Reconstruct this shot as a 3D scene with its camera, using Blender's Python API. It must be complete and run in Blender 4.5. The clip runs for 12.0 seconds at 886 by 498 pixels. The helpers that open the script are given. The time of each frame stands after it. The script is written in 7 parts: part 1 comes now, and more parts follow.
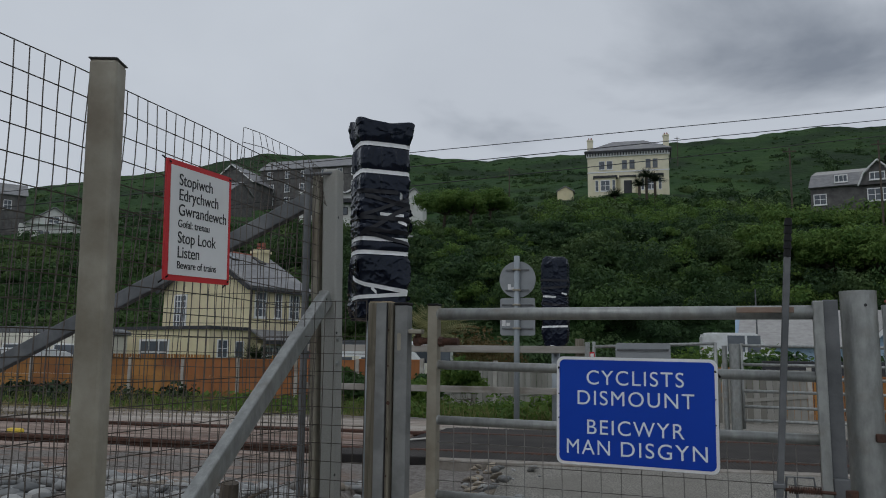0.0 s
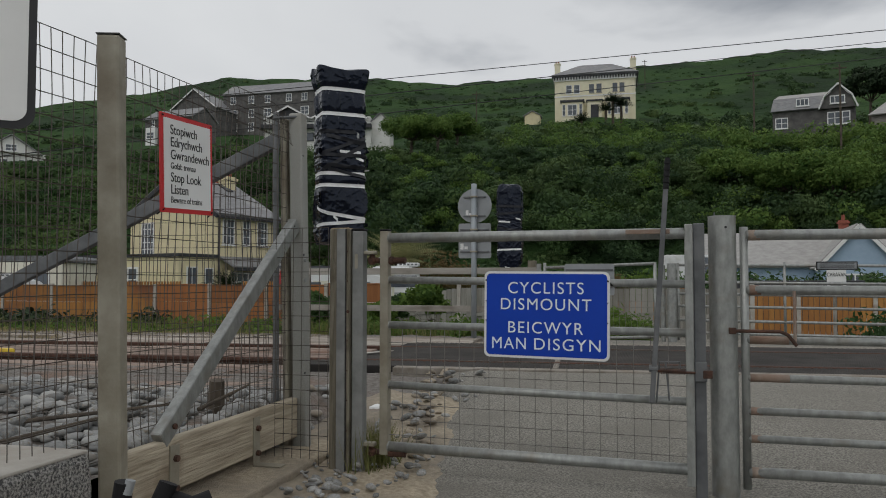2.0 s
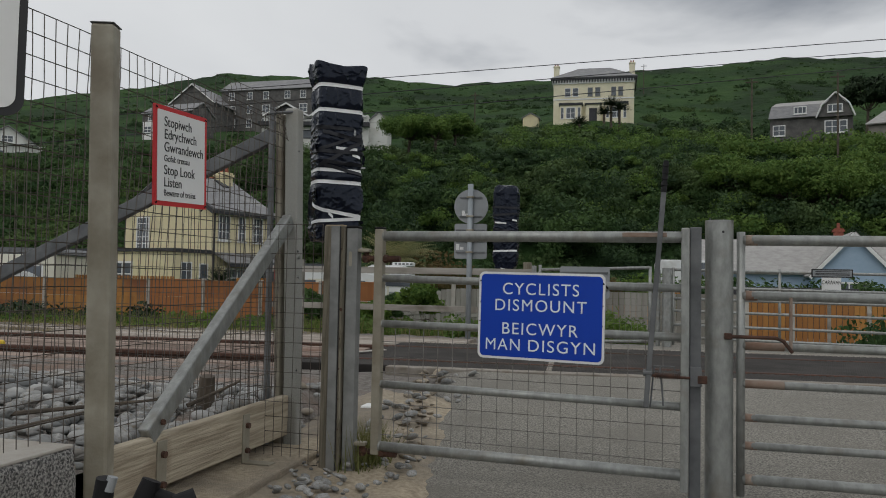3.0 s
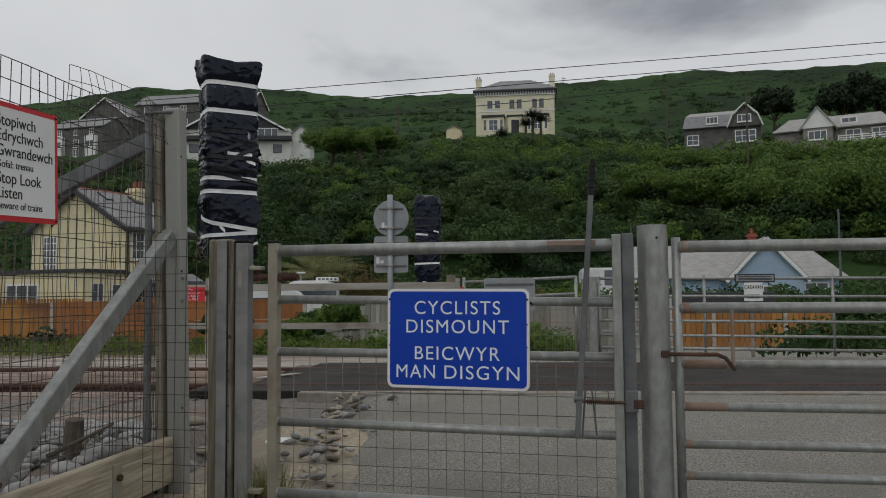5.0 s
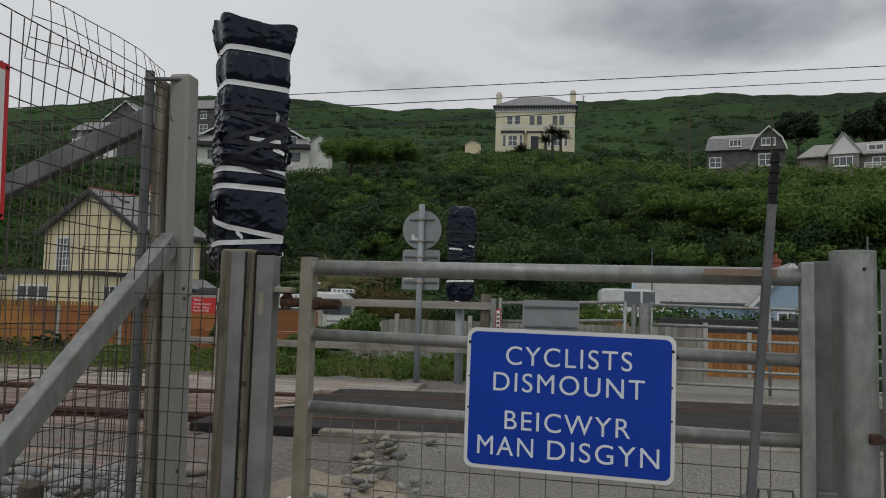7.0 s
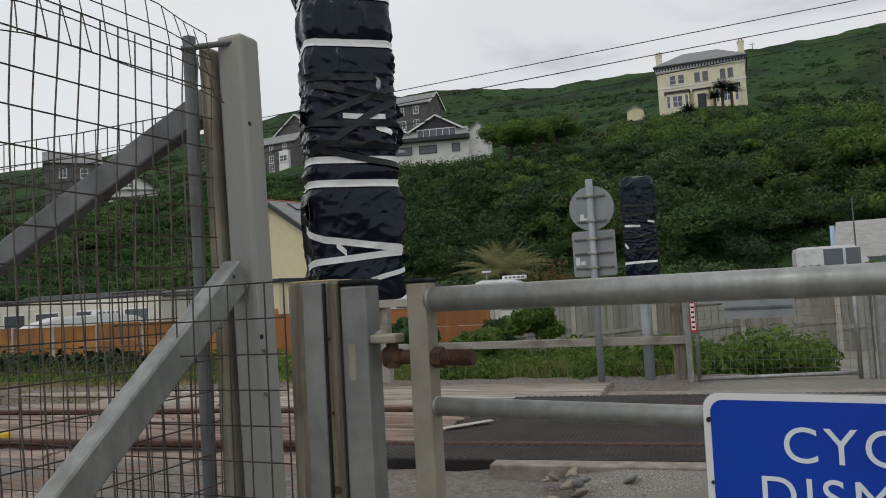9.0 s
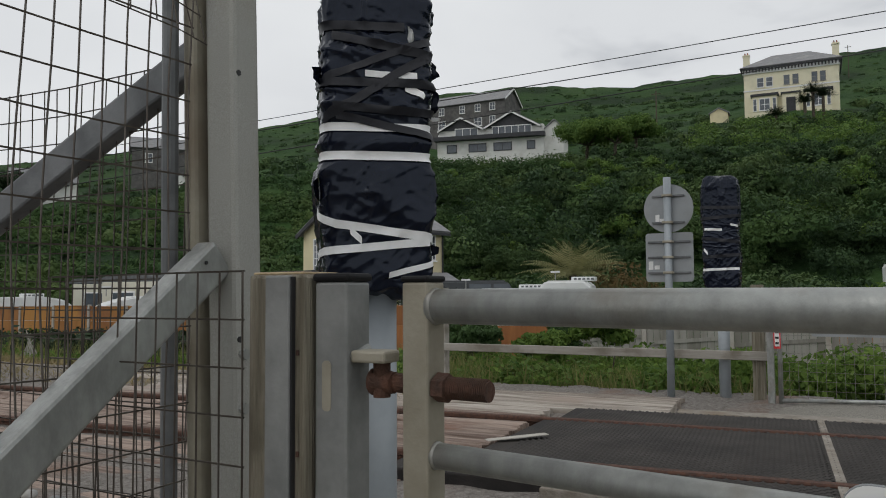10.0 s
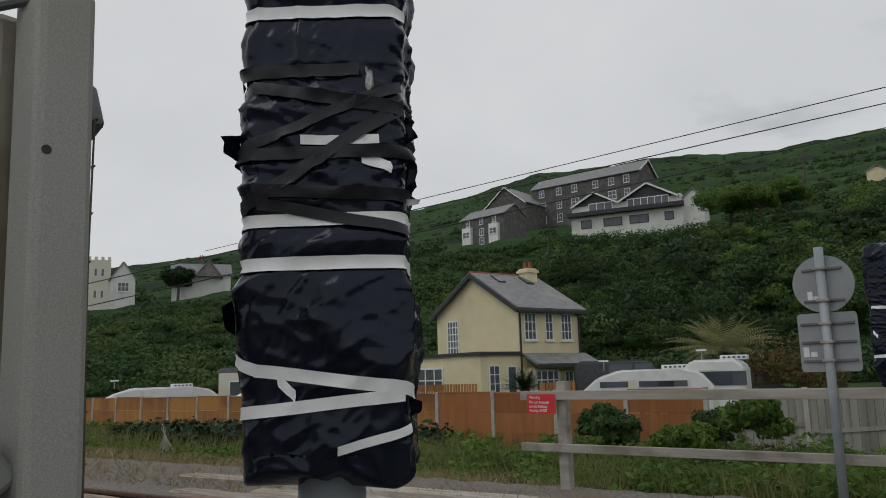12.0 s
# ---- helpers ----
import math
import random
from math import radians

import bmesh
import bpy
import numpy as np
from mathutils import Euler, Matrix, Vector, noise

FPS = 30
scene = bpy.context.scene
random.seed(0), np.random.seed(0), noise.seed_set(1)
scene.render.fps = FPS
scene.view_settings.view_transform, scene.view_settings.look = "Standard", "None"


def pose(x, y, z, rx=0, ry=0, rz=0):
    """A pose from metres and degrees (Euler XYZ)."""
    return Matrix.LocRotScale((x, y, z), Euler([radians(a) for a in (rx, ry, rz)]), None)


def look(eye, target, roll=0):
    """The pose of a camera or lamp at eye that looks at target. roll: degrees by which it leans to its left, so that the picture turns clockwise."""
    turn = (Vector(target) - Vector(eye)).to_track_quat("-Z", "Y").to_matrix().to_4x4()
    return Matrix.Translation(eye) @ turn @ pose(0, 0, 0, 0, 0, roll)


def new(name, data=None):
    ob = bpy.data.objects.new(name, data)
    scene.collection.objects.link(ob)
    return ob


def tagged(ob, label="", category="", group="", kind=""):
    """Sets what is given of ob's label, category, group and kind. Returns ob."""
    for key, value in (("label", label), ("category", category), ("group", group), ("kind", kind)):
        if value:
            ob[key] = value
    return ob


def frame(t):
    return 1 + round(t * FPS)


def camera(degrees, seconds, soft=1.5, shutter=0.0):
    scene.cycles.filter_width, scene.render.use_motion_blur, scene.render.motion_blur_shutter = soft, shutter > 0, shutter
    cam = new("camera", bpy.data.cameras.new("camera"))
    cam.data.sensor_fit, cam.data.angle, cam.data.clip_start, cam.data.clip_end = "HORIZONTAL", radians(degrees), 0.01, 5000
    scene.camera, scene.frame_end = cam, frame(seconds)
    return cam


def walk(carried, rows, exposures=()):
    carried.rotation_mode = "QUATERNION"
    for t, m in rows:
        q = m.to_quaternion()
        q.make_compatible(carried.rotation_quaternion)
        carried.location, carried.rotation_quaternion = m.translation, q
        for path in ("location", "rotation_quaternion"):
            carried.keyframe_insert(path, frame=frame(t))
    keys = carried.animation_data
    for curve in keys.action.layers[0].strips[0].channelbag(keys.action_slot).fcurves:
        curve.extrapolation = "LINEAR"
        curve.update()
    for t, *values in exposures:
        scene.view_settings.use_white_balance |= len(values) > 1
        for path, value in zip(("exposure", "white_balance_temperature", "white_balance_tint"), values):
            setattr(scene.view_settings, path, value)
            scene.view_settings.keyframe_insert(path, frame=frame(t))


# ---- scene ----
cam = camera(59.8, 12.0, 1.0)
PATH = [
    (0, (-0.063, 0.173, 0.993), (-0.647, 2.066, 1.271), 0.7),
    (0.5, (0.074, -0.034, 0.955), (-0.498, 1.87, 1.168), 0.4),
    (1, (0.128, -0.239, 0.932), (-0.425, 1.683, 0.938), -2.5),
    (1.5, (0.182, -0.386, 0.948), (-0.359, 1.537, 1.027), -0.5),
    (2, (0.217, -0.41, 0.949), (-0.292, 1.522, 1.035), 0.0),
    (2.5, (0.204, -0.402, 0.941), (-0.293, 1.533, 1.022), 1.2),
    (4.5, (0.251, -0.105, 0.969), (-0.206, 1.839, 1.093), -0.6),
    (5, (0.202, 0.069, 0.971), (-0.111, 2.041, 1.092), -0.5),
    (5.5, (0.079, 0.249, 1.006), (-0.062, 2.24, 1.137), -1.8),
    (6, (-0.007, 0.522, 0.983), (-0.145, 2.515, 1.074), -2.0),
    (6.5, (-0.043, 0.685, 1.027), (-0.395, 2.645, 1.22), -0.1),
    (7, (-0.208, 0.93, 1.05), (-0.555, 2.893, 1.207), 1.6),
    (7.5, (-0.292, 1.098, 1.072), (-0.639, 3.063, 1.203), 0.5),
    (9.5, (-0.451, 2.123, 1.196), (-1.336, 3.913, 1.312), -2.0),
    (10, (-0.51, 2.321, 1.192), (-1.445, 4.086, 1.306), -0.4),
    (10.5, (-0.644, 2.585, 1.247), (-1.525, 4.377, 1.361), -0.4),
    (11, (-0.704, 2.814, 1.223), (-1.699, 4.545, 1.335), -0.4),
    (11.5, (-0.692, 2.96, 1.35), (-1.953, 4.475, 1.693), -0.5),
    (12, (-0.624, 3.077, 1.349), (-1.842, 4.631, 1.672), -1.6),
]
walk(cam, [(t, look(eye, target, roll)) for t, eye, target, roll in PATH], [(0.0, -1.15, 6000, 10), (0.5, -1.0, 6250, 10), (1.0, -0.69, 6500, 10), (1.5, -0.68, 6500, 10), (2.0, -0.86, 6500, 10), (2.5, -0.84, 6500, 10), (4.5, -0.93, 6500, 10), (5.5, -0.98, 6500, 10), (6.0, -0.89, 6500, 10), (6.5, -0.97, 6500, 10), (7.5, -0.88, 6500, 10), (9.5, -0.65, 6500, 10), (10.0, -0.7, 6500, 10), (10.5, -0.58, 6500, 10), (11.0, -0.49, 6500, 10), (11.5, -0.84, 6500, 10), (12.0, -0.96, 6500, 10)])

# ---- world, sun ----
world = bpy.data.worlds.new("overcast_sky")
scene.world = world
world.use_nodes = True
wn, wl = world.node_tree.nodes, world.node_tree.links
wn.clear()
w_out, w_bg, w_sky = wn.new("ShaderNodeOutputWorld"), wn.new("ShaderNodeBackground"), wn.new("ShaderNodeTexSky")
w_sky.sky_type, w_sky.sun_disc = "NISHITA", False
w_sky.sun_elevation, w_sky.sun_rotation = radians(52), radians(200)
w_tc, w_sep, w_add, w_div, w_comb = (wn.new("ShaderNodeTexCoord"), wn.new("ShaderNodeSeparateXYZ"), wn.new("ShaderNodeMath"),
                                     wn.new("ShaderNodeVectorMath"), wn.new("ShaderNodeCombineXYZ"))
w_add.operation, w_add.inputs[1].default_value = "ADD", 0.22
w_div.operation = "DIVIDE"
w_noise, w_ramp = wn.new("ShaderNodeTexNoise"), wn.new("ShaderNodeValToRGB")
w_noise.inputs["Scale"].default_value, w_noise.inputs["Detail"].default_value, w_noise.inputs["Roughness"].default_value = 0.95, 7, 0.52
w_noise.inputs["Distortion"].default_value = 0.35
w_map = wn.new("ShaderNodeMapping")
w_map.inputs["Location"].default_value = (3.1, 0.4, 0.0)
w_ramp.color_ramp.elements[0].position, w_ramp.color_ramp.elements[0].color = 0.20, (0.50, 0.54, 0.60, 1)
w_ramp.color_ramp.elements[1].position, w_ramp.color_ramp.elements[1].color = 0.56, (1.32, 1.35, 1.37, 1)
w_mid = w_ramp.color_ramp.elements.new(0.35)
w_mid.color = (1.20, 1.23, 1.26, 1)
w_mix, w_scale = wn.new("ShaderNodeMixRGB"), wn.new("ShaderNodeMixRGB")
w_scale.blend_type, w_scale.inputs[0].default_value, w_scale.inputs[2].default_value = "MULTIPLY", 1.0, (0.09, 0.09, 0.09, 1)
w_mix.inputs[0].default_value = 0.93
wl.new(w_tc.outputs["Generated"], w_sep.inputs[0])
wl.new(w_sep.outputs["Z"], w_add.inputs[0])
for k in "XYZ":
    wl.new(w_add.outputs[0], w_comb.inputs[k])
wl.new(w_tc.outputs["Generated"], w_div.inputs[0])
wl.new(w_comb.outputs[0], w_div.inputs[1])
wl.new(w_div.outputs[0], w_map.inputs["Vector"])
wl.new(w_map.outputs[0], w_noise.inputs["Vector"])
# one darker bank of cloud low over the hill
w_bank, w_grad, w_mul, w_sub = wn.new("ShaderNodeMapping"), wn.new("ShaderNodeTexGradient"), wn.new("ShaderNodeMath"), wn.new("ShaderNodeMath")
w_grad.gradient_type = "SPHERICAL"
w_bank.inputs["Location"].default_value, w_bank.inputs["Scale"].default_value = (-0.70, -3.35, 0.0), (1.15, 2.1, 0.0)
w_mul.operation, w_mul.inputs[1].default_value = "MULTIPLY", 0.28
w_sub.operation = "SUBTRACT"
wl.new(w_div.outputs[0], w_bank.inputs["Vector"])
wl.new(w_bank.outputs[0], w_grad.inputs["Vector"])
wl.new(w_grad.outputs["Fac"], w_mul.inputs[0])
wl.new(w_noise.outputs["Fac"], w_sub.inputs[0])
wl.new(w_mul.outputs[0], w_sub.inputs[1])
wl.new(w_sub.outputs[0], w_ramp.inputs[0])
wl.new(w_sky.outputs[0], w_scale.inputs[1])
wl.new(w_scale.outputs[0], w_mix.inputs[1])
wl.new(w_ramp.outputs[0], w_mix.inputs[2])
wl.new(w_mix.outputs[0], w_bg.inputs["Color"])
w_bg.inputs["Strength"].default_value = 1.0
wl.new(w_bg.outputs[0], w_out.inputs[0])
sun_data = bpy.data.lights.new("sun", "SUN")
sun_data.energy, sun_data.angle, sun_data.color = 0.55, radians(25), (1.0, 0.96, 0.9)
sun = new("sun", sun_data)
sun.rotation_euler = (radians(38), 0, radians(-20))


# ---- materials ----
def mat(name, a, b=None, rough=0.7, metal=0.0, scale=4.0, bump=0.15, fine=60.0, stretch=(1, 1, 1), stain=None, stain_scale=1.2, stain_lo=0.55, stain_hi=0.72,
        island=False, per_object=False, spread=0.45, rough_var=0.12, contrast=(0.35, 0.65), depth=0.01, spec=0.5):
    """Two colours mixed by a noise, stains of a third colour at a larger scale, and a fine relief."""
    m = bpy.data.materials.new(name)
    m.use_nodes = True
    n, l = m.node_tree.nodes, m.node_tree.links
    p = n["Principled BSDF"]
    b = b or tuple(0.7 * c for c in a)
    tc, mp = n.new("ShaderNodeTexCoord"), n.new("ShaderNodeMapping")
    mp.inputs["Scale"].default_value = stretch
    l.new(tc.outputs["Object"], mp.inputs["Vector"])
    n1, r1 = n.new("ShaderNodeTexNoise"), n.new("ShaderNodeValToRGB")
    n1.inputs["Scale"].default_value, n1.inputs["Detail"].default_value, n1.inputs["Roughness"].default_value = scale, 8, 0.6
    l.new(mp.outputs[0], n1.inputs["Vector"])
    r1.color_ramp.elements[0].position, r1.color_ramp.elements[1].position = contrast
    r1.color_ramp.elements[0].color, r1.color_ramp.elements[1].color = (*a, 1), (*b, 1)
    fac = n1.outputs["Fac"]
    if island or per_object:
        g = n.new("ShaderNodeNewGeometry") if island else n.new("ShaderNodeObjectInfo")
        ad = n.new("ShaderNodeMath")
        ad.operation = "MULTIPLY_ADD"
        l.new(g.outputs["Random Per Island" if island else "Random"], ad.inputs[0])
        ad.inputs[1].default_value = spread
        su = n.new("ShaderNodeMath")
        su.operation, su.inputs[1].default_value = "SUBTRACT", spread / 2
        l.new(fac, su.inputs[0])
        l.new(su.outputs[0], ad.inputs[2])
        fac = ad.outputs[0]
    l.new(fac, r1.inputs[0])
    col = r1.outputs[0]
    if stain:
        n2, r2, mx = n.new("ShaderNodeTexNoise"), n.new("ShaderNodeValToRGB"), n.new("ShaderNodeMixRGB")
        n2.inputs["Scale"].default_value, n2.inputs["Detail"].default_value = stain_scale, 7
        l.new(tc.outputs["Object"], n2.inputs["Vector"])
        r2.color_ramp.elements[0].position, r2.color_ramp.elements[1].position = stain_lo, stain_hi
        l.new(n2.outputs["Fac"], r2.inputs[0])
        l.new(r2.outputs[0], mx.inputs[0])
        l.new(col, mx.inputs[1])
        mx.inputs[2].default_value = (*stain, 1)
        col = mx.outputs[0]
    l.new(col, p.inputs["Base Color"])
    p.inputs["Metallic"].default_value = metal
    p.inputs["Specular IOR Level"].default_value = spec
    rr = n.new("ShaderNodeMapRange")
    rr.inputs["To Min"].default_value, rr.inputs["To Max"].default_value = max(0.02, rough - rough_var), min(1, rough + rough_var)
    l.new(n1.outputs["Fac"], rr.inputs["Value"])
    l.new(rr.outputs[0], p.inputs["Roughness"])
    if bump:
        n3, bp = n.new("ShaderNodeTexNoise"), n.new("ShaderNodeBump")
        n3.inputs["Scale"].default_value, n3.inputs["Detail"].default_value = fine, 5
        l.new(mp.outputs[0], n3.inputs["Vector"])
        l.new(n3.outputs["Fac"], bp.inputs["Height"])
        bp.inputs["Strength"].default_value, bp.inputs["Distance"].default_value = bump, depth
        l.new(bp.outputs[0], p.inputs["Normal"])
    return m


GALV = mat("galvanised_steel", (0.36, 0.37, 0.355), (0.25, 0.258, 0.248), 0.42, 0.5, 26, 0.12, 140, stretch=(1, 1, 0.5), stain=(0.235, 0.215, 0.18), stain_scale=7, stain_lo=0.56, stain_hi=0.78, contrast=(0.36, 0.64))
GALV_SPECKLED = mat("speckled_galvanised_steel", (0.39, 0.395, 0.37), (0.27, 0.265, 0.24), 0.62, 0.25, 420, 0.3, 500, stain=(0.235, 0.205, 0.15), stain_scale=2.2, stain_lo=0.5, stain_hi=0.8, contrast=(0.3, 0.7), depth=0.002)
GALV_COOL = mat("grey_zinc_channel", (0.29, 0.295, 0.29), (0.185, 0.19, 0.187), 0.55, 0.3, 8, 0.08, 90)
GALV_BROWN = mat("weathered_galvanised_steel", (0.37, 0.345, 0.28), (0.235, 0.21, 0.16), 0.6, 0.2, 5, 0.1, 120, stain=(0.20, 0.165, 0.12), stain_scale=2.5)
GALV_DARK = mat("dark_galvanised_steel", (0.17, 0.175, 0.18), (0.10, 0.105, 0.11), 0.55, 0.35, 7, 0.1, 90)
WIRE = mat("rusty_wire", (0.13, 0.115, 0.10), (0.075, 0.06, 0.05), 0.6, 0.4, 14, 0.0)
WIRE_GATE = mat("galvanised_wire", (0.27, 0.26, 0.245), (0.17, 0.15, 0.135), 0.55, 0.4, 14, 0.0)
RUST = mat("rusty_iron", (0.115, 0.053, 0.034), (0.055, 0.032, 0.024), 0.85, 0.15, 30, 0.5, 120)
RUST_LIGHT = mat("rust_stained_steel", (0.30, 0.245, 0.20), (0.23, 0.14, 0.10), 0.75, 0.2, 8, 0.2, 90)
TIMBER = mat("weathered_timber", (0.50, 0.435, 0.33), (0.28, 0.235, 0.17), 0.85, 0, 17, 0.9, 40, stretch=(1, 0.12, 1.8), stain=(0.17, 0.125, 0.08), stain_scale=2.2)
TIMBER_POST = mat("weathered_post_timber", (0.265, 0.24, 0.185), (0.115, 0.10, 0.072), 0.85, 0, 20, 0.9, 60, stretch=(3, 3, 0.12), stain=(0.12, 0.105, 0.075), stain_scale=6, stain_lo=0.52, stain_hi=0.66)
END_GRAIN = mat("sawn_end_grain", (0.50, 0.40, 0.25), (0.34, 0.25, 0.15), 0.9, 0, 60, 0.4, 90)
TIMBER_RAIL = mat("grey_fence_timber", (0.37, 0.35, 0.315), (0.24, 0.22, 0.19), 0.9, 0, 4, 0.4, 30, stretch=(0.25, 2, 2), stain=(0.15, 0.13, 0.10), stain_scale=3)
SLEEPER = mat("old_sleeper_timber", (0.33, 0.255, 0.21), (0.10, 0.066, 0.05), 0.95, 0, 8, 1.0, 30, stretch=(0.2, 2.6, 1), stain=(0.19, 0.11, 0.08), stain_scale=1.7, per_object=True, spread=0.25)
SLEEPER_PALE = mat("bleached_sleeper_timber", (0.44, 0.40, 0.35), (0.20, 0.165, 0.135), 0.95, 0, 8, 1.0, 30, stretch=(0.2, 2.6, 1), stain=(0.30, 0.24, 0.20), stain_scale=1.7, per_object=True, spread=0.2)
CONCRETE_OLD = mat("old_dirty_concrete", (0.31, 0.285, 0.25), (0.19, 0.165, 0.135), 0.95, 0, 9, 0.5, 90, stain=(0.20, 0.155, 0.11), stain_scale=2.5)
CONCRETE = mat("pale_concrete", (0.46, 0.44, 0.40), (0.36, 0.33, 0.29), 0.9, 0, 5, 0.3, 90, stain=(0.25, 0.215, 0.17), stain_scale=2)
ASPHALT = mat("worn_asphalt", (0.33, 0.31, 0.268), (0.125, 0.118, 0.102), 0.9, 0, 95, 1.0, 150, stain=(0.185, 0.172, 0.147), stain_scale=1.8, stain_lo=0.46, stain_hi=0.72, depth=0.008, contrast=(0.40, 0.60))
SAND = mat("stony_sand", (0.50, 0.42, 0.31), (0.30, 0.25, 0.18), 0.95, 0, 34, 0.9, 120, stain=(0.25, 0.215, 0.17), stain_scale=1.5, stain_lo=0.44, stain_hi=0.58, depth=0.012)
BALLAST = mat("dirty_ballast", (0.235, 0.215, 0.195), (0.13, 0.115, 0.10), 0.95, 0, 26, 1.0, 45, stain=(0.20, 0.13, 0.095), stain_scale=1.3, depth=0.03)
RUBBER = mat("crossing_rubber", (0.016, 0.015, 0.015), (0.034, 0.030, 0.028), 0.8, 0, 5, 0.3, 70, stain=(0.075, 0.062, 0.052), stain_scale=0.9, stain_lo=0.5, stain_hi=0.8, spec=0.22)
# studs are paler than the panels so that the raised pattern stands out
RUBBER_STUDS = mat("paler_rubber_studs", (0.052, 0.047, 0.042), (0.03, 0.027, 0.025), 0.7, 0, 3, 0.0)
STONE = mat("sea_pebble", (0.40, 0.40, 0.385), (0.13, 0.135, 0.135), 0.75, 0, 2.5, 0.2, 90, island=True, stain=(0.24, 0.20, 0.15), stain_scale=3, contrast=(0.2, 0.75))
BLUE = mat("blue_sign_face", (0.002, 0.050, 0.43), (0.002, 0.040, 0.37), 0.5, 0, 2, 0.0, spec=0.3)
SIGN_WHITE = mat("reflective_white", (0.76, 0.83, 0.88), (0.70, 0.77, 0.82), 0.5, 0, 3, 0.0)
WHITE = mat("white_sign_face", (0.80, 0.80, 0.79), (0.72, 0.72, 0.71), 0.5, 0, 3, 0.0)
RED = mat("red_sign_border", (0.60, 0.025, 0.03), (0.52, 0.02, 0.025), 0.5, 0, 3, 0.0)
BLACK = mat("black_print", (0.018, 0.018, 0.02), (0.012, 0.012, 0.013), 0.5, 0, 3, 0.0)
BLACK_PLASTIC = mat("black_plastic", (0.014, 0.014, 0.015), (0.009, 0.009, 0.01), 0.6, 0, 10, 0.1, spec=0.2)
SIGN_GREY = mat("grey_sign_back", (0.30, 0.315, 0.325), (0.255, 0.27, 0.28), 0.5, 0.2, 3, 0.03, 50, stain=(0.225, 0.235, 0.235), stain_scale=3)
POLE_GREY = mat("painted_grey_pole", (0.33, 0.36, 0.385), (0.27, 0.30, 0.32), 0.5, 0.2, 5, 0.05)
STICKER = mat("paper_sticker", (0.75, 0.75, 0.74), (0.65, 0.65, 0.64), 0.6, 0, 20, 0.0)
BAG = mat("black_polythene", (0.004, 0.0055, 0.013), (0.006, 0.008, 0.018), 0.19, 0, 5, 0.24, 22, stretch=(1, 1, 0.7), depth=0.007, rough_var=0.05, spec=0.32)
BAG.node_tree.nodes["Principled BSDF"].inputs["Specular Tint"].default_value = (0.78, 0.87, 1.0, 1)
TAPE_WHITE = mat("white_tape", (0.90, 0.90, 0.90), (0.80, 0.81, 0.82), 0.45, 0, 15, 0.1, 60)
TAPE_BLACK = mat("black_tape", (0.010, 0.011, 0.016), (0.015, 0.016, 0.022), 0.42, 0, 15, 0.1, 60, spec=0.35)
ORANGE = mat("orange_stained_boards", (0.42, 0.20, 0.05), (0.30, 0.13, 0.035), 0.8, 0, 2.0, 0.3, 30, stretch=(2, 2, 0.3), per_object=True, stain=(0.22, 0.085, 0.035), stain_scale=0.7)
ORANGE_DARK = mat("brown_stained_boards", (0.36, 0.14, 0.045), (0.25, 0.095, 0.03), 0.8, 0, 2.0, 0.3, 30, stretch=(2, 2, 0.3), per_object=True)
GREY_BOARD = mat("bleached_grey_boards", (0.30, 0.29, 0.26), (0.19, 0.18, 0.155), 0.9, 0, 3, 0.4, 30, stretch=(2, 2, 0.25), per_object=True)
CREAM_PALE = mat("pale_cream_stucco", (0.80, 0.75, 0.57), (0.75, 0.70, 0.52), 0.9, 0, 1.5, 0.2, 60, stain=(0.66, 0.62, 0.46), stain_scale=0.5)
CREAM = mat("cream_render", (0.74, 0.66, 0.43), (0.69, 0.61, 0.39), 0.9, 0, 1.5, 0.2, 60, stain=(0.60, 0.53, 0.35), stain_scale=0.5)
WHITE_WALL = mat("white_render", (0.72, 0.72, 0.69), (0.66, 0.66, 0.63), 0.9, 0, 1.5, 0.2, 60, stain=(0.55, 0.54, 0.50), stain_scale=0.5)
PALE_BLUE = mat("pale_blue_boarding", (0.36, 0.47, 0.60), (0.31, 0.42, 0.55), 0.7, 0, 2, 0.1, 20)
STONE_WALL = mat("dark_stone_wall", (0.135, 0.13, 0.125), (0.075, 0.072, 0.072), 0.95, 0, 1.6, 0.7, 3.0, stain=(0.18, 0.17, 0.16), stain_scale=0.8, depth=0.05)
STONE_PALE = mat("grey_stone_wall", (0.27, 0.25, 0.225), (0.19, 0.175, 0.16), 0.95, 0, 1.6, 0.7, 3.0, depth=0.05)
SLATE = mat("slate_roof", (0.235, 0.235, 0.24), (0.165, 0.165, 0.172), 0.6, 0, 2.0, 0.5, 5.0, stretch=(1, 1, 3), stain=(0.28, 0.275, 0.26), stain_scale=0.6, depth=0.03)
TILE_PALE = mat("pale_grey_roof_tiles", (0.39, 0.38, 0.365), (0.30, 0.29, 0.28), 0.75, 0, 2.0, 0.5, 5.0, stretch=(1, 1, 3), depth=0.03)
WINDOW_WHITE = mat("white_window_paint", (0.80, 0.80, 0.79), (0.74, 0.74, 0.73), 0.5, 0, 3, 0.0)
DARK_PAINT = mat("dark_paint", (0.035, 0.036, 0.042), (0.025, 0.026, 0.03), 0.6, 0, 3, 0.0)
BRICK_RED = mat("red_clay", (0.33, 0.10, 0.065), (0.24, 0.075, 0.05), 0.85, 0, 6, 0.3)
VAN_GREY = mat("dark_grey_car_paint", (0.065, 0.07, 0.075), (0.055, 0.06, 0.065), 0.3, 0.3, 2, 0.0)
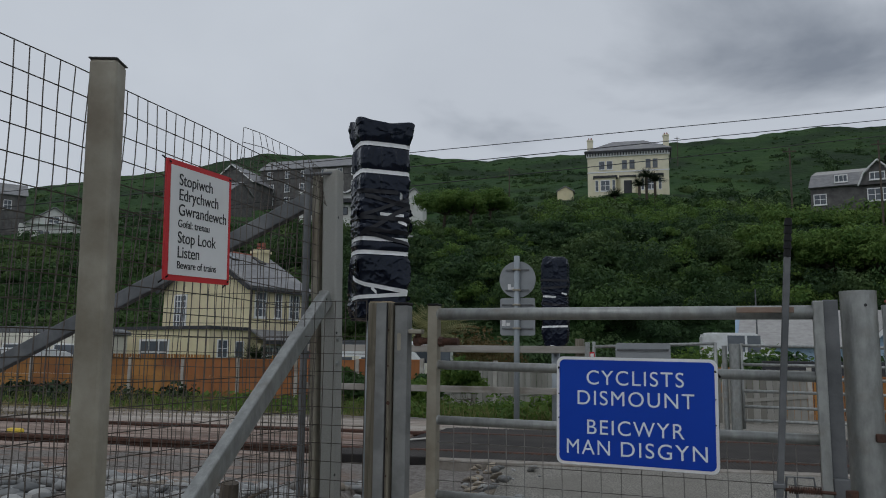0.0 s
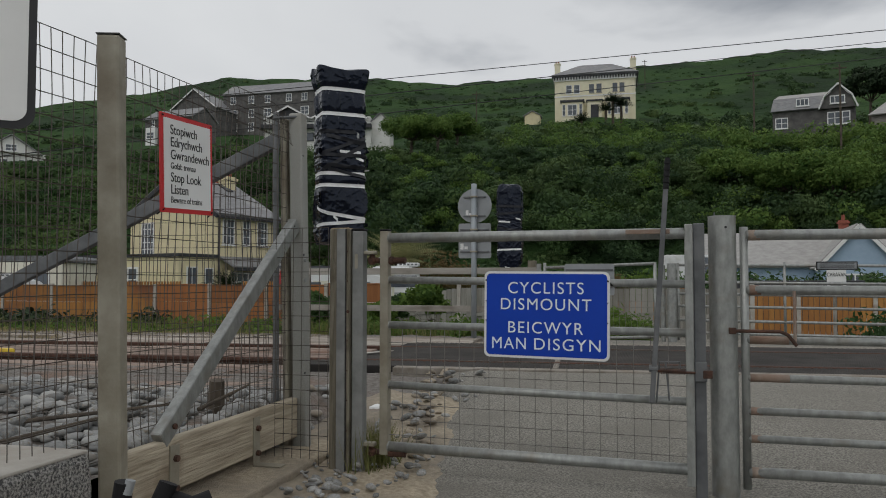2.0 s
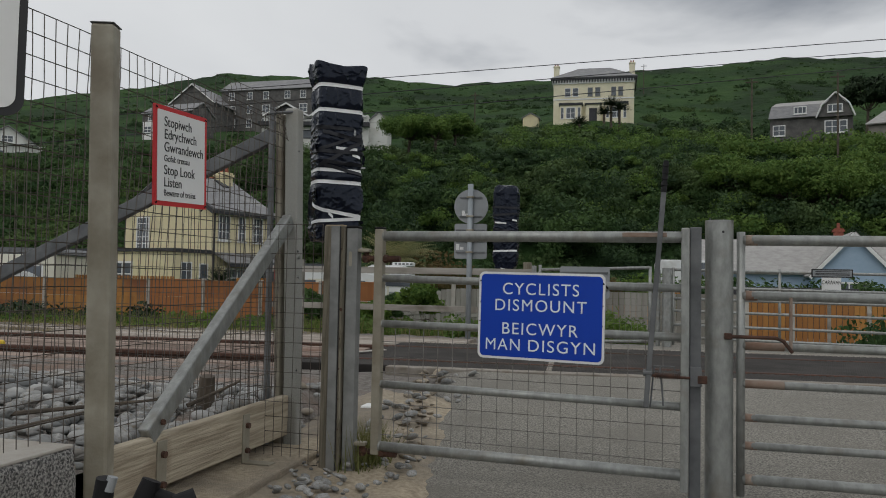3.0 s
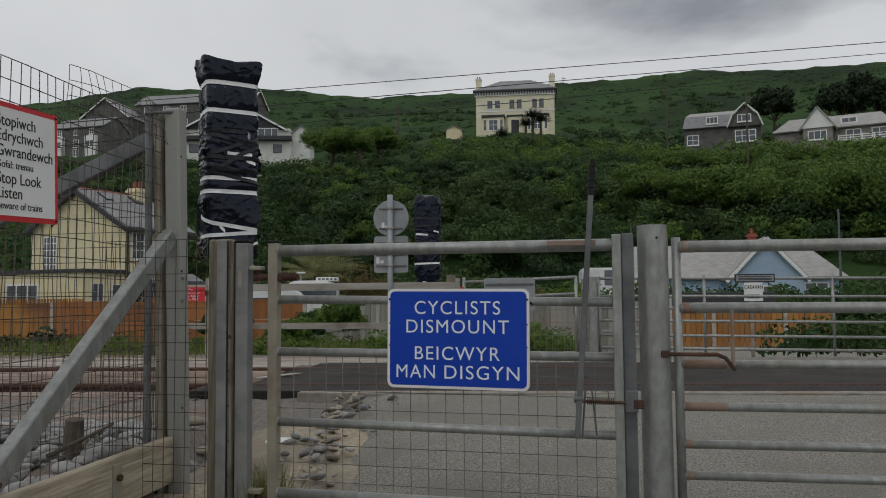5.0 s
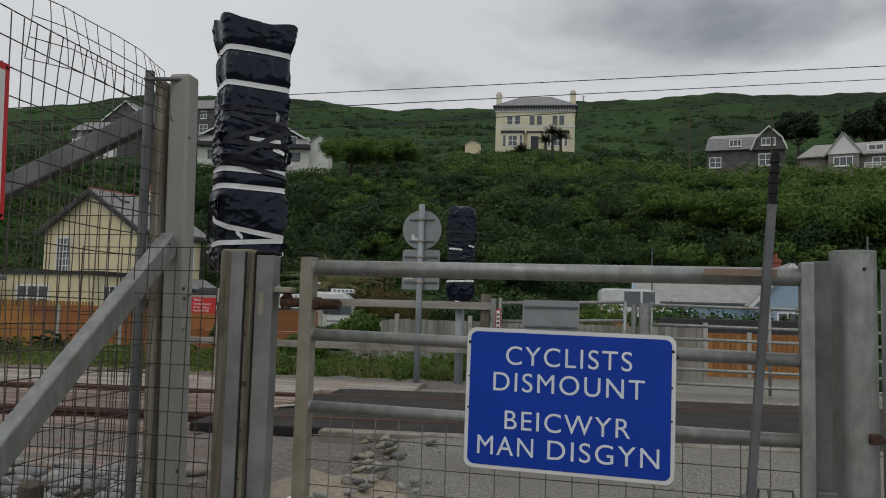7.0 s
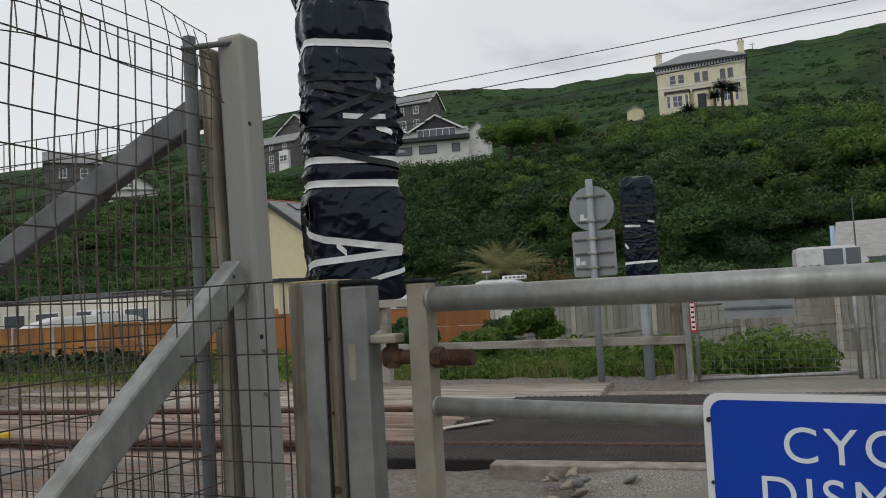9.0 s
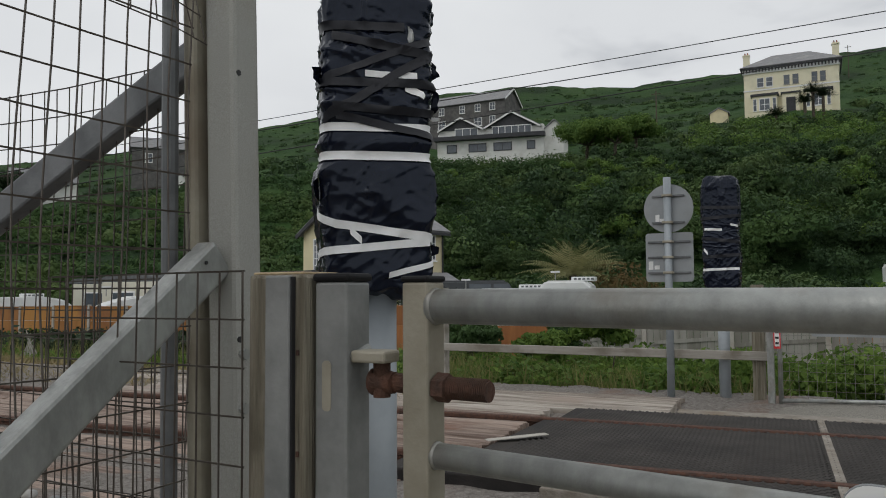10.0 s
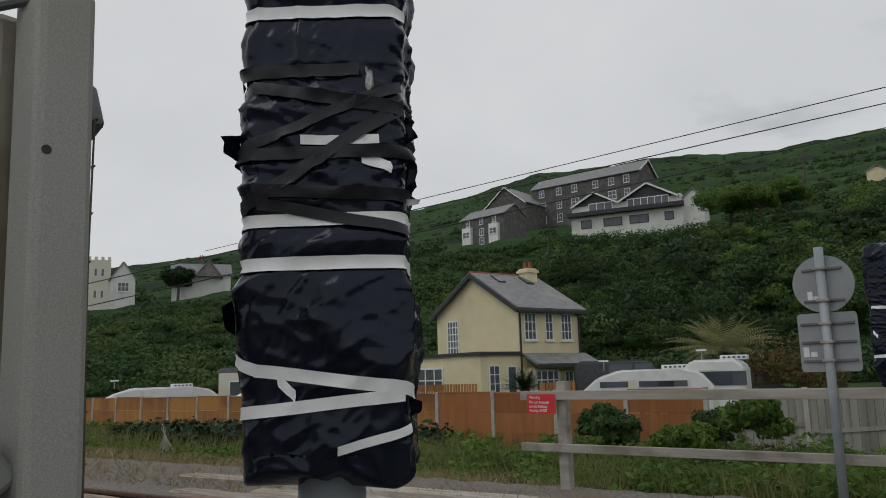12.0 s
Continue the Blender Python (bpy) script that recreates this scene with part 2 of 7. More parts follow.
CARAVAN_WHITE = mat("white_caravan_shell", (0.74, 0.75, 0.75), (0.68, 0.69, 0.69), 0.35, 0, 1.2, 0.0, stain=(0.58, 0.58, 0.56), stain_scale=1.5)
CREAM_SHELL = mat("cream_caravan_shell", (0.66, 0.64, 0.54), (0.60, 0.58, 0.48), 0.5, 0, 1.2, 0.0)
YELLOW = mat("yellow_paint", (0.70, 0.50, 0.03), (0.6, 0.42, 0.03), 0.5, 0, 5, 0.0)
GREEN_PAINT = mat("lime_green_paint", (0.30, 0.60, 0.03), (0.26, 0.52, 0.03), 0.35, 0, 5, 0.0)
BLUE_PAINT = mat("bright_blue_paint", (0.03, 0.22, 0.62), (0.03, 0.20, 0.55), 0.35, 0, 5, 0.0)
AGGREGATE = mat("exposed_aggregate", (0.33, 0.32, 0.30), (0.05, 0.05, 0.05), 0.9, 0, 110, 1.0, 130, contrast=(0.42, 0.58), depth=0.008)
# the blue-grey base holds some reflected sky as colour
GLASS_DARK = mat("window_glass_with_sky_tint", (0.08, 0.095, 0.115), (0.13, 0.145, 0.165), 0.08, 0, 0.7, 0.0, rough_var=0.03)
LEAF_MIX = dict(spec=0.25, rough=0.75, bump=0.0, island=True, contrast=(0.2, 0.8))
# the hill greens lean towards blue: distance haze put into the leaf colour
LEAF_WOOD = mat("woodland_leaves", (0.027, 0.056, 0.023), (0.062, 0.110, 0.037), scale=0.22, stain=(0.088, 0.135, 0.045), stain_scale=0.11, stain_lo=0.52, stain_hi=0.66, rough=0.75, bump=0.0, island=True, spread=0.16, contrast=(0.36, 0.64), spec=0.25)
LEAF_HILL = mat("bramble_leaves", (0.027, 0.066, 0.021), (0.068, 0.120, 0.035), scale=0.25, stain=(0.095, 0.14, 0.042), stain_scale=0.12, stain_lo=0.5, stain_hi=0.68, rough=0.75, bump=0.0, island=True, spread=0.16, contrast=(0.36, 0.64), spec=0.25)
LEAF_TREE = mat("tree_leaves", (0.065, 0.135, 0.030), (0.15, 0.225, 0.05), scale=0.5, **LEAF_MIX)
LEAF_BUSH = mat("bush_leaves", (0.045, 0.10, 0.018), (0.16, 0.24, 0.05), scale=0.8, **LEAF_MIX)
LEAF_DARK = mat("evergreen_leaves", (0.012, 0.026, 0.012), (0.03, 0.05, 0.02), scale=0.5, **LEAF_MIX)
LEAF_DRY = mat("dry_leaves", (0.16, 0.105, 0.045), (0.09, 0.085, 0.03), scale=0.8, **LEAF_MIX)
STRAW = mat("dry_straw", (0.30, 0.235, 0.125), (0.17, 0.145, 0.06), scale=0.9, **LEAF_MIX)
GRASS = mat("rough_grass", (0.10, 0.14, 0.035), (0.26, 0.235, 0.10), scale=0.9, **LEAF_MIX)
PALM = mat("palm_fronds", (0.36, 0.34, 0.17), (0.20, 0.21, 0.09), scale=1.5, **LEAF_MIX)


def let_light_through(m, share):
    """Thin leaves pass part of the light that falls on them."""
    n, l = m.node_tree.nodes, m.node_tree.links
    p, out = n["Principled BSDF"], n["Material Output"]
    tr, mx = n.new("ShaderNodeBsdfTranslucent"), n.new("ShaderNodeMixShader")
    l.new(p.inputs["Base Color"].links[0].from_socket, tr.inputs["Color"])
    mx.inputs[0].default_value = share
    l.new(p.outputs[0], mx.inputs[1])
    l.new(tr.outputs[0], mx.inputs[2])
    l.new(mx.outputs[0], out.inputs["Surface"])


for m, share in ((LEAF_WOOD, 0.22), (LEAF_HILL, 0.25), (LEAF_TREE, 0.3), (LEAF_BUSH, 0.38), (LEAF_DRY, 0.38), (GRASS, 0.38), (PALM, 0.38)):
    let_light_through(m, share)
BARK = mat("bark", (0.12, 0.095, 0.07), (0.06, 0.05, 0.04), 0.95, 0, 5, 0.6, 20)


# ---- building helpers ----
def mesh_ob(name, bm, material, smooth=False):
    me = bpy.data.meshes.new(name)
    bmesh.ops.recalc_face_normals(bm, faces=bm.faces)
    bm.to_mesh(me)
    bm.free()
    if smooth:
        me.polygons.foreach_set("use_smooth", [True] * len(me.polygons))
    me.materials.append(material)
    return new(name, me)


def part(name, bm, material, parent=None, label="", smooth=False):
    """Links a bmesh, built in world coordinates, as one mesh under a thing or a part."""
    ob = mesh_ob(name, bm, material, smooth)
    hang(ob, parent)
    return tagged(ob, label)


def hang(ob, parent):
    if parent is not None:
        ob.parent = parent
        if parent.parent is None:
            ob.matrix_parent_inverse = parent.matrix_basis.inverted()
    return ob


def thing(name, place, label, category, group="", kind=""):
    ob = new(name)
    ob.empty_display_size = 0.2
    ob.matrix_basis = Matrix.Translation(place)
    return tagged(ob, label, category, group, kind)


def solo(name, bm, material, label, category, group="", kind="", smooth=False):
    return tagged(mesh_ob(name, bm, material, smooth), label, category, group, kind)


def add_box(bm, lo, hi, m=None, bevel=0.0):
    r = bmesh.ops.create_cube(bm, size=1)
    vs = r["verts"]
    for v in vs:
        v.co = Vector([lo[k] + (v.co[k] + 0.5) * (hi[k] - lo[k]) for k in range(3)])
    if bevel:
        es = list({e for v in vs for e in v.link_edges})
        vs = list({v for f in bmesh.ops.bevel(bm, geom=es, offset=bevel, segments=2, affect="EDGES", profile=0.5)["faces"] for v in f.verts} | {v for v in vs if v.is_valid})
    if m is not None:
        for v in vs:
            v.co = m @ v.co
    return vs


def a_box(lo, hi, m=None, bevel=0.0):
    bm = bmesh.new()
    add_box(bm, lo, hi, m, bevel)
    return bm


def frame_between(a, b):
    d = Vector(b) - Vector(a)
    return Matrix.Translation(a) @ d.to_track_quat("Z", "Y").to_matrix().to_4x4(), d.length


def add_tube(bm, a, b, r, seg=12, r2=None, cap=True):
    m, n = frame_between(a, b)
    bmesh.ops.create_cone(bm, cap_ends=cap, segments=seg, radius1=r, radius2=r if r2 is None else r2, depth=n, matrix=m @ Matrix.Translation((0, 0, n / 2)))


def a_tube(a, b, r, seg=12, r2=None):
    bm = bmesh.new()
    add_tube(bm, a, b, r, seg, r2)
    return bm


def add_beam(bm, a, b, w, h, up=(0, 0, 1), bevel=0.0):
    """A square bar from a to b, w across and h along up."""
    d = (Vector(b) - Vector(a))
    n = d.length
    d.normalize()
    s = d.cross(Vector(up)).normalized()
    u = s.cross(d)
    m = Matrix((s, d, u)).transposed().to_4x4()
    m.translation = a
    return add_box(bm, (-w / 2, 0, -h / 2), (w / 2, n, h / 2), m, bevel)


def a_beam(a, b, w, h, up=(0, 0, 1), bevel=0.0):
    bm = bmesh.new()
    add_beam(bm, a, b, w, h, up, bevel)
    return bm


def add_path(bm, pts, r, seg=6):
    """One round bar that bends through the points."""
    pts = [Vector(p) for p in pts]
    rings = []
    for k, p in enumerate(pts):
        t = (pts[min(k + 1, len(pts) - 1)] - pts[max(k - 1, 0)]).normalized()
        a = t.orthogonal().normalized() if not rings else (keep - t * keep.dot(t)).normalized()
        keep = a
        b = t.cross(a)
        rings.append([bm.verts.new(p + r * (a * math.cos(6.28318 * q / seg) + b * math.sin(6.28318 * q / seg))) for q in range(seg)])
    for g, h in zip(rings, rings[1:]):
        for q in range(seg):
            bm.faces.new((g[q], g[(q + 1) % seg], h[(q + 1) % seg], h[q]))
    bm.faces.new(rings[0]), bm.faces.new(rings[-1][::-1])


def raw(name, verts, faces, material):
    """A mesh from computed arrays of corners and quads or triangles."""
    verts, faces = np.asarray(verts, np.float32), np.asarray(faces, np.int32)
    me = bpy.data.meshes.new(name)
    n, k = len(faces), faces.shape[1]
    me.vertices.add(len(verts))
    me.vertices.foreach_set("co", verts.ravel())
    me.loops.add(n * k)
    me.loops.foreach_set("vertex_index", faces.ravel())
    me.polygons.add(n)
    me.polygons.foreach_set("loop_start", np.arange(0, n * k, k, dtype=np.int32))
    me.polygons.foreach_set("loop_total", np.full(n, k, np.int32))
    me.update(calc_edges=True)
    me.validate()
    me.materials.append(material)
    return new(name, me)


RNG = np.random.default_rng(7)


def leaves(centres, radii, per, size, squash=0.8, shell=0.35, low=-0.25, jitter=0.5):
    """Leaf-like bent quads scattered in a ragged shell round each centre."""
    c, r = np.repeat(np.asarray(centres, float), per, axis=0), np.repeat(np.asarray(radii, float), per)
    n = len(c)
    d = RNG.normal(size=(n, 3))
    d[:, 2] = np.where(d[:, 2] < 0, d[:, 2] * 0.5, d[:, 2])
    d /= np.linalg.norm(d, axis=1)[:, None]
    d[:, 2] = np.maximum(d[:, 2], low)
    lump = 1 + 0.22 * np.sin(5 * d[:, 0] + c[:, 0]) * np.cos(4 * d[:, 1] + c[:, 1]) + 0.12 * np.sin(9 * d[:, 2] + 3 * c[:, 0])
    q = c + d * (r * lump * (1 - shell * RNG.random(n) ** 2))[:, None] * np.array([1, 1, squash])
    return leaf_quads(q, d, size * (0.6 + 0.8 * RNG.random(n)) * np.clip(r / np.mean(r), 0.7, 1.5), jitter=jitter)


def leaf_quads(q, d, s, long=1.5, jitter=0.5):
    n = len(q)
    nn = d + jitter * RNG.normal(size=(n, 3))
    nn /= np.linalg.norm(nn, axis=1)[:, None]
    a = np.cross(nn, RNG.normal(size=(n, 3)))
    a /= np.linalg.norm(a, axis=1)[:, None] + 1e-9
    b = np.cross(nn, a)
    a, b = a * (s * long / 2)[:, None], b * (s / 2)[:, None]
    v = np.empty((n, 4, 3))
    v[:, 0], v[:, 1], v[:, 2], v[:, 3] = q - a, q - b * 0.8 + 0.12 * a, q + a, q + b * 0.8 - 0.1 * a
    f = np.arange(n * 4).reshape(n, 4)
    return v.reshape(-1, 3), f


def blades(pos, height, width, lean=0.35):
    """Upright grass blades as thin triangles on the given places."""
    pos = np.asarray(pos, float)
    n = len(pos)
    h = height * (0.4 + 0.9 * RNG.random(n))
    a = RNG.random(n) * 6.283
    side = np.stack([np.cos(a), np.sin(a), 0 * a], 1) * (width * (0.5 + RNG.random(n)))[:, None]
    tip = pos + np.stack([RNG.normal(size=n) * lean * h, RNG.normal(size=n) * lean * h, h], 1)
    v = np.empty((n, 3, 3))
    v[:, 0], v[:, 1], v[:, 2] = pos - side, pos + side, tip
    return v.reshape(-1, 3), np.arange(n * 3).reshape(n, 3)


def lettering(name, text, size, m, material, parent, align="CENTER", stretch=1.0, spacing=1.0, bold=0.0):
    """A line of text as a thin mesh; m puts the text's plane in the world."""
    cu = bpy.data.curves.new(name, "FONT")
    cu.body, cu.size, cu.align_x, cu.align_y, cu.extrude, cu.space_character, cu.offset = text, size, align, "CENTER", 0.0006, spacing, bold
    ob = bpy.data.objects.new(name, cu)
    me = bpy.data.meshes.new_from_object(ob)
    bpy.data.objects.remove(ob)
    me.name = name
    me.transform(m @ Matrix.Diagonal((stretch, 1, 1, 1)))
    me.materials.clear()
    me.materials.append(material)
    return hang(new(name, me), parent)


def rounded(w, h, r, y0, y1, m, seg=6):
    """A rounded plate, w by h round the origin in the xz plane, from y0 to y1."""
    bm = bmesh.new()
    pts = []
    for cx, cz, a0 in ((w / 2 - r, h / 2 - r, 0), (-w / 2 + r, h / 2 - r, 90), (-w / 2 + r, -h / 2 + r, 180), (w / 2 - r, -h / 2 + r, 270)):
        for k in range(seg + 1):
            a = radians(a0 + 90 * k / seg)
            pts.append((cx + r * math.cos(a), cz + r * math.sin(a)))
    f0 = [bm.verts.new(m @ Vector((x, y0, z))) for x, z in pts]
    f1 = [bm.verts.new(m @ Vector((x, y1, z))) for x, z in pts]
    bm.faces.new(f0)
    bm.faces.new(f1[::-1])
    for k in range(len(pts)):
        bm.faces.new((f0[k], f0[k - 1], f1[k - 1], f1[k]))
    return bm


FACING = Matrix.Rotation(radians(90), 4, "X")  # text in the xz plane, read from -y


# ---- ground ----
AZ = [-180, -95, -60, -40, -26, -20, -14, -9, 0, 6, 14, 22, 31, 37, 50, 61, 70, 95, 180]
RIDGE = [0.3, 1, 8.2, 12.5, 14.35, 14.8, 15.25, 15.65, 15.45, 15.05, 14.7, 15.05, 14.5, 12.95, 9.9, 7.95, 6.4, 1, 0.3]
TERRACE = [0.2, 0.5, 4, 7.4, 8.5, 8.8, 9.2, 9.4, 9.5, 9.8, 10.0, 9.0, 9.1, 8.8, 6.3, 4.5, 3.6, 0.5, 0.2]
HUB = Vector((0.0, 2.0))


def near_z(y):
    return np.interp(y, [-50, 3.4, 6.2, 9.4, 10.3, 15, 24, 60], [-0.09, -0.07, 0.08, 0.08, 0.05, -0.45, -0.55, -0.55])


def ground_z(x, y):
    """Height of the ground: flat by the crossing, a steep bank behind the bungalows, a terrace of villas, then a long hill."""
    x, y = np.asarray(x, float), np.asarray(y, float)
    dx, dy = x - HUB.x, y - HUB.y
    d, az = np.hypot(dx, dy), np.degrees(np.arctan2(-dx, dy))
    r, t = np.interp(az, AZ, RIDGE), np.interp(az, AZ, TERRACE)
    lump = 0.035 * np.sin(az * 0.62 + 1.3) + 0.025 * np.sin(az * 1.7) + 0.02 * np.sin(az * 3.9 + d * 0.05)
    r = r * (1 + 0.11 * lump)
    garden = np.exp(-(((az - 4.5) / 8) ** 2))
    keys = [(42, -0.9 + 0 * t), (60, 0 * t - 0.4), (67, 0.24 * t), (83, 0.80 * t), (93, t), (124, t + (0.17 + 0.25 * garden) * (r - t)), (142, t + (0.26 + 0.2 * garden) * (r - t)), (200, t + 0.70 * (r - t)), (262, r), (320, 0.84 * r), (480, 0.5 * r), (900, 0.1 * r), (3000, 0 * r)]
    el = np.zeros_like(d) + keys[0][1]
    for (d0, e0), (d1, e1) in zip(keys, keys[1:]):
        f = np.clip((d - d0) / (d1 - d0), 0, 1)
        f = f * f * (3 - 2 * f) * 0.4 + f * 0.6
        el = np.where(d >= d0, e0 + (e1 - e0) * f, el)
    far = 0.95 + d * np.tan(np.radians(el))
    k = np.clip((d - 34) / 10, 0, 1)
    return near_z(y) * (1 - k) + far * k


def soil():
    m = mat("hill_turf", (0.022, 0.052, 0.017), (0.044, 0.084, 0.025), 0.95, 0, 0.06, 1.0, 0.7, stain=(0.019, 0.036, 0.016), stain_scale=0.035, stain_lo=0.46, stain_hi=0.60, depth=0.8, spec=0.08)
    return m


def make_ground():
    az = np.concatenate([np.arange(-180, -45, 5), np.arange(-45, 75, 0.6), np.arange(75, 180, 5)])
    ds = np.concatenate([[0.0], np.linspace(1, 20, 20), np.linspace(22, 60, 26), np.linspace(62, 300, 90), np.geomspace(310, 3000, 22)])
    a, d = np.meshgrid(np.radians(az), ds)
    x, y = HUB.x - d * np.sin(a), HUB.y + d * np.cos(a)
    z = ground_z(x, y)
    z = z + np.where(d > 62, np.interp(d, [62, 120, 200], [0.5, 0.35, 0.12]) * (np.sin(x * 0.31) * np.cos(y * 0.27) + 0.5 * np.sin(x * 0.9 + y * 0.6)), 0.0)
    n, w = len(ds), len(az)
    v = np.stack([x.ravel(), y.ravel(), z.ravel()], 1)
    i = np.arange((n - 1) * w).reshape(n - 1, w)
    j = (i % w + 1) % w + (i // w) * w
    f = np.stack([i.ravel(), j.ravel(), (j + w).ravel(), (i + w).ravel()], 1)
    g = raw("ground", v, f, soil())
    g.data.polygons.foreach_set("use_smooth", [True] * len(g.data.polygons))
    tagged(g, "green hillside and flat land beside the railway", "ground", kind="structure")


make_ground()


def sheet(name, x0, x1, y0, y1, nx, ny, zf, material, label, category, ragged=0.0, thick=0.02, skew=0.0):
    xs, ys = np.meshgrid(np.linspace(x0, x1, nx), np.linspace(y0, y1, ny))
    edge = (np.abs(xs - x0) < 1e-6)
    xs = xs + skew * (ys - 2.5) * (1 - (xs - x0) / (x1 - x0))
    xs = xs + np.where(edge, ragged * (np.sin(ys * 7) + 0.6 * np.sin(ys * 17 + 1)), 0)
    z = zf(xs, ys)
    z = np.where(edge, z - thick - 0.02, z)
    v = np.stack([xs.ravel(), ys.ravel(), z.ravel()], 1)
    i = (np.arange(ny - 1)[:, None] * nx + np.arange(nx - 1)[None]).ravel()
    g = raw(name, v, np.stack([i, i + 1, i + nx + 1, i + nx], 1), material)
    g.data.polygons.foreach_set("use_smooth", [True] * len(g.data.polygons))
    return tagged(g, label, category, kind="structure")


TRACK_TURN = 4.6
TRACK = Matrix.Translation((-2.6, 7.37, 0.2)) @ Matrix.Rotation(radians(TRACK_TURN), 4, "Z")
ROAD_Z = lambda x, y: np.interp(y, [-60, 3.4, 6.15], [0.0, 0.0, 0.195])
sheet("road", -0.74, 9, -20, 6.32, 40, 120, lambda x, y: ROAD_Z(x, y) + 0.004 * np.sin(x * 3 + y * 2), ASPHALT, "worn grey asphalt road up to the crossing", "road", 0.05, skew=-0.2)
sheet("far_road", -1.15, 9, 9.0, 34, 20, 60, lambda x, y: np.interp(y, [9, 10.3, 15, 24, 60], [0.19, 0.17, -0.38, -0.5, -0.5]), ASPHALT, "worn grey asphalt lane beyond the crossing", "road", 0.05)
sheet("sandy_verge", -2.5, 4.2, -20, 5.1, 150, 250, lambda x, y: ROAD_Z(x, y) - 0.012 - 0.022 * np.clip((x + 0.2 * (y - 2.5) + 0.72) / 0.15, 0, 1) - 0.2 * np.clip((-x - 1.65) / 0.8, 0, 1) + 0.03 * np.clip((-x - 0.8) / 0.8, 0, 1) + 0.012 * np.sin(x * 21 + y * 9) * np.cos(y * 13), SAND, "stony sand verge beside the road", "ground", 0.0)
sheet("ballast", -40, -0.7, 3.6, 11.2, 160, 50, lambda x, y: np.interp(y - 0.08 * (x + 2.6), [3.4, 4.4, 5.6, 6.0, 9.2, 10.6, 11.5], [-0.05, 0.045, 0.12, 0.135, 0.135, 0.16, -0.05]) + 0.018 * np.sin(x * 9 + y * 7) * np.cos(y * 11 - x * 3), BALLAST, "dirty brown ballast between old sleepers", "ballast", 0.05)


def rail(y):
    bm = bmesh.new()
    prof = [(-0.07, -0.15), (0.07, -0.15), (0.07, -0.135), (0.012, -0.12), (0.012, -0.045), (0.036, -0.03), (0.036, -0.006), (0.028, 0.004), (-0.028, 0.004), (-0.036, -0.006), (-0.036, -0.03), (-0.012, -0.045), (-0.012, -0.12), (-0.07, -0.135)]
    a = [bm.verts.new(TRACK @ Vector((-38, y + p, z + 0.006))) for p, z in prof]
    b = [bm.verts.new(TRACK @ Vector((14, y + p, z + 0.006))) for p, z in prof]
    for k in range(len(prof)):
        bm.faces.new((a[k - 1], a[k], b[k], b[k - 1]))
    bm.faces.new(a), bm.faces.new(b[::-1])
    solo("rail", bm, RUST, "rusty steel railway rail through the crossing", "rail", "rails of the track")


rail(-0.755)
rail(0.755)

# the concrete edge beam and the rubber panels of the crossing deck
solo("edge_beam", a_box((0.55, -1.38, -0.12), (12, -1.24, 0.006), TRACK, 0.008), CONCRETE_OLD, "pale concrete edge beam before the crossing panels", "kerb", kind="structure")
solo("far_edge_beam", a_box((0.9, 1.42, -0.12), (12, 1.62, 0.002), TRACK, 0.008), CONCRETE_OLD, "pale concrete edge beam behind the crossing panels", "kerb", kind="structure")
deck = thing("crossing_deck", TRACK @ Vector((0, 0, -0.1)), "black rubber crossing panels with a raised pattern between the rails", "crossing deck")
stud_bm = bmesh.new()
for y0, y1, x_first in ((-1.22, -0.81, -0.35), (-0.70, 0.70, 0.0), (0.81, 1.38, 0.15)):
    x = x_first
    for k in range(6):
        x1 = x + (1.96 if k else 1.96 - x_first)
        lead = 0.06 if (k == 0 and y1 - y0 > 1) else 0.0
        bm = a_box((x, y0, -0.09), (x1 - 0.012, y1, 0.0), None, 0.01)
        for v in bm.verts:
            if v.co.x < x + 0.05:
                v.co.x += lead * (v.co.y - y0) / (y1 - y0) - 0.08
            v.co = TRACK @ v.co
        part("panel", bm, RUBBER, deck)
        x = x1
stud_pts, stud_faces = [], []
for y0, y1, x0 in ((-1.2, -0.83, -0.3), (-0.68, 0.68, 0.1), (0.83, 1.36, 0.2)):
    for j, yy in enumerate(np.arange(y0, y1, 0.032)):
        for xx in np.arange(x0 + (0.03 if j % 2 else 0), 6.5, 0.06):
            b = len(stud_pts)
            for ex, ey in ((-0.022, 0), (0, -0.011), (0.022, 0), (0, 0.011)):
                stud_pts.append(TRACK @ Vector((xx + ex, yy + ey, 0.001)))
            stud_pts.append(TRACK @ Vector((xx, yy, 0.013)))
            stud_faces += [(b, b + 1, b + 4), (b + 1, b + 2, b + 4), (b + 2, b + 3, b + 4), (b + 3, b, b + 4)]
for y0, y1 in ((-1.22, -0.81), (-0.70, 0.70), (0.81, 1.38)):
    part("joint_plate", a_box((1.935, y0, -0.02), (1.985, y1, 0.010), TRACK, 0.004), CONCRETE_OLD, deck, "pale worn joint strip")
studs = raw("raised_pattern", [tuple(p) for p in stud_pts], stud_faces, RUBBER_STUDS)
hang(studs, deck)
tagged(studs, kind="stuff")
solo("cover_strip", a_beam(TRACK @ Vector((-0.12, -0.32, 0.012)), TRACK @ Vector((0.22, -0.05, 0.03)), 0.07, 0.005), CONCRETE, "loose pale metal strip lying by the rubber panels", "metal strip")

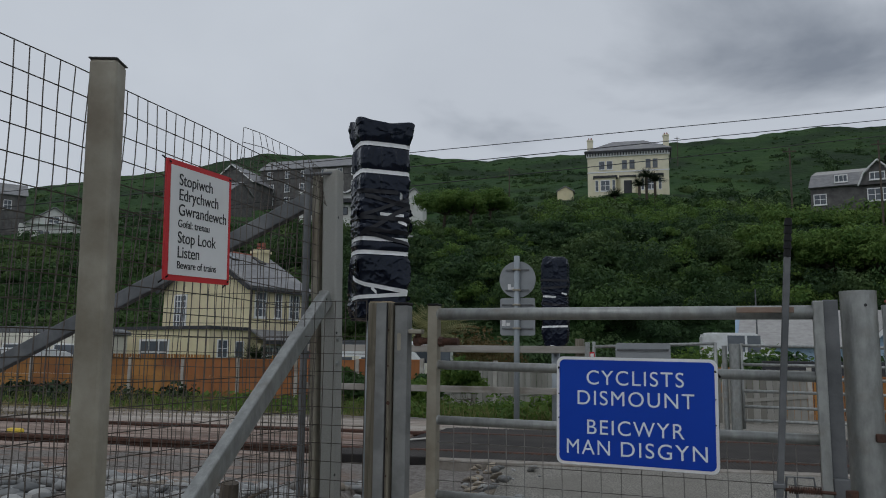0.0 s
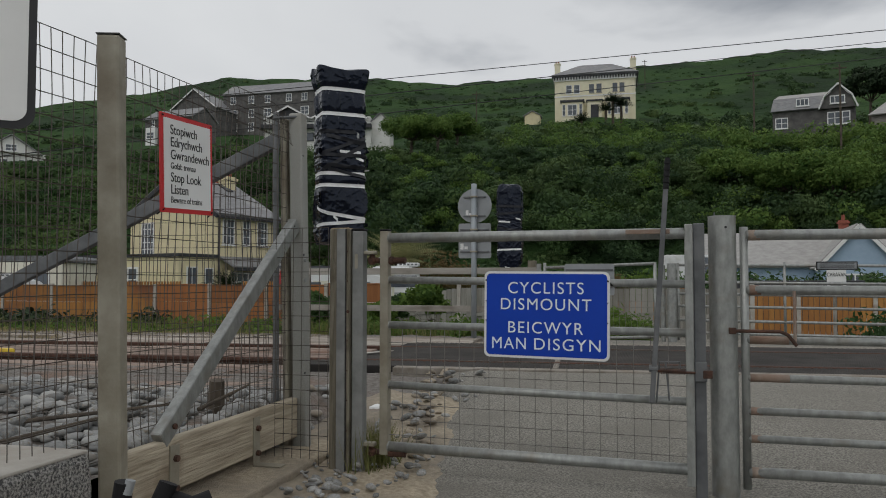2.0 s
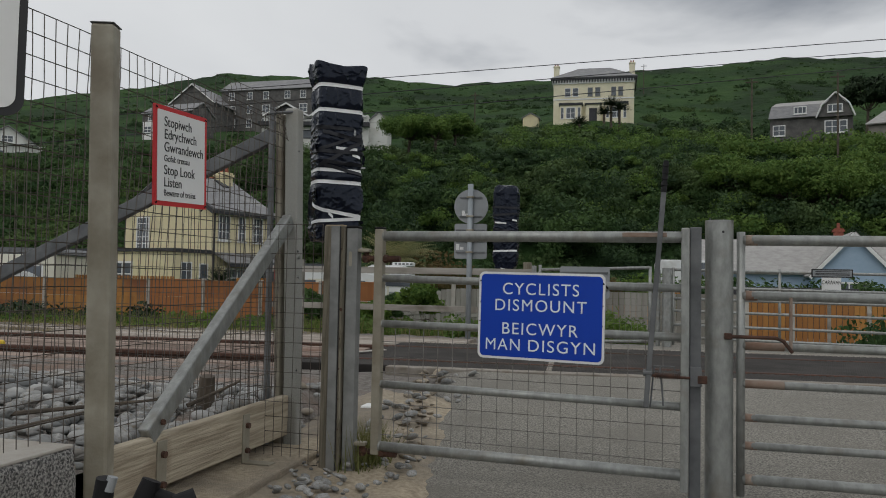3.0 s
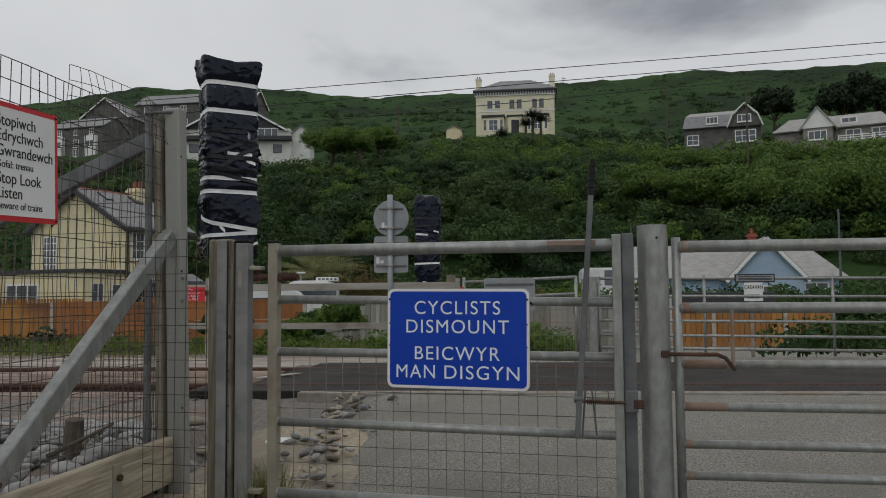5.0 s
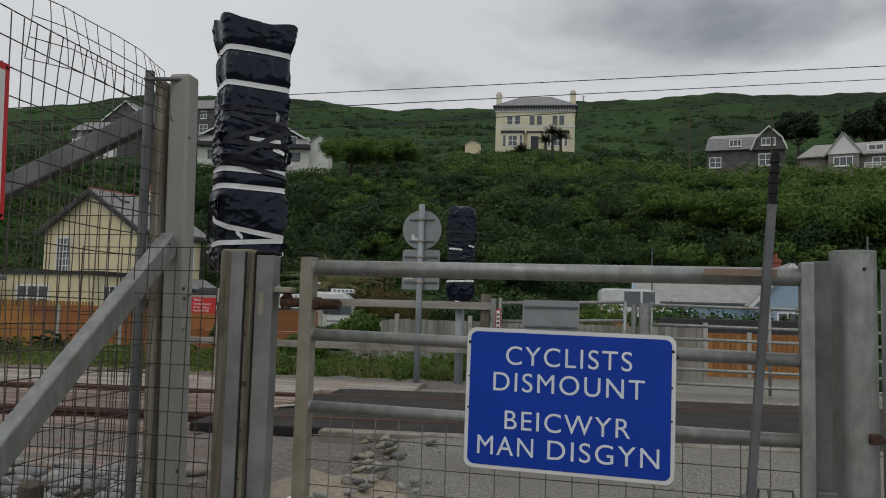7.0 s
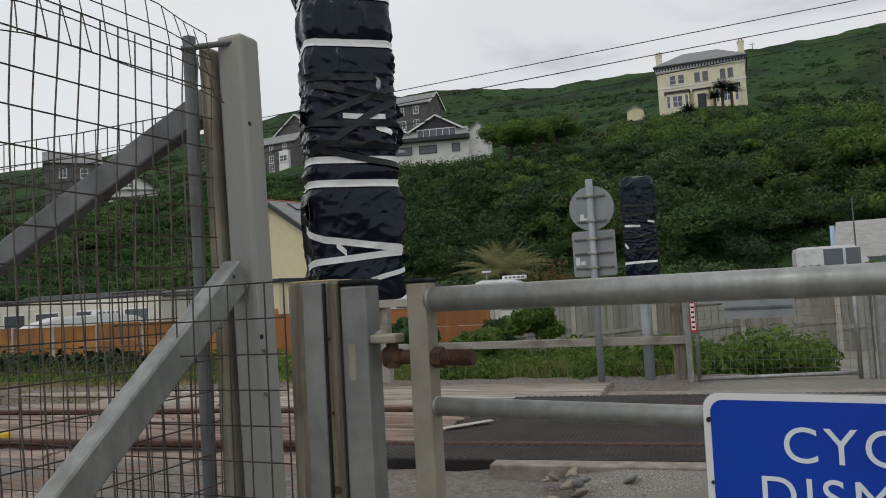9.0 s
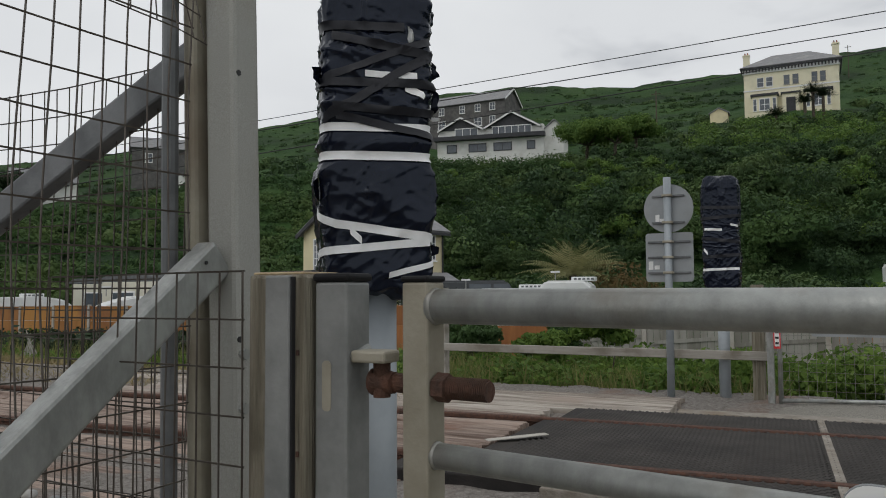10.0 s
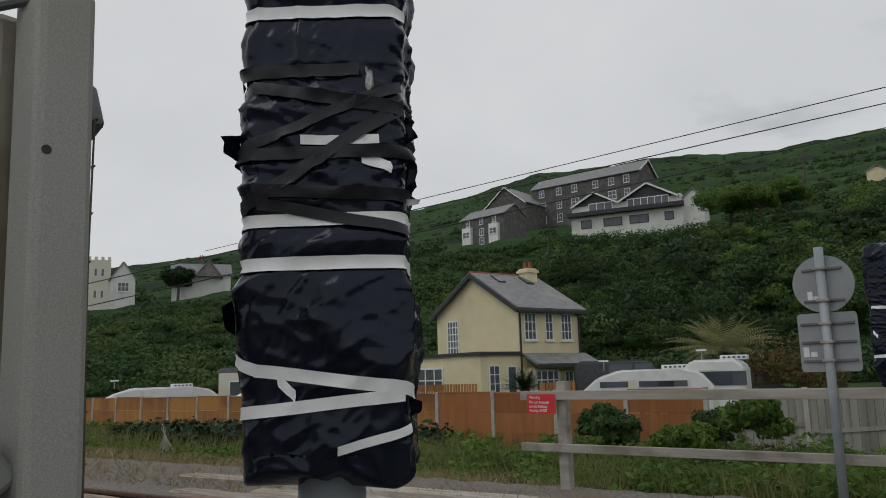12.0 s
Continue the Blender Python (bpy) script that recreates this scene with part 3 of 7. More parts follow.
# old timbers along the track
PEBBLE_Z = lambda x, y: np.interp(y, [-4, 3.4, 4.6, 5.6], [0.27, 0.26, 0.17, 0.06]) + 0.03 * np.sin(x * 2.1 + y) - 0.02 * np.clip(-x - 3, 0, 6) - 0.35 * np.clip((x + 2.0) / 0.26, 0, 1) * np.clip((y - 3.55) / 0.2, 0, 1)
sheet("pebble_ground", -14, -1.74, -4, 5.5, 80, 60, PEBBLE_Z, BALLAST, "gravel and sand under the sea pebbles", "ground")
timbers = thing("track_timbers", TRACK @ Vector((-4, 0, -0.05)), "long weathered grey-brown timbers laid along the rails", "timbers", kind="structure")


def baulk(x0, x1, y0, y1, top, seed):
    """An old squared timber with a split, uneven top and ragged ends."""
    nx, ny = max(6, int((x1 - x0) / 0.10)), 7
    bm = bmesh.new()
    grid = []
    for i in range(nx + 1):
        row = []
        for j in range(ny + 1):
            u, w = i / nx, j / ny
            y = y0 + (y1 - y0) * w + 0.008 * noise.noise(Vector((u * (x1 - x0) * 3, seed, j // 4)))
            x = x0 + (x1 - x0) * u + (0.05 * noise.noise(Vector((w * 4, seed, u * 7))) if i in (0, nx) else 0)
            z = top + 0.007 * noise.noise(Vector((x * 1.4, y * 9, seed))) + 0.012 * min(0, noise.noise(Vector((x * 0.9, y * 30, seed + 3)))) - (0.016 if j in (0, ny) else 0)
            row.append(bm.verts.new(TRACK @ Vector((x, y, z))))
        grid.append(row)
    for p, q in zip(grid, grid[1:]):
        for j in range(ny):
            bm.faces.new((p[j], q[j], q[j + 1], p[j + 1]))
    rim = [r[0] for r in grid] + grid[-1][1:] + [r[-1] for r in grid[-2::-1]] + grid[0][-2:0:-1]
    foot = [bm.verts.new(v.co - Vector((0, 0, 0.2))) for v in rim]
    for k in range(len(rim)):
        bm.faces.new((rim[k - 1], foot[k - 1], foot[k], rim[k]))
    return bm


for y0, wd, top in ((-0.62, 0.27, -0.03), (-0.34, 0.28, -0.035), (-0.05, 0.26, -0.03), (0.22, 0.25, -0.035), (0.48, 0.22, -0.03), (0.84, 0.29, -0.03), (1.14, 0.29, -0.02), (1.44, 0.30, -0.01), (1.75, 0.32, -0.005), (2.08, 0.32, -0.01),
                    (-1.12, 0.25, -0.05), (-1.42, 0.26, -0.07), (-1.74, 0.27, -0.08), (-2.06, 0.26, -0.09), (-2.4, 0.27, -0.09)):
    x = -0.12 if abs(y0) < 1.2 else (0.85 if y0 > 0 else -0.3)
    while x > (-13 if abs(y0 + 0.13) < 0.95 else -4.5):
        n = 2.4 + 0.5 * random.random()
        tilt = random.uniform(-0.012, 0.012)
        part("timber", baulk(x - n, x - 0.02, y0 + tilt, y0 + wd - 0.012 + tilt, top + 0.012 * random.random(), x * 3.1 + y0), SLEEPER_PALE if y0 > 1.1 else SLEEPER, timbers)
        x -= n
for mx, my, mz in ((-6.5, 6.5, 0.16), (-7.8, 10.5, -0.02)):
    marker = a_box((mx - 0.09, my - 0.04, mz), (mx + 0.09, my + 0.04, mz + 0.075), None, 0.025)
    solo("yellow_marker", marker, YELLOW, "small yellow marker block beside the rusty rail", "marker", "yellow markers")
solo("white_bag", a_box((-1.62, 4.55, 0.05), (-1.46, 4.68, 0.11), None, 0.025), WHITE, "crumpled white plastic bag on the ground by the fence", "bag")


# ---- near fence ----
def lean(p, z):
    return (p[0] - 0.018 * z, p[1] - 0.012 * z, z)


fence = thing("wire_fence", (-1.7, 2.8, 0.0), "tall rusty wire mesh fence on weathered steel posts with braces", "fence")


def box_post(name, p, w, d, h, material, parent, z0=0.0, label="", turn=0.0):
    m = Matrix.Translation((p[0], p[1], 0)) @ Matrix.Rotation(radians(turn), 4, "Z")
    bm = a_box((-w / 2, -d / 2, z0), (w / 2, d / 2, h), m, 0.011)
    for v in bm.verts:
        v.co.x -= 0.018 * (v.co.z - h)
        v.co.y -= 0.010 * (v.co.z - h)
    return part(name, bm, material, parent, label)


POST1, POST2 = (-1.665, 1.972), (-1.671, 3.545)
p1 = box_post("post", POST1, 0.082, 0.08, 1.845, GALV_BROWN, fence, turn=18)
part("cap", a_box((-0.043, -0.042, 1.845), (0.043, 0.042, 1.850), Matrix.Translation((*POST1, 0)) @ Matrix.Rotation(radians(18), 4, "Z"), 0.003), GALV_DARK, p1)
p2 = box_post("post", POST2, 0.08, 0.08, 1.895, GALV_SPECKLED, fence)
box_post("post", (-1.742, 3.525), 0.034, 0.075, 1.87, GALV_BROWN, fence)
part("corner_tube", a_tube((-1.752, 3.475, 0), (-1.762, 3.462, 1.89), 0.017, 12), GALV_DARK, fence, "dark galvanised tube")
box_post("post", (-1.70, -0.6), 0.082, 0.08, 1.905, GALV_BROWN, fence, turn=18)
part("hook", a_tube((-1.77, 3.44, 1.855), (-1.65, 3.52, 1.875), 0.008, 8), GALV_DARK, fence)
for z in (0.45, 1.1, 1.654):
    edge = -1.631 + 0.018 * (1.895 - z)
    part("bolt_hole", a_tube((edge - 0.002, 3.523, z), (edge + 0.0012, 3.523, z), 0.0065, 10), BLACK, p2)
for z in (0.96, 1.07):
    part("bolt", a_tube((-1.622, 3.53, z), (-1.605, 3.53, z), 0.011, 8), GALV, p2)
# brace down to the gravel board
brace = part("brace", a_beam((-1.665, 3.50, 1.27), (-1.668, 2.295, 0.315), 0.05, 0.08, (0, 0.6, 0.8), 0.008), GALV, fence, "pale galvanised diagonal brace")
part("bolt", a_tube((-1.64, 2.36, 0.365), (-1.63, 2.36, 0.365), 0.012, 8), RUST, brace)
part("bolt_hole", a_tube((-1.641, 3.45, 1.255), (-1.638, 3.45, 1.255), 0.004, 8), BLACK, brace)
part("brace", a_beam((-1.80, 3.66, 1.80), (-4.6, 3.66, 0.55), 0.05, 0.085, (0.4, 0, 0.9), 0.008), GALV_DARK, fence, "dark diagonal brace")
box_post("post", (-4.75, 3.66), 0.11, 0.11, 1.9, GALV_BROWN, fence)


def wire_sheet(name, o, u, n_u, step_u, n_z, step_z, r, material, parent, sag=0.006, knots=14):
    """Crossing wires in a vertical plane from o along u, slightly bent as old wire is."""
    bm = bmesh.new()
    u = Vector(u).normalized()
    side = Vector((u.y, -u.x, 0))
    length, height = n_u * step_u, n_z * step_z

    def spot(s, z):
        w = sag * (math.sin(s * 5.1 + z * 3.3) + math.sin(s * 2.3 - z * 4.1)) + sag * 0.5 * math.sin(s * 13 + z * 9)
        return Vector(o) + u * (s + 0.4 * w) + side * w + Vector((0, 0, z + 0.35 * sag * math.sin(s * 7 + z)))

    def wire(pts):
        ring = []
        for k, p in enumerate(pts):
            t = (pts[min(k + 1, len(pts) - 1)] - pts[max(k - 1, 0)]).normalized()
            a = t.cross(side).normalized()
            ring.append([bm.verts.new(p + r * (a * math.cos(q) + side * math.sin(q))) for q in (0, 2.094, 4.189)])
        for g, h in zip(ring, ring[1:]):
            for q in range(3):
                bm.faces.new((g[q], g[(q + 1) % 3], h[(q + 1) % 3], h[q]))

    for k in range(n_u + 1):
        wire([spot(k * step_u, height * q / knots) for q in range(knots + 1)])
    for k in range(n_z + 1):
        m = max(6, int(length / 0.3))
        wire([spot(length * q / m, k * step_z) + side * 2 * r for q in range(m + 1)])
    return part(name, bm, material, parent)


wire_sheet("wire_mesh", (-1.775, -0.9, 0.30), (0.02, 1, 0), 87, 0.05, 20, 0.0755, 0.0021, WIRE, fence, 0.007)
wire_sheet("wire_mesh", (-1.77, 3.66, 0.25), (-1, 0.0, 0), 100, 0.05, 20, 0.0755, 0.0021, WIRE, fence, 0.007)
wire_sheet("wire_mesh", (-1.345, 3.232, 0.02), (-1, 0.05, 0), 10, 0.05, 16, 0.0755, 0.002, WIRE, fence, 0.002)
wire_sheet("torn_mesh", (-1.70, 2.75, 1.70), (0.02, 1, 0.02), 13, 0.055, 3, 0.06, 0.0016, WIRE, fence, 0.03)

# gravel boards with brackets
boards = thing("gravel_board", (-1.66, 2.9, 0.0), "thick weathered timber gravel board with rusty bolted brackets", "timber board")
part("board", a_box((-1.695, 2.035, 0.10), (-1.645, 3.52, 0.315), None, 0.008), TIMBER, boards)
part("board", a_box((-1.715, -0.6, 0.06), (-1.665, 1.91, 0.30), None, 0.008), TIMBER, boards)
for y, z0 in ((2.335, 0.055), (3.018, 0.052)):
    br = part("bracket", a_box((-1.645, y, z0), (-1.638, y + 0.065, z0 + 0.235), None, 0.002), GALV_BROWN, boards, "rusty steel angle bracket")
    part("foot", a_box((-1.645, y, z0), (-1.50, y + 0.065, z0 + 0.008), None, 0.002), GALV_BROWN, br)
    for zz in (0.06, 0.18):
        part("bolt", a_tube((-1.638, y + 0.033, z0 + zz), (-1.622, y + 0.033, z0 + zz), 0.014, 8), RUST, br)
bm = a_box((-1.80, 1.6, -0.06), (-1.42, 3.52, 0.052), None, 0.012)
solo("concrete_sill", bm, SAND, "sandy concrete sill under the gravel board", "sill")
block = a_box((-2.35, 0.80, -0.05), (-1.60, 1.84, 0.373), None, 0.02)
bmesh.ops.subdivide_edges(block, edges=block.edges[:], cuts=3, use_grid_fill=True)
for v in block.verts:
    v.co += Vector((noise.noise(v.co * 7), noise.noise(v.co * 7 + Vector((9, 0, 0))), 0.6 * noise.noise(v.co * 5 + Vector((0, 9, 0))))) * 0.012
concrete_block = solo("concrete_block", block, AGGREGATE, "old concrete block with exposed dark aggregate sides", "concrete block")
top = a_box((-2.34, 0.81, 0.371), (-1.615, 1.83, 0.383), None, 0.004)
part("worn_top", top, CONCRETE, concrete_block, "smooth worn sandy top")

# red-bordered notice on the mesh
notice = thing("crossing_notice", (-1.69, 2.45, 1.2), "white bilingual notice with a red border wired to the mesh", "sign")
NM = Matrix.Translation((-1.684, 2.492, 1.446)) @ Matrix.Rotation(radians(90 + 0.5), 4, "Z") @ Matrix.Rotation(radians(-2.5), 4, "Y")
NS = NM @ FACING
part("backing", rounded(0.388, 0.408, 0.006, -0.004, 0.004, NM), RED, notice)
part("face", rounded(0.350, 0.370, 0.004, -0.0065, -0.0042, NM), WHITE, notice)
for text, z, size in (("Stopiwch", 0.145, 0.057), ("Edrychwch", 0.091, 0.057), ("Gwrandewch", 0.037, 0.057), ("Gofal: trenau", -0.011, 0.037), ("Stop Look", -0.061, 0.057), ("Listen", -0.113, 0.057), ("Beware of trains", -0.158, 0.037)):
    lettering("text", text, size, NM @ Matrix.Translation((-0.132, -0.0075, z * 0.96)) @ FACING, BLACK, notice, "LEFT", 0.95)
for x, z in ((-0.18, 0.19), (0.18, 0.19), (-0.18, -0.19), (0.18, -0.19)):
    part("tie", a_tube(NM @ Vector((x, -0.01, z)), NM @ Vector((x * 1.06, 0.02, z * 1.12)), 0.003, 6), BLACK_PLASTIC, notice)

# ---- gate hinge posts ----
cluster = thing("hinge_post", (-1.29, 3.33, 0.0), "gate hinge post of weathered timber and galvanised steel bolted together", "gate post")
part("timber", a_box((-1.345, 3.246, -0.05), (-1.236, 3.345, 1.222), None, 0.006), TIMBER_POST, cluster)
part("end_grain", a_box((-1.340, 3.251, 1.2215), (-1.241, 3.340, 1.226), None, 0.002), END_GRAIN, cluster, "pale sawn end grain")
part("channel", a_box((-1.302, 3.234, -0.05), (-1.256, 3.247, 1.220), None, 0.003), GALV_COOL, cluster, "galvanised steel channel")
# solid black strip: the shade of the gap beside the channel, put in as colour
part("channel_gap_shade", a_box((-1.2555, 3.238, -0.05), (-1.2525, 3.2465, 1.218)), BLACK, cluster, "thin black strip in place of the shaded gap beside the channel")
for zz in np.arange(0.2, 1.2, 0.15):
    part("staple", a_box((-1.249, 3.243, zz), (-1.245, 3.2465, zz + 0.008)), RUST, cluster)
hinge_box = part("box_post", a_box((-1.229, 3.262, -0.05), (-1.169, 3.324, 1.210), None, 0.005), GALV_COOL, cluster)
part("cap", a_box((-1.232, 3.259, 1.210), (-1.166, 3.327, 1.223), None, 0.005), BLACK_PLASTIC, hinge_box, "black plastic cap")
part("weld_patch", rounded(0.016, 0.075, 0.007, -0.0012, 0.001, Matrix.Translation((-1.206, 3.262, 1.055))), GALV_BROWN, hinge_box)
part("knot", a_tube((-1.243, 3.242, 0.80), (-1.243, 3.2465, 0.80), 0.008, 10), RUST, cluster)
for zz in (1.09, 0.125):
    lug = part("lug", a_box((-1.170, 3.270, zz), (-1.110, 3.315, zz + 0.018), None, 0.004), GALV_BROWN, cluster, "welded hinge lug")
    part("weld", a_tube((-1.172, 3.269, zz + 0.006), (-1.168, 3.316, zz + 0.02), 0.006, 8), GALV, lug)
    part("pin", a_tube((-1.133, 3.300, zz - 0.052), (-1.133, 3.300, zz), 0.013, 14), RUST, lug)
    part("eye", a_tube((-1.150, 3.306, zz - 0.030), (-1.112, 3.302, zz - 0.030), 0.021, 16, 0.016), RUST, lug, "rusty rounded eye of the hinge bolt")
    bolt_bm = a_tube((-1.12, 3.307, zz - 0.030), (-0.952, 3.289, zz - 0.034), 0.0145, 14)
    for k in range(22):
        q = Vector((-1.02 + k * 0.003, 3.2963 - k * 0.00032, zz - 0.0324))
        add_tube(bolt_bm, q, q + Vector((0.0016, 0, 0)), 0.0162, 14)
    part("eye_bolt", bolt_bm, RUST, lug, "rusty threaded eye bolt")
    part("nut", a_tube((-1.038, 3.2982, zz - 0.032), (-1.018, 3.2961, zz - 0.0325), 0.021, 6), RUST, lug)

# ---- pedestrian gate ----
gate = thing("pedestrian_gate", (-0.33, 3.17, 0.06), "galvanised tube gate with wire mesh in its lower half", "gate")
GATE = Matrix.Translation((-1.087, 3.281, 0)) @ Matrix.Rotation(radians(-5.6), 4, "Z")
hinge_stile = part("stile", a_box((0, 0, 0.085), (0.045, 0.045, 1.208), GATE, 0.004), GALV_BROWN, gate)
part("cap", a_box((-0.002, -0.002, 1.208), (0.047, 0.047, 1.217), GATE, 0.004), BLACK_PLASTIC, hinge_stile, "black plastic cap")
part("stile", a_box((1.475, 0, 0.06), (1.51, 0.042, 1.205), GATE, 0.004), GALV, gate)
for k, (za, zb) in enumerate(((1.173, 1.165), (0.961, 0.940), (0.734, 0.726), (0.434, 0.425), (0.126, 0.131))):
    part("rail", a_tube(GATE @ Vector((0.04, 0.022, za)), GATE @ Vector((1.478, 0.022, zb)), 0.025 if k in (0, 4) else 0.0185, 20), GALV, gate, smooth=True)
    part("weld", a_tube(GATE @ Vector((0.043, 0.022, za)), GATE @ Vector((0.050, 0.022, za)), 0.0275 if k in (0, 4) else 0.021, 16, 0.0255 if k in (0, 4) else 0.019), GALV, gate, smooth=True)
wire_sheet("gate_mesh", GATE @ Vector((0.04, 0.024, 0.11)), (0.9952, -0.0976, 0), 19, 0.0755, 8, 0.0765, 0.0021, WIRE_GATE, gate, 0.001)
sign = thing("cyclists_sign", (-0.232, 3.13, 0.6), "blue rectangular sign with white border and bilingual white text", "sign")
SM = Matrix.Translation((-0.235, 3.166, 0.797)) @ Matrix.Rotation(radians(-5.6), 4, "Z") @ Matrix.Rotation(radians(0.6), 4, "Y")
part("plate", rounded(0.590, 0.405, 0.026, -0.003, 0.003, SM), SIGN_GREY, sign)
part("border", rounded(0.588, 0.403, 0.026, -0.0042, -0.0031, SM), WHITE, sign)
part("face", rounded(0.566, 0.381, 0.02, -0.0056, -0.0043, SM), BLUE, sign)
for text, z, wd, at in (("CYCLISTS", 0.122, 0.355, 0), ("DISMOUNT", 0.046, 0.425, 0), ("BEICWYR", -0.062, 0.352, 0), ("MAN", -0.137, 0.163, -0.1725), ("DISGYN", -0.137, 0.305, 0.1015)):
    t = lettering("text", text, 0.077, SM @ Matrix.Translation((0, -0.0066, z)) @ FACING, SIGN_WHITE, sign, "CENTER", 1.0, 1.15)
    t.data.transform(SM.inverted())
    xs = [v.co.x for v in t.data.vertices]
    c, k = (max(xs) + min(xs)) / 2, wd / (max(xs) - min(xs))
    t.data.transform(SM @ Matrix.Translation((at, 0, 0)) @ Matrix.Diagonal((k, 1, 1, 1)) @ Matrix.Translation((-c, 0, 0)))
for x in (-0.285, 0.285):
    part("cable_tie", a_tube(SM @ Vector((x, -0.008, 0.16)), SM @ Vector((x * 1.05, 0.03, 0.14)), 0.004, 6), BLACK_PLASTIC, sign)
    for z in (0.02, -0.01):
        part("rivet", a_tube(SM @ Vector((x, -0.008, z * 3)), SM @ Vector((x, -0.003, z * 3)), 0.003, 6), BLACK, sign)

lever = thing("gate_lever", (0.24, 3.12, 0.4), "tall steel latch lever with a black ribbed grip", "latch lever")
LT, LB = Vector((0.305, 3.118, 1.36)), Vector((0.236, 3.118, 0.42))
part("bar", a_beam(LB, LT, 0.022, 0.022, (0, 1, 0), 0.003), GALV_DARK, lever)
grip = bmesh.new()
for k in range(5):
    a = LT + (LT - LB).normalized() * 0.028 * k
    add_tube(grip, a, a + (LT - LB).normalized() * 0.027, 0.0145, 12, 0.011)
part("grip", grip, BLACK_PLASTIC, lever)
part("pivot_plate", a_box((0.13, 3.126, 1.163), (0.32, 3.133, 1.183), None, 0.002), RUST_LIGHT, lever, "rust-stained guide plate")
part("bracket", a_tube((0.225, 3.12, 0.57), (0.262, 3.12, 0.57), 0.016, 10), GALV_DARK, lever)
spring = bmesh.new()
add_tube(spring, (0.24, 3.12, 0.56), (0.42, 3.12, 0.555), 0.006, 8)
for k in range(14):
    add_tube(spring, (0.275 + k * 0.0075, 3.12, 0.559), (0.279 + k * 0.0075, 3.12, 0.559), 0.0125, 10)
part("spring_bolt", spring, RUST, lever, "rusty spring bolt")
loop_bm = bmesh.new()
add_path(loop_bm, [(0.255, 3.135, 0.42), (0.27, 3.13, 0.60), (0.355, 3.13, 0.60), (0.36, 3.13, 0.56)], 0.004)
add_path(loop_bm, [(0.31, 3.13, 0.43), (0.295, 3.13, 0.60)], 0.004)
part("loop", loop_bm, GALV_DARK, lever)

latch_post = thing("latch_post", (0.45, 3.2, 0.0), "square galvanised latch post with a lock box", "gate post")
part("post", a_box((0.420, 3.17, -0.05), (0.468, 3.22, 1.210), None, 0.003), GALV_DARK, latch_post)
part("lock_box", a_box((0.418, 3.14, 0.515), (0.470, 3.17, 0.60), None, 0.004), GALV_DARK, latch_post)
part("catch", a_box((0.452, 3.135, 0.53), (0.492, 3.15, 0.565), None, 0.004), RUST, latch_post)
round_post = thing("round_gate_post", (0.575, 3.25, 0.0), "thick round galvanised gate post with a flat cap", "gate post")
part("pipe", a_tube((0.551, 3.255, -0.05), (0.548, 3.25, 1.238), 0.0595, 40), GALV, round_post, smooth=False)
part("cap", a_tube((0.548, 3.25, 1.238), (0.548, 3.25, 1.245), 0.0605, 40), GALV, round_post)
part("hole", a_tube((0.5585, 3.193, 1.192), (0.559, 3.190, 1.192), 0.0055, 10), BLACK, round_post)
hook = bmesh.new()
add_path(hook, [(0.59, 3.195, 0.735), (0.775, 3.19, 0.735), (0.805, 3.19, 0.722), (0.84, 3.19, 0.675)], 0.008, 10)
part("gate_hook", hook, RUST, round_post, "rusty iron gate hook")
part("bolt", a_box((0.565, 3.185, 0.722), (0.597, 3.20, 0.750), None, 0.004), RUST, round_post)

# ---- vehicle gate ----
vgate = thing("vehicle_gate", (2.4, 3.22, 0.05), "wide galvanised field gate with seven tube rails", "gate")
for k, z in enumerate((1.158, 0.914, 0.693, 0.527, 0.381, 0.260, 0.113)):
    part("rail", a_tube((0.645, 3.251, z), (4.2, 3.28, z - 0.01), 0.0235 if k in (0, 6) else (0.0215 if k == 1 else 0.0175), 14), GALV, vgate, smooth=True)
    part("rust_patch", a_tube((0.657, 3.2511, z), (0.657 + (0.16 if k in (2, 3) else 0.05), 3.2521, z - 0.0004), 0.0238 if k in (0, 6) else (0.0218 if k == 1 else 0.0178), 14), RUST_LIGHT, vgate, smooth=True)
for x in (0.6395, 4.2):
    part("stile", a_tube((x, 3.252 + 0.008 * (x - 0.65), 0.04), (x, 3.252 + 0.008 * (x - 0.65), 1.195), 0.018, 14), GALV, vgate, smooth=True)
part("strut", a_tube((0.835, 3.20, 0.69), (0.835, 3.20, 0.91), 0.007, 8), RUST_LIGHT, vgate)
gp = thing("round_gate_post", (4.32, 3.25, 0.0), "thick round galvanised gate post with a flat cap", "gate post")
part("pipe", a_tube((4.32, 3.25, -0.05), (4.32, 3.25, 1.3), 0.0675, 32), GALV, gp)


# ---- pebbles ----
STONE_ONE = mat("single_sea_pebble", (0.39, 0.39, 0.375), (0.13, 0.135, 0.135), 0.75, 0, 2.5, 0.2, 90, per_object=True, stain=(0.24, 0.20, 0.15), stain_scale=3, contrast=(0.2, 0.75))


def pebble_shape(seed):
    bm = bmesh.new()
    bmesh.ops.create_icosphere(bm, subdivisions=2, radius=1)
    for v in bm.verts:
        v.co *= 1 + 0.22 * noise.noise(v.co * 0.9 + Vector((seed * 7.1, 0, 0)))
        v.co.z *= 0.5
    return bm


PEBBLES = []
for k in range(5):
    bm = pebble_shape(k)
    me = bpy.data.meshes.new("pebble")
    bm.to_mesh(me)
    bm.free()
    me.polygons.foreach_set("use_smooth", [True] * len(me.polygons))
    me.materials.append(STONE_ONE)
    PEBBLES.append(me)


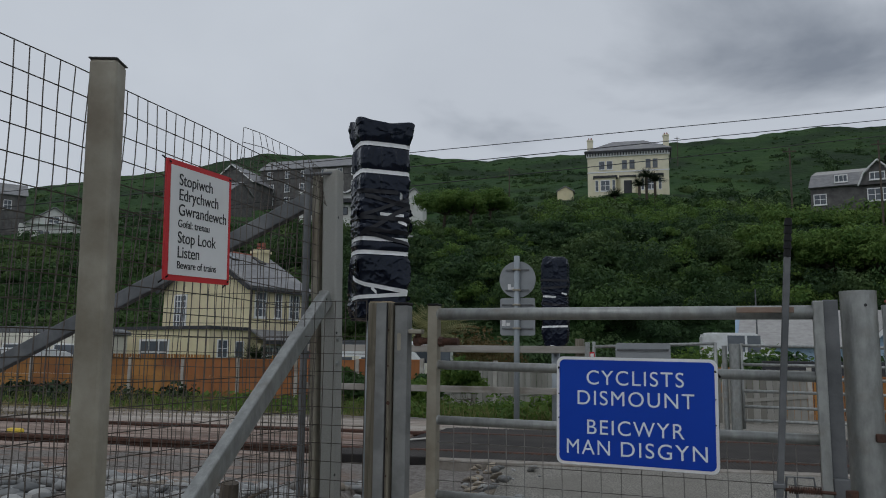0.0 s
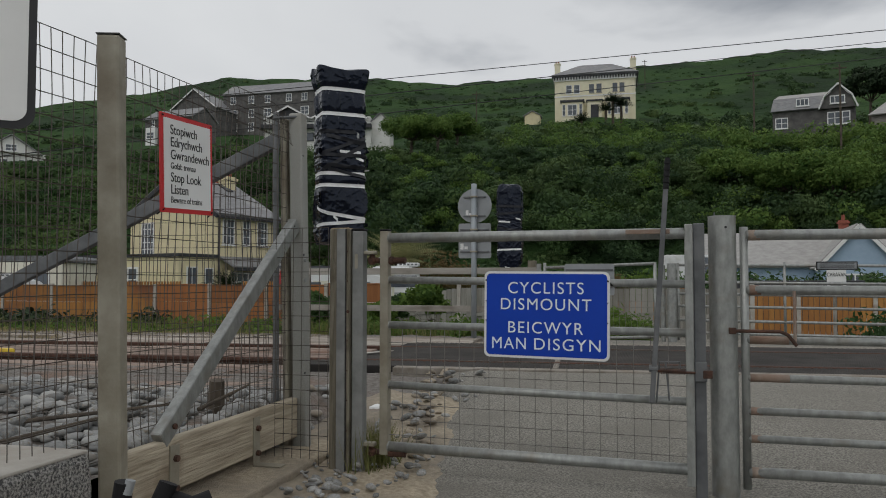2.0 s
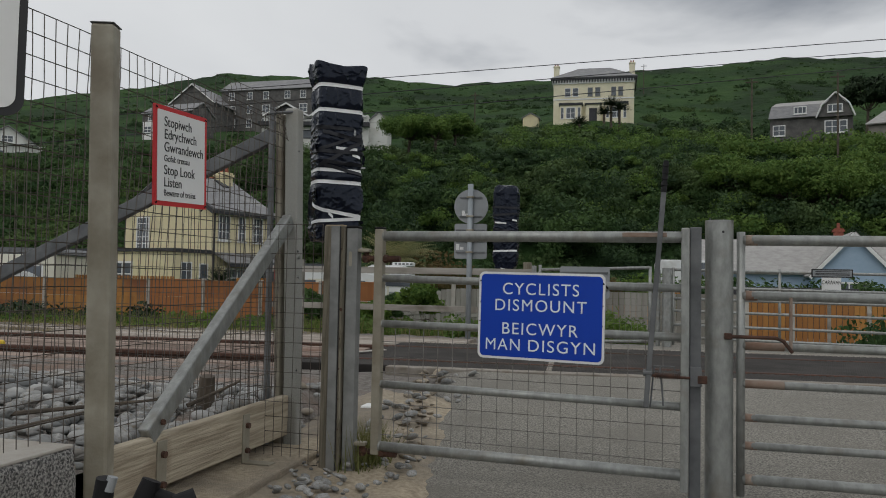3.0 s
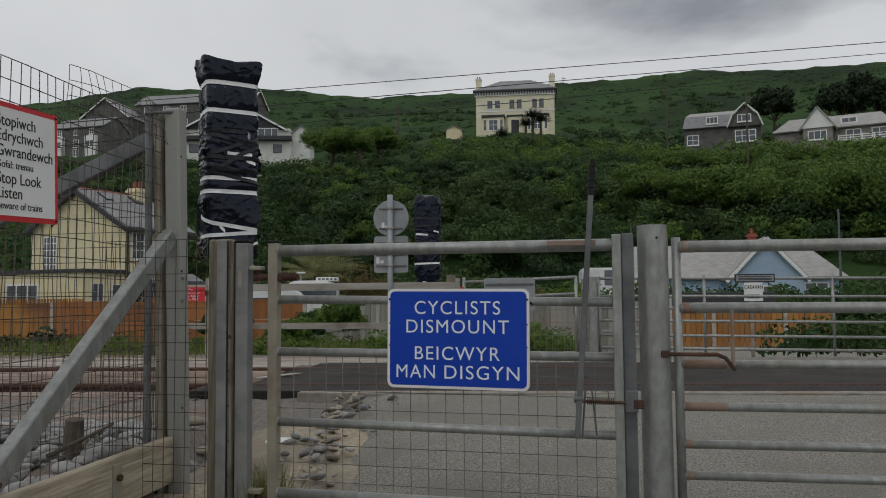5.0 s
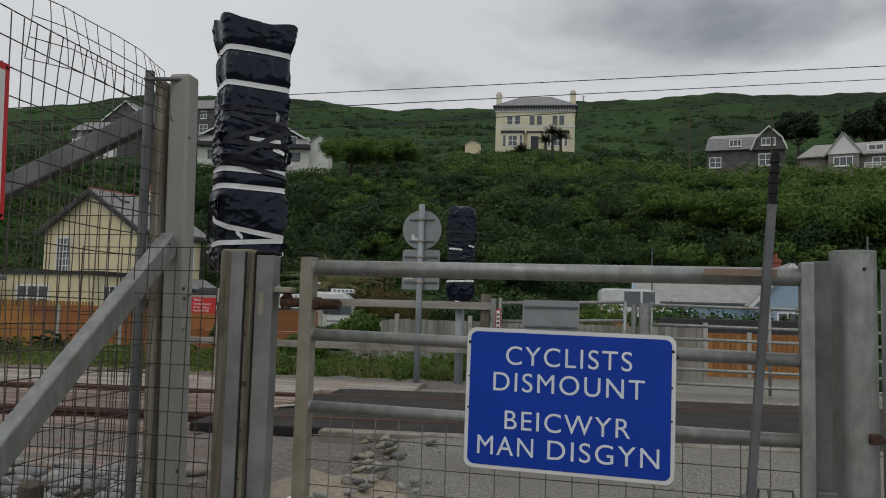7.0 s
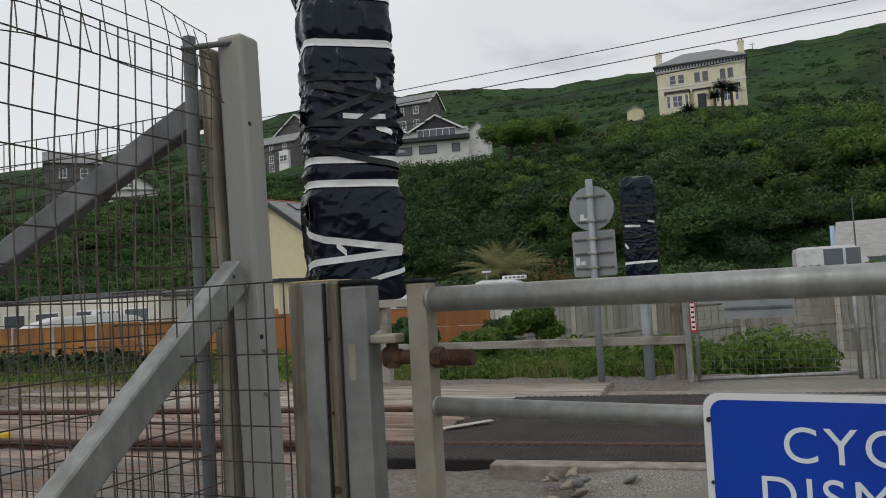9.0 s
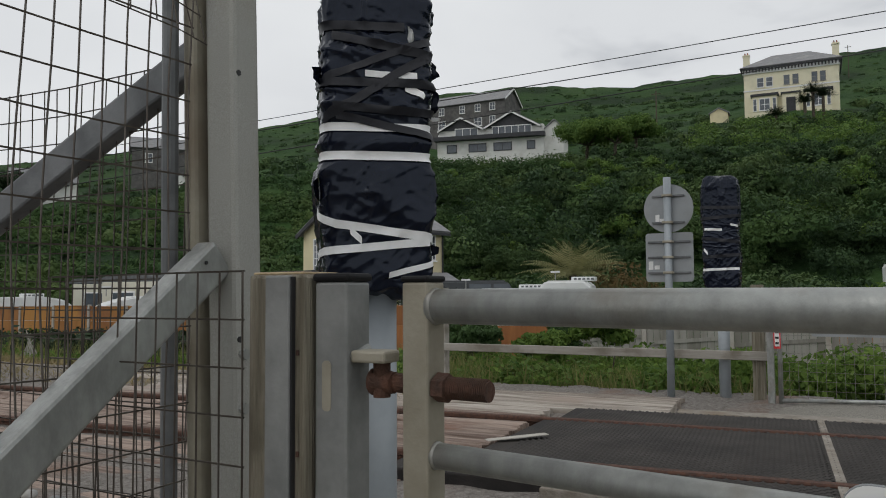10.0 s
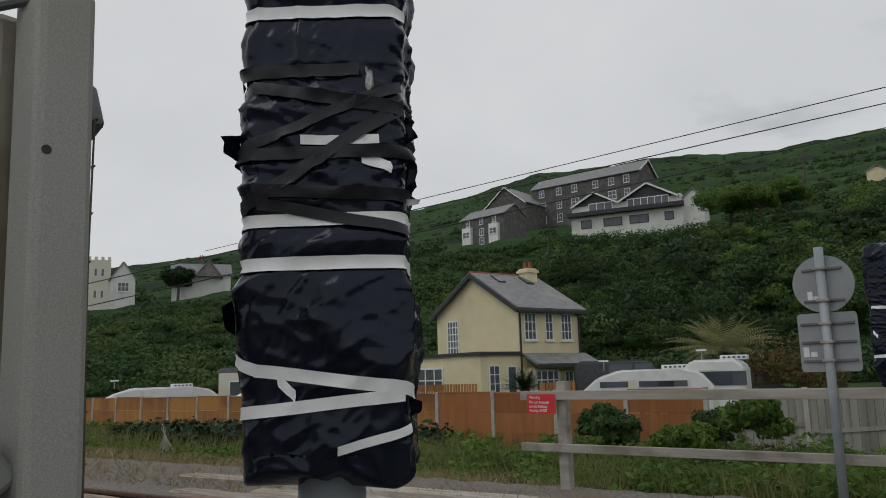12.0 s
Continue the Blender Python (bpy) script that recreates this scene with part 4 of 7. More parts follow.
def pebble_spots(n, x0, x1, y0, y1, zf, lo, hi, seed):
    r = np.random.default_rng(seed)
    x, y = r.uniform(x0, x1, n), r.uniform(y0, y1, n)
    s = lo + (hi - lo) * r.random(n) ** 1.7
    return [(x[k], y[k], float(zf(x[k], y[k])) + 0.35 * s[k] + 0.03 * r.random(), s[k], r.random(3)) for k in range(n)]


bed = thing("pebble_bed", (-2.4, 3.0, 0.2), "bed of rounded grey sea pebbles behind the fence", "pebbles")
for x, y, z, s, a in pebble_spots(290, -3.0, -1.80, 1.4, 4.2, PEBBLE_Z, 0.024, 0.058, 3):
    ob = new("pebble", PEBBLES[int(a[0] * 4.99)])
    ob.matrix_basis = Matrix.LocRotScale((x, y, z), Euler((a[0] - 0.5, a[1] - 0.5, a[2] * 6.28)), Vector((s * (0.9 + 0.6 * a[1]), s, s * (0.8 + 0.5 * a[2]))))
    hang(ob, bed)
verge = thing("pebble_patch", (-1.2, 3.0, 0.0), "scattered grey pebbles on the sand below the gate hinge", "pebbles")
for x, y, z, s, a in pebble_spots(120, -1.42, -0.85, 2.4, 3.55, lambda x, y: 0.0, 0.010, 0.028, 5) + pebble_spots(70, -1.5, -0.98, 3.5, 5.9, lambda x, y: float(ROAD_Z(x, y)), 0.010, 0.045, 8):
    ob = new("pebble", PEBBLES[int(a[0] * 4.99)])
    ob.matrix_basis = Matrix.LocRotScale((x, y, z), Euler((a[0] - 0.5, a[1] - 0.5, a[2] * 6.28)), Vector((s * (0.9 + 0.6 * a[1]), s, s * (0.8 + 0.5 * a[2]))))
    hang(ob, verge)
RUBBLE = mat("sandy_rubble", (0.40, 0.34, 0.26), (0.22, 0.19, 0.15), 0.95, 0, 6, 0.5, 60, per_object=True)
rubble_mesh = PEBBLES[0].copy()
rubble_mesh.materials[0] = RUBBLE
for x, y, z, s, a in pebble_spots(85, -0.10, 0.10, 3.55, 6.0, lambda x, y: float(ROAD_Z(x, y)) - 0.01, 0.012, 0.042, 21):
    ob = new("rubble_stone", rubble_mesh)
    ob.matrix_basis = Matrix.LocRotScale((x - 0.80 - 0.2 * (y - 2.5), y, z), Euler((a[0] - 0.5, a[1] - 0.5, a[2] * 6.28)), Vector((s * (0.9 + 0.9 * a[1]), s, s * (0.7 + 0.4 * a[2]))))
    hang(ob, verge)
ico = pebble_shape(11)
iv = np.array([v.co[:] for v in ico.verts])
iface = np.array([[v.index for v in f.verts] for f in ico.faces])
ico.free()
pv, pf = [], []
for x, y, z, s, a in pebble_spots(6800, -10, -1.82, -0.5, 5.0, PEBBLE_Z, 0.02, 0.055, 13):
    c, q = math.cos(a[2] * 6.28), math.sin(a[2] * 6.28)
    p = iv * np.array([s * (0.9 + 0.6 * a[1]), s, s * (0.8 + 0.5 * a[0])])
    p = np.stack([p[:, 0] * c - p[:, 1] * q, p[:, 0] * q + p[:, 1] * c, p[:, 2]], 1) + (x, y, z - 0.02)
    pf.append(iface + len(pv) * len(iv))
    pv.append(p)
rest = raw("pebbles", np.concatenate(pv), np.concatenate(pf), STONE)
rest.data.polygons.foreach_set("use_smooth", [True] * len(rest.data.polygons))
tagged(rest, "wide spread of rounded grey sea pebbles", "pebbles", kind="stuff")
sticks = thing("driftwood", (-2.1, 2.6, 0.35), "dry driftwood sticks lying on the pebbles", "driftwood")
for a, b in (((-2.2, 1.9, 0.33), (-1.85, 2.3, 0.42)), ((-2.0, 3.1, 0.3), (-1.85, 3.35, 0.40)), ((-2.6, 2.6, 0.3), (-2.0, 2.9, 0.36)), ((-1.95, 3.3, 0.33), (-1.8, 3.05, 0.36))):
    part("stick", a_tube(a, b, 0.012, 7, 0.006), BARK, sticks)
part("stump", a_tube((-2.05, 3.35, 0.25), (-2.03, 3.33, 0.42), 0.05, 9, 0.04), BARK, sticks, "short dark stump")


# ---- wrapped signals ----
def wrapped_signal(name, base, facing, w, dep, z0, z1, white, black, pole_r, label, seed, profile):
    """A light signal head wrapped in polythene and bound with tape, on its pole. facing: yaw of its front."""
    ob = thing(name, (*base, 0.05), label, "signal")
    rot = Matrix.Rotation(radians(facing), 3, "Z")
    off = Vector((seed * 3.3, 0, 0))
    binds = [t[1] for t in white if t[4] - t[3] > 2.5]

    def ridge(v):
        return max(0.0, 1 - abs(noise.noise(v) * 2.4)) ** 3

    def spot(th, z, out=0.0):
        c, s = math.cos(th), math.sin(th)
        k = (abs(c) ** 7 + abs(s) ** 7) ** (-1 / 7)
        wide = float(np.interp(z, [q[0] for q in profile], [q[1] for q in profile]))
        loose = min([1.0] + [abs(z - b) / 0.04 for b in binds])
        p = Vector((c * k * w / 2, s * k * dep / 2, z))
        f = (z - z0) / (z1 - z0)
        a, b = p.x + off.x, p.y
        top = min(1, max(0, (f - 0.63) / 0.04))  # upright pleats above, a crumpled middle, slanting folds below
        low = min(1, max(0, (0.42 - f) / 0.05))
        mid = 1 - top - low
        h = 0.0
        if top > 0:
            h += top * (0.013 * ridge(Vector((a * 13, b * 13, z * 2.0))) + 0.004 * ridge(Vector((a * 26 - z * 4, b * 26, z * 3 + 7))))
        if mid > 0:
            h += mid * (0.007 * ridge(Vector((a * 5 + z * 5, b * 5, z * 21))) + 0.005 * ridge(Vector((a * 13, b * 13, z * 30 + a * 12))) + 0.004 * ridge(Vector((a * 9 - z * 14, b * 9, z * 9 + 4))))
        if low > 0:
            h += low * (0.014 * ridge(Vector(((a - 0.7 * z) * 7, b * 6, (z + 0.5 * a) * 3))) + 0.005 * ridge(Vector(((a - 0.9 * z) * 17, b * 14, (z + 0.6 * a) * 7 + 3))))
        h += 0.006 * noise.noise(Vector((a * 4, b * 4, z * 5))) + 0.0022 * ridge(Vector((a * 30 - z * 16, b * 30, z * 22))) + 0.003 * ridge(Vector((a * 16 + z * 9, b * 16, z * 15 + 9)))
        h = h * (0.35 + 0.65 * loose) + 0.004 * loose
        r = Vector((c, s, 0))
        p = Vector((p.x * wide, p.y * (0.5 + 0.5 * wide), z)) + r * (h + out)
        if f > 0.95:
            p.z += 0.022 * abs(c) * k - 0.012 + 0.02 * noise.noise(Vector((c * 2.2, s * 2.2, seed)))
        if f < 0.03:
            p.z += 0.035 * noise.noise(Vector((c * 2, s * 2, seed + 5)))
        v = rot @ Vector((p.x, p.y, 0))
        return Vector((base[0] + v.x, base[1] + v.y, p.z))

    n, m = 170, 230
    bm = bmesh.new()
    rings = [[bm.verts.new(spot(6.28318 * i / n, z0 + (z1 - z0) * j / m)) for i in range(n)] for j in range(m + 1)]
    for a, b in zip(rings, rings[1:]):
        for i in range(n):
            bm.faces.new((a[i], a[(i + 1) % n], b[(i + 1) % n], b[i]))
    for ring in (rings[0], rings[-1]):
        c = sum((v.co for v in ring), Vector()) / n
        c.z += -0.02 if ring is rings[0] else 0.02
        cv = bm.verts.new(c)
        for i in range(n):
            bm.faces.new((ring[i], ring[(i + 1) % n], cv))
    part("wrapping", bm, BAG, ob, "crinkled black polythene sheet", smooth=True)

    def tape(width, za, zb, t0, t1, material, nm, out):
        b = bmesh.new()
        k = max(6, int(abs(t1 - t0) * 16))
        cols = []
        for i in range(k + 1):
            th = radians(270) + t0 + (t1 - t0) * i / k
            zc = za + (zb - za) * i / k
            cols.append([b.verts.new(spot(th, zc + dz * width / 2, out)) for dz in (-1, 0, 1)])
        for p, q in zip(cols, cols[1:]):
            for i in range(2):
                b.faces.new((p[i], q[i], q[i + 1], p[i + 1]))
        part(nm, b, material, ob, smooth=True)

    for width, za, zb, t0, t1 in black:
        tape(width, za, zb, t0, t1, TAPE_BLACK, "black_tape", 0.0075)
    for width, za, zb, t0, t1 in white:
        tape(width, za, zb, t0, t1, TAPE_WHITE, "white_tape", 0.0045)
    part("pole", a_tube((*base, -0.05), (*base, z0 + 0.15), pole_r, 24), POLE_GREY, ob, "grey round steel pole", smooth=True)
    return ob, spot


E_ = 0.82  # half the angle that the front face takes
white = [(0.022, 2.118, 2.118, -3.1, 3.1), (0.022, 1.968, 1.968, -3.1, 3.1), (0.021, 1.604, 1.608, -3.1, 3.1), (0.022, 1.533, 1.534, -3.1, 3.1),
         (0.021, 1.405, 1.363, -1.3, -0.62), (0.021, 1.364, 1.320, -0.66, 1.3), (0.020, 1.286, 1.320, -1.6, E_), (0.015, 1.236, 1.268, 0.18, E_ + 0.1), (0.016, 1.740, 1.737, -0.22, 0.58), (0.02, 1.708, 1.690, 0.44, 0.70), (0.02, 1.348, 1.322, -0.46, -0.28)]
black = [(0.026, 1.625, 1.795, -E_, E_), (0.022, 1.859, 1.861, -1.2, 0.42), (0.022, 1.835, 1.789, -0.7, E_), (0.02, 1.726, 1.832, -E_, E_), (0.021, 1.717, 1.717, -1.3, 1.3), (0.02, 1.655, 1.641, -0.64, E_ + 0.3), (0.02, 1.634, 1.586, -0.64, E_ + 0.1)]
SHAPE = [(1.175, 0.70), (1.20, 0.93), (1.26, 1.0), (1.32, 0.99), (1.40, 1.05), (1.47, 1.04), (1.533, 0.97), (1.57, 0.99), (1.605, 0.97), (1.66, 0.99), (1.75, 1.0), (1.86, 0.98), (1.92, 1.0), (1.968, 0.97), (2.04, 1.01), (2.118, 1.0), (2.17, 1.10), (2.22, 1.18), (2.245, 1.17)]
FAR_SHAPE = [(1.10, 0.45), (1.16, 0.72), (1.25, 0.93), (1.36, 0.98), (1.405, 0.92), (1.5, 1.0), (1.70, 0.95), (1.795, 0.90), (1.9, 1.0), (2.1, 1.0), (2.22, 0.98), (2.28, 0.86), (2.315, 0.62)]
FRONT = Vector((0.614, -0.789, 0))
sig, sig_spot = wrapped_signal("wrapped_signal", (-1.545 - FRONT.x * 0.105, 3.931 - FRONT.y * 0.105), 37.9, 0.268, 0.21, 1.196, 2.245, white, black, 0.057, "light signal wrapped in black polythene and white tape", 1.0, SHAPE)
# loose ends of polythene and tape standing off the wrapping
for th, z, reach, tall, mt, nm in ((-2.48, 1.735, 0.032, 0.05, BAG, "loose_flap"), (-2.48, 1.45, 0.02, 0.06, BAG, "loose_flap"), (-0.66, 1.68, 0.022, 0.07, BAG, "loose_flap"), (-0.66, 1.76, 0.014, 0.05, BAG, "loose_flap"), (-0.66, 1.635, 0.03, 0.014, TAPE_WHITE, "tape_end"), (-1.08, 1.842, 0.006, 0.05, TAPE_WHITE, "tape_end"), (-0.62, 1.30, 0.02, 0.03, BAG, "loose_flap")):
    flap = bmesh.new()
    rows = []
    for i in range(5):
        u = i / 4
        rows.append([flap.verts.new(sig_spot(th + 0.06 * u, z + tall * (j / 3 - 0.5) * (1 - 0.45 * u), 0.002 + reach * u + 0.004 * noise.noise(Vector((u * 6, j * 1.7, z * 9))))) for j in range(4)])
    for p, q in zip(rows, rows[1:]):
        for j in range(3):
            flap.faces.new((p[j], q[j], q[j + 1], p[j + 1]))
    bmesh.ops.solidify(flap, geom=flap.faces[:], thickness=0.003)
    part(nm, flap, mt, sig, smooth=True)
white2 = [(0.025, 1.80, 1.79, -0.75, 0.1), (0.02, 1.84, 1.82, 0.5, 0.9), (0.025, 1.40, 1.41, -1.0, 1.0), (0.02, 1.16, 1.14, -0.4, 0.2), (0.03, 1.60, 1.56, -0.75, -0.6)]
black2 = [(0.03, 2.02, 2.0, -1.2, 1.2), (0.03, 1.90, 1.93, -1.2, 1.2), (0.03, 1.72, 1.66, -1.2, 1.2), (0.03, 1.52, 1.55, -1.2, 1.2)]
wrapped_signal("wrapped_signal", (-1.64, 10.36), 4, 0.34, 0.25, 1.10, 2.315, white2, black2, 0.055, "smaller-looking light signal wrapped in black polythene beyond the track", 2.0, FAR_SHAPE)

# ---- traffic sign seen from behind ----
ts = thing("traffic_sign", (-2.13, 10.2, 0.1), "back of a round traffic sign and square plate on a pole", "traffic sign")
part("pole", a_tube((-2.13, 10.2, 0.0), (-2.125, 10.2, 2.34), 0.038, 16), POLE_GREY, ts, smooth=True)
disc = part("disc", a_tube((-2.125, 10.245, 2.03), (-2.125, 10.252, 2.03), 0.245, 48), SIGN_GREY, ts, "grey back of a round sign")
plate = part("plate", rounded(0.47, 0.495, 0.03, 10.245, 10.252, Matrix.Translation((-2.125, 0, 1.535))), SIGN_GREY, ts, "grey back of a square sign")
for z, wd, pa in ((2.155, 0.32, disc), (1.885, 0.32, disc), (1.69, 0.42, plate), (1.535, 0.42, plate), (1.38, 0.42, plate)):
    part("channel", a_box((-2.125 - wd / 2, 10.225, z - 0.011), (-2.125 + wd / 2, 10.246, z + 0.011), None, 0.003), GALV_DARK, pa)
    part("clip", a_box((-2.175, 10.155, z - 0.012), (-2.075, 10.225, z + 0.012), None, 0.004), GALV_BROWN, pa)
for x, z, wd, hh, pa in ((-2.235, 1.925, 0.04, 0.09, disc), (-2.19, 1.91, 0.04, 0.035, disc), (-2.31, 1.455, 0.045, 0.085, plate), (-2.25, 1.435, 0.05, 0.04, plate)):
    part("sticker", a_box((x - wd / 2, 10.241, z - hh / 2), (x + wd / 2, 10.244, z + hh / 2)), STICKER, pa)

# ---- post and rail fence, notice ----
rails = thing("post_and_rail_fence", (-3.2, 10.3, 0.05), "weathered grey two-rail timber fence beside the track", "fence")
for x, m in ((-4.75, TIMBER_RAIL), (-1.32, TIMBER_POST)):
    part("post", a_box((x - 0.055, 10.26, -0.1), (x + 0.055, 10.37, 1.25), None, 0.008), m, rails)
part("rail", a_box((-5.22, 10.21, 1.06), (-1.2, 10.26, 1.153), None, 0.006), TIMBER_RAIL, rails)
part("rail", a_box((-5.23, 10.21, 0.53), (-1.2, 10.26, 0.615), None, 0.006), TIMBER_RAIL, rails)
warn = thing("trespass_notice", (-4.85, 10.2, 0.95), "small red warning notice with white writing on the fence", "sign")
WM = Matrix.Translation((-4.955, 10.205, 1.02))
part("plate", rounded(0.345, 0.20, 0.008, -0.003, 0.003, WM), RED, warn)
for text, z in (("Warning", 0.068), ("Do not trespass", 0.018), ("on the Railway", -0.025), ("Penalty £1000", -0.068)):
    lettering("text", text, 0.042, WM @ Matrix.Translation((-0.145, -0.0045, z)) @ FACING, WHITE, warn, "LEFT", 0.9)

# ---- far gates ----
fg = thing("far_field_gate", (2.4, 10.06, 0.1), "galvanised five-bar gate beyond the crossing", "gate")
for z in (1.172, 0.95, 0.80, 0.64, 0.46, 0.30):
    part("rail", a_tube((0.62, 10.06, z), (4.38, 10.06, z - 0.04), 0.018, 10), GALV, fg, smooth=True)
for x in (0.62, 1.9, 3.4, 4.38):
    part("stile", a_tube((x, 10.06, 0.2), (x, 10.06, 1.2), 0.018, 10), GALV, fg, smooth=True)
strip = thing("gate_label", (2.5, 10.03, 1.1), "long white gate label with a black border and unreadable print", "sign")
part("plate", a_box((2.26, 10.02, 1.10), (2.73, 10.035, 1.205), None, 0.004), BLACK, strip)
part("face", a_box((2.275, 10.016, 1.115), (2.715, 10.0195, 1.19)), SIGN_GREY, strip)
for z in (1.17, 1.145, 1.13):
    part("print", a_box((2.30, 10.0135, z), (2.69, 10.0158, z + 0.008)), BLACK, strip)
for name_, x, y, r, h in (("gatepost", 0.54, 10.05, 0.06, 1.192), ("gatepost", 0.43, 10.08, 0.03, 1.17)):
    pst = thing("far_gate_post", (x, y, 0.1), "thick galvanised post of the far gates", "gate post")
    part("pipe", a_tube((x, y, 0.0), (x, y, h), r, 20), GALV, pst, smooth=False)
end = thing("far_end_post", (4.47, 10.05, 0.1), "square galvanised end post of the far gate", "gate post")
part("post", a_box((4.40, 10.0, 0.0), (4.53, 10.1, 1.19), None, 0.005), GALV, end)
wood = thing("timber_end_post", (4.7, 10.1, 0.1), "weathered timber fence post with a rail", "fence")
part("post", a_box((4.60, 10.05, -0.1), (4.74, 10.17, 1.16), None, 0.008), TIMBER_RAIL, wood)
part("rail", a_box((4.7, 10.04, 1.05), (8.0, 10.09, 1.15), None, 0.006), TIMBER_RAIL, wood)
part("rail", a_box((4.7, 10.04, 0.6), (8.0, 10.09, 0.7), None, 0.006), TIMBER_RAIL, wood)
pg = thing("far_pedestrian_gate", (-0.5, 10.1, 0.1), "mesh pedestrian gate beyond the crossing", "gate")
for z in (1.165, 0.95, 0.20):
    part("rail", a_tube((-1.12, 10.12, z - 0.02), (0.33, 10.12, z + 0.03), 0.02, 10), GALV, pg, smooth=True)
for x in (-1.12, 0.33):
    part("stile", a_tube((x, 10.12, 0.15), (x, 10.12, 1.21), 0.022, 10), GALV, pg, smooth=True)
wire_sheet("gate_mesh", (-1.12, 10.12, 0.2), (1, 0, 0), 19, 0.076, 9, 0.083, 0.0022, WIRE_GATE, pg, 0.001)
back = thing("gate_sign_back", (-0.55, 10.15, 0.9), "grey back of a sign fixed to the far gate", "sign")
part("plate", rounded(0.66, 0.42, 0.03, 10.075, 10.083, Matrix.Translation((-0.52, 0, 0.985))), SIGN_GREY, back)
for z in (1.10, 0.87):
    part("channel", a_box((-0.83, 10.055, z), (-0.21, 10.076, z + 0.025), None, 0.003), GALV_DARK, back)
small = thing("edge_notice", (-1.17, 10.1, 0.7), "narrow white notice with a red border on a post", "sign")
part("post", a_box((-1.23, 10.1, 0.0), (-1.17, 10.16, 1.2), None, 0.004), GALV, small)
part("plate", a_box((-1.165, 10.05, 0.66), (-1.105, 10.06, 1.08)), RED, small)
part("face", a_box((-1.155, 10.046, 0.68), (-1.115, 10.0495, 1.06)), WHITE, small)
for z in np.arange(0.70, 1.04, 0.05):
    part("print", a_box((-1.15, 10.0435, z), (-1.12, 10.0456, z + 0.02)), BLACK, small)
cv = thing("advert_board", (2.6, 11.2, 0.4), "small white board lettered for caravans", "sign")
part("post", a_box((2.70, 11.2, -0.1), (2.74, 11.24, 1.0), None, 0.003), TIMBER_RAIL, cv)
part("plate", a_box((2.62, 11.17, 0.86), (2.86, 11.2, 1.12), None, 0.003), WHITE, cv)
lettering("text", "CARAVAN", 0.075, Matrix.Translation((2.74, 11.167, 1.05)) @ FACING, BLACK, cv, "CENTER", 0.7)
part("print", a_box((2.66, 11.165, 0.90), (2.82, 11.169, 0.95)), BLACK, cv)

# ---- left sign, bicycle ----
ls = thing("roadside_sign", (-1.38, 0.80, 0.0), "white roadside sign with a black border, partly in view", "sign")
LM = Matrix.Translation((-1.412, 0.905, 1.685)) @ Matrix.Rotation(radians(41), 4, "Z")
part("plate", rounded(0.60, 0.75, 0.04, -0.003, 0.003, LM), BLACK, ls)
part("face", rounded(0.565, 0.715, 0.03, -0.0055, -0.0035, LM), WHITE, ls)
part("post", a_tube((-1.34, 0.965, 0), (-1.34, 0.965, 2.1), 0.035, 16), GALV, ls)
for text, z in (("o", -0.175), ("d", -0.275)):
    lettering("text", text, 0.115, LM @ Matrix.Translation((0.195, -0.0065, z)) @ FACING, BLACK, ls, "CENTER")

bike = thing("bicycle", (-0.9, 0.75, 0.0), "child's bicycle with black grips and a lime green frame, leaning low", "bicycle")
bar = bmesh.new()
add_path(bar, [(-0.70, 0.862, 0.535), (-0.66, 0.885, 0.515), (-0.58, 0.915, 0.49), (-0.50, 0.935, 0.468), (-0.40, 0.96, 0.45)], 0.013, 14)
part("handlebar", bar, BLACK_PLASTIC, bike, smooth=True)
part("grip", a_tube((-0.712, 0.852, 0.515), (-0.70, 0.865, 0.558), 0.021, 24, 0.019), BLACK_PLASTIC, bike)
part("brake_hood", a_tube((-0.655, 0.88, 0.505), (-0.625, 0.905, 0.518), 0.024, 24, 0.022), BLACK_PLASTIC, bike)
part("lamp", a_tube((-0.776, 0.815, 0.51), (-0.768, 0.815, 0.568), 0.02, 24, 0.018), BLACK_PLASTIC, bike, "small black lamp with a silver rim")
part("lamp_rim", a_tube((-0.758, 0.81, 0.545), (-0.752, 0.815, 0.572), 0.010, 16), SIGN_GREY, bike)
part("frame", a_tube((-0.76, 0.83, 0.50), (-0.80, 0.80, 0.30), 0.024, 12), GREEN_PAINT, bike, "lime green tube")
part("stem", a_tube((-0.83, 0.79, 0.488), (-0.755, 0.825, 0.50), 0.022, 12), BLUE_PAINT, bike, "bright blue stem")
part("fork", a_tube((-0.80, 0.80, 0.30), (-0.86, 0.74, 0.16), 0.02, 12), GREEN_PAINT, bike)
wheel = bmesh.new()
bmesh.ops.create_circle(wheel, segments=8, radius=0.018, matrix=Matrix.Translation((0.15, 0, 0)) @ Matrix.Rotation(radians(90), 4, "X"))
bmesh.ops.spin(wheel, geom=wheel.verts[:] + wheel.edges[:], cent=(0, 0, 0), axis=(0, 0, 1), angle=2 * math.pi, steps=32)
for v in wheel.verts:
    v.co = Matrix.Translation((-0.86, 0.74, 0.168)) @ Matrix.Rotation(radians(40), 4, "Z") @ Matrix.Rotation(radians(90), 4, "X") @ v.co
part("tyre", wheel, BLACK_PLASTIC, bike)
bike.location += Vector((-0.025, 0.115, -0.016))


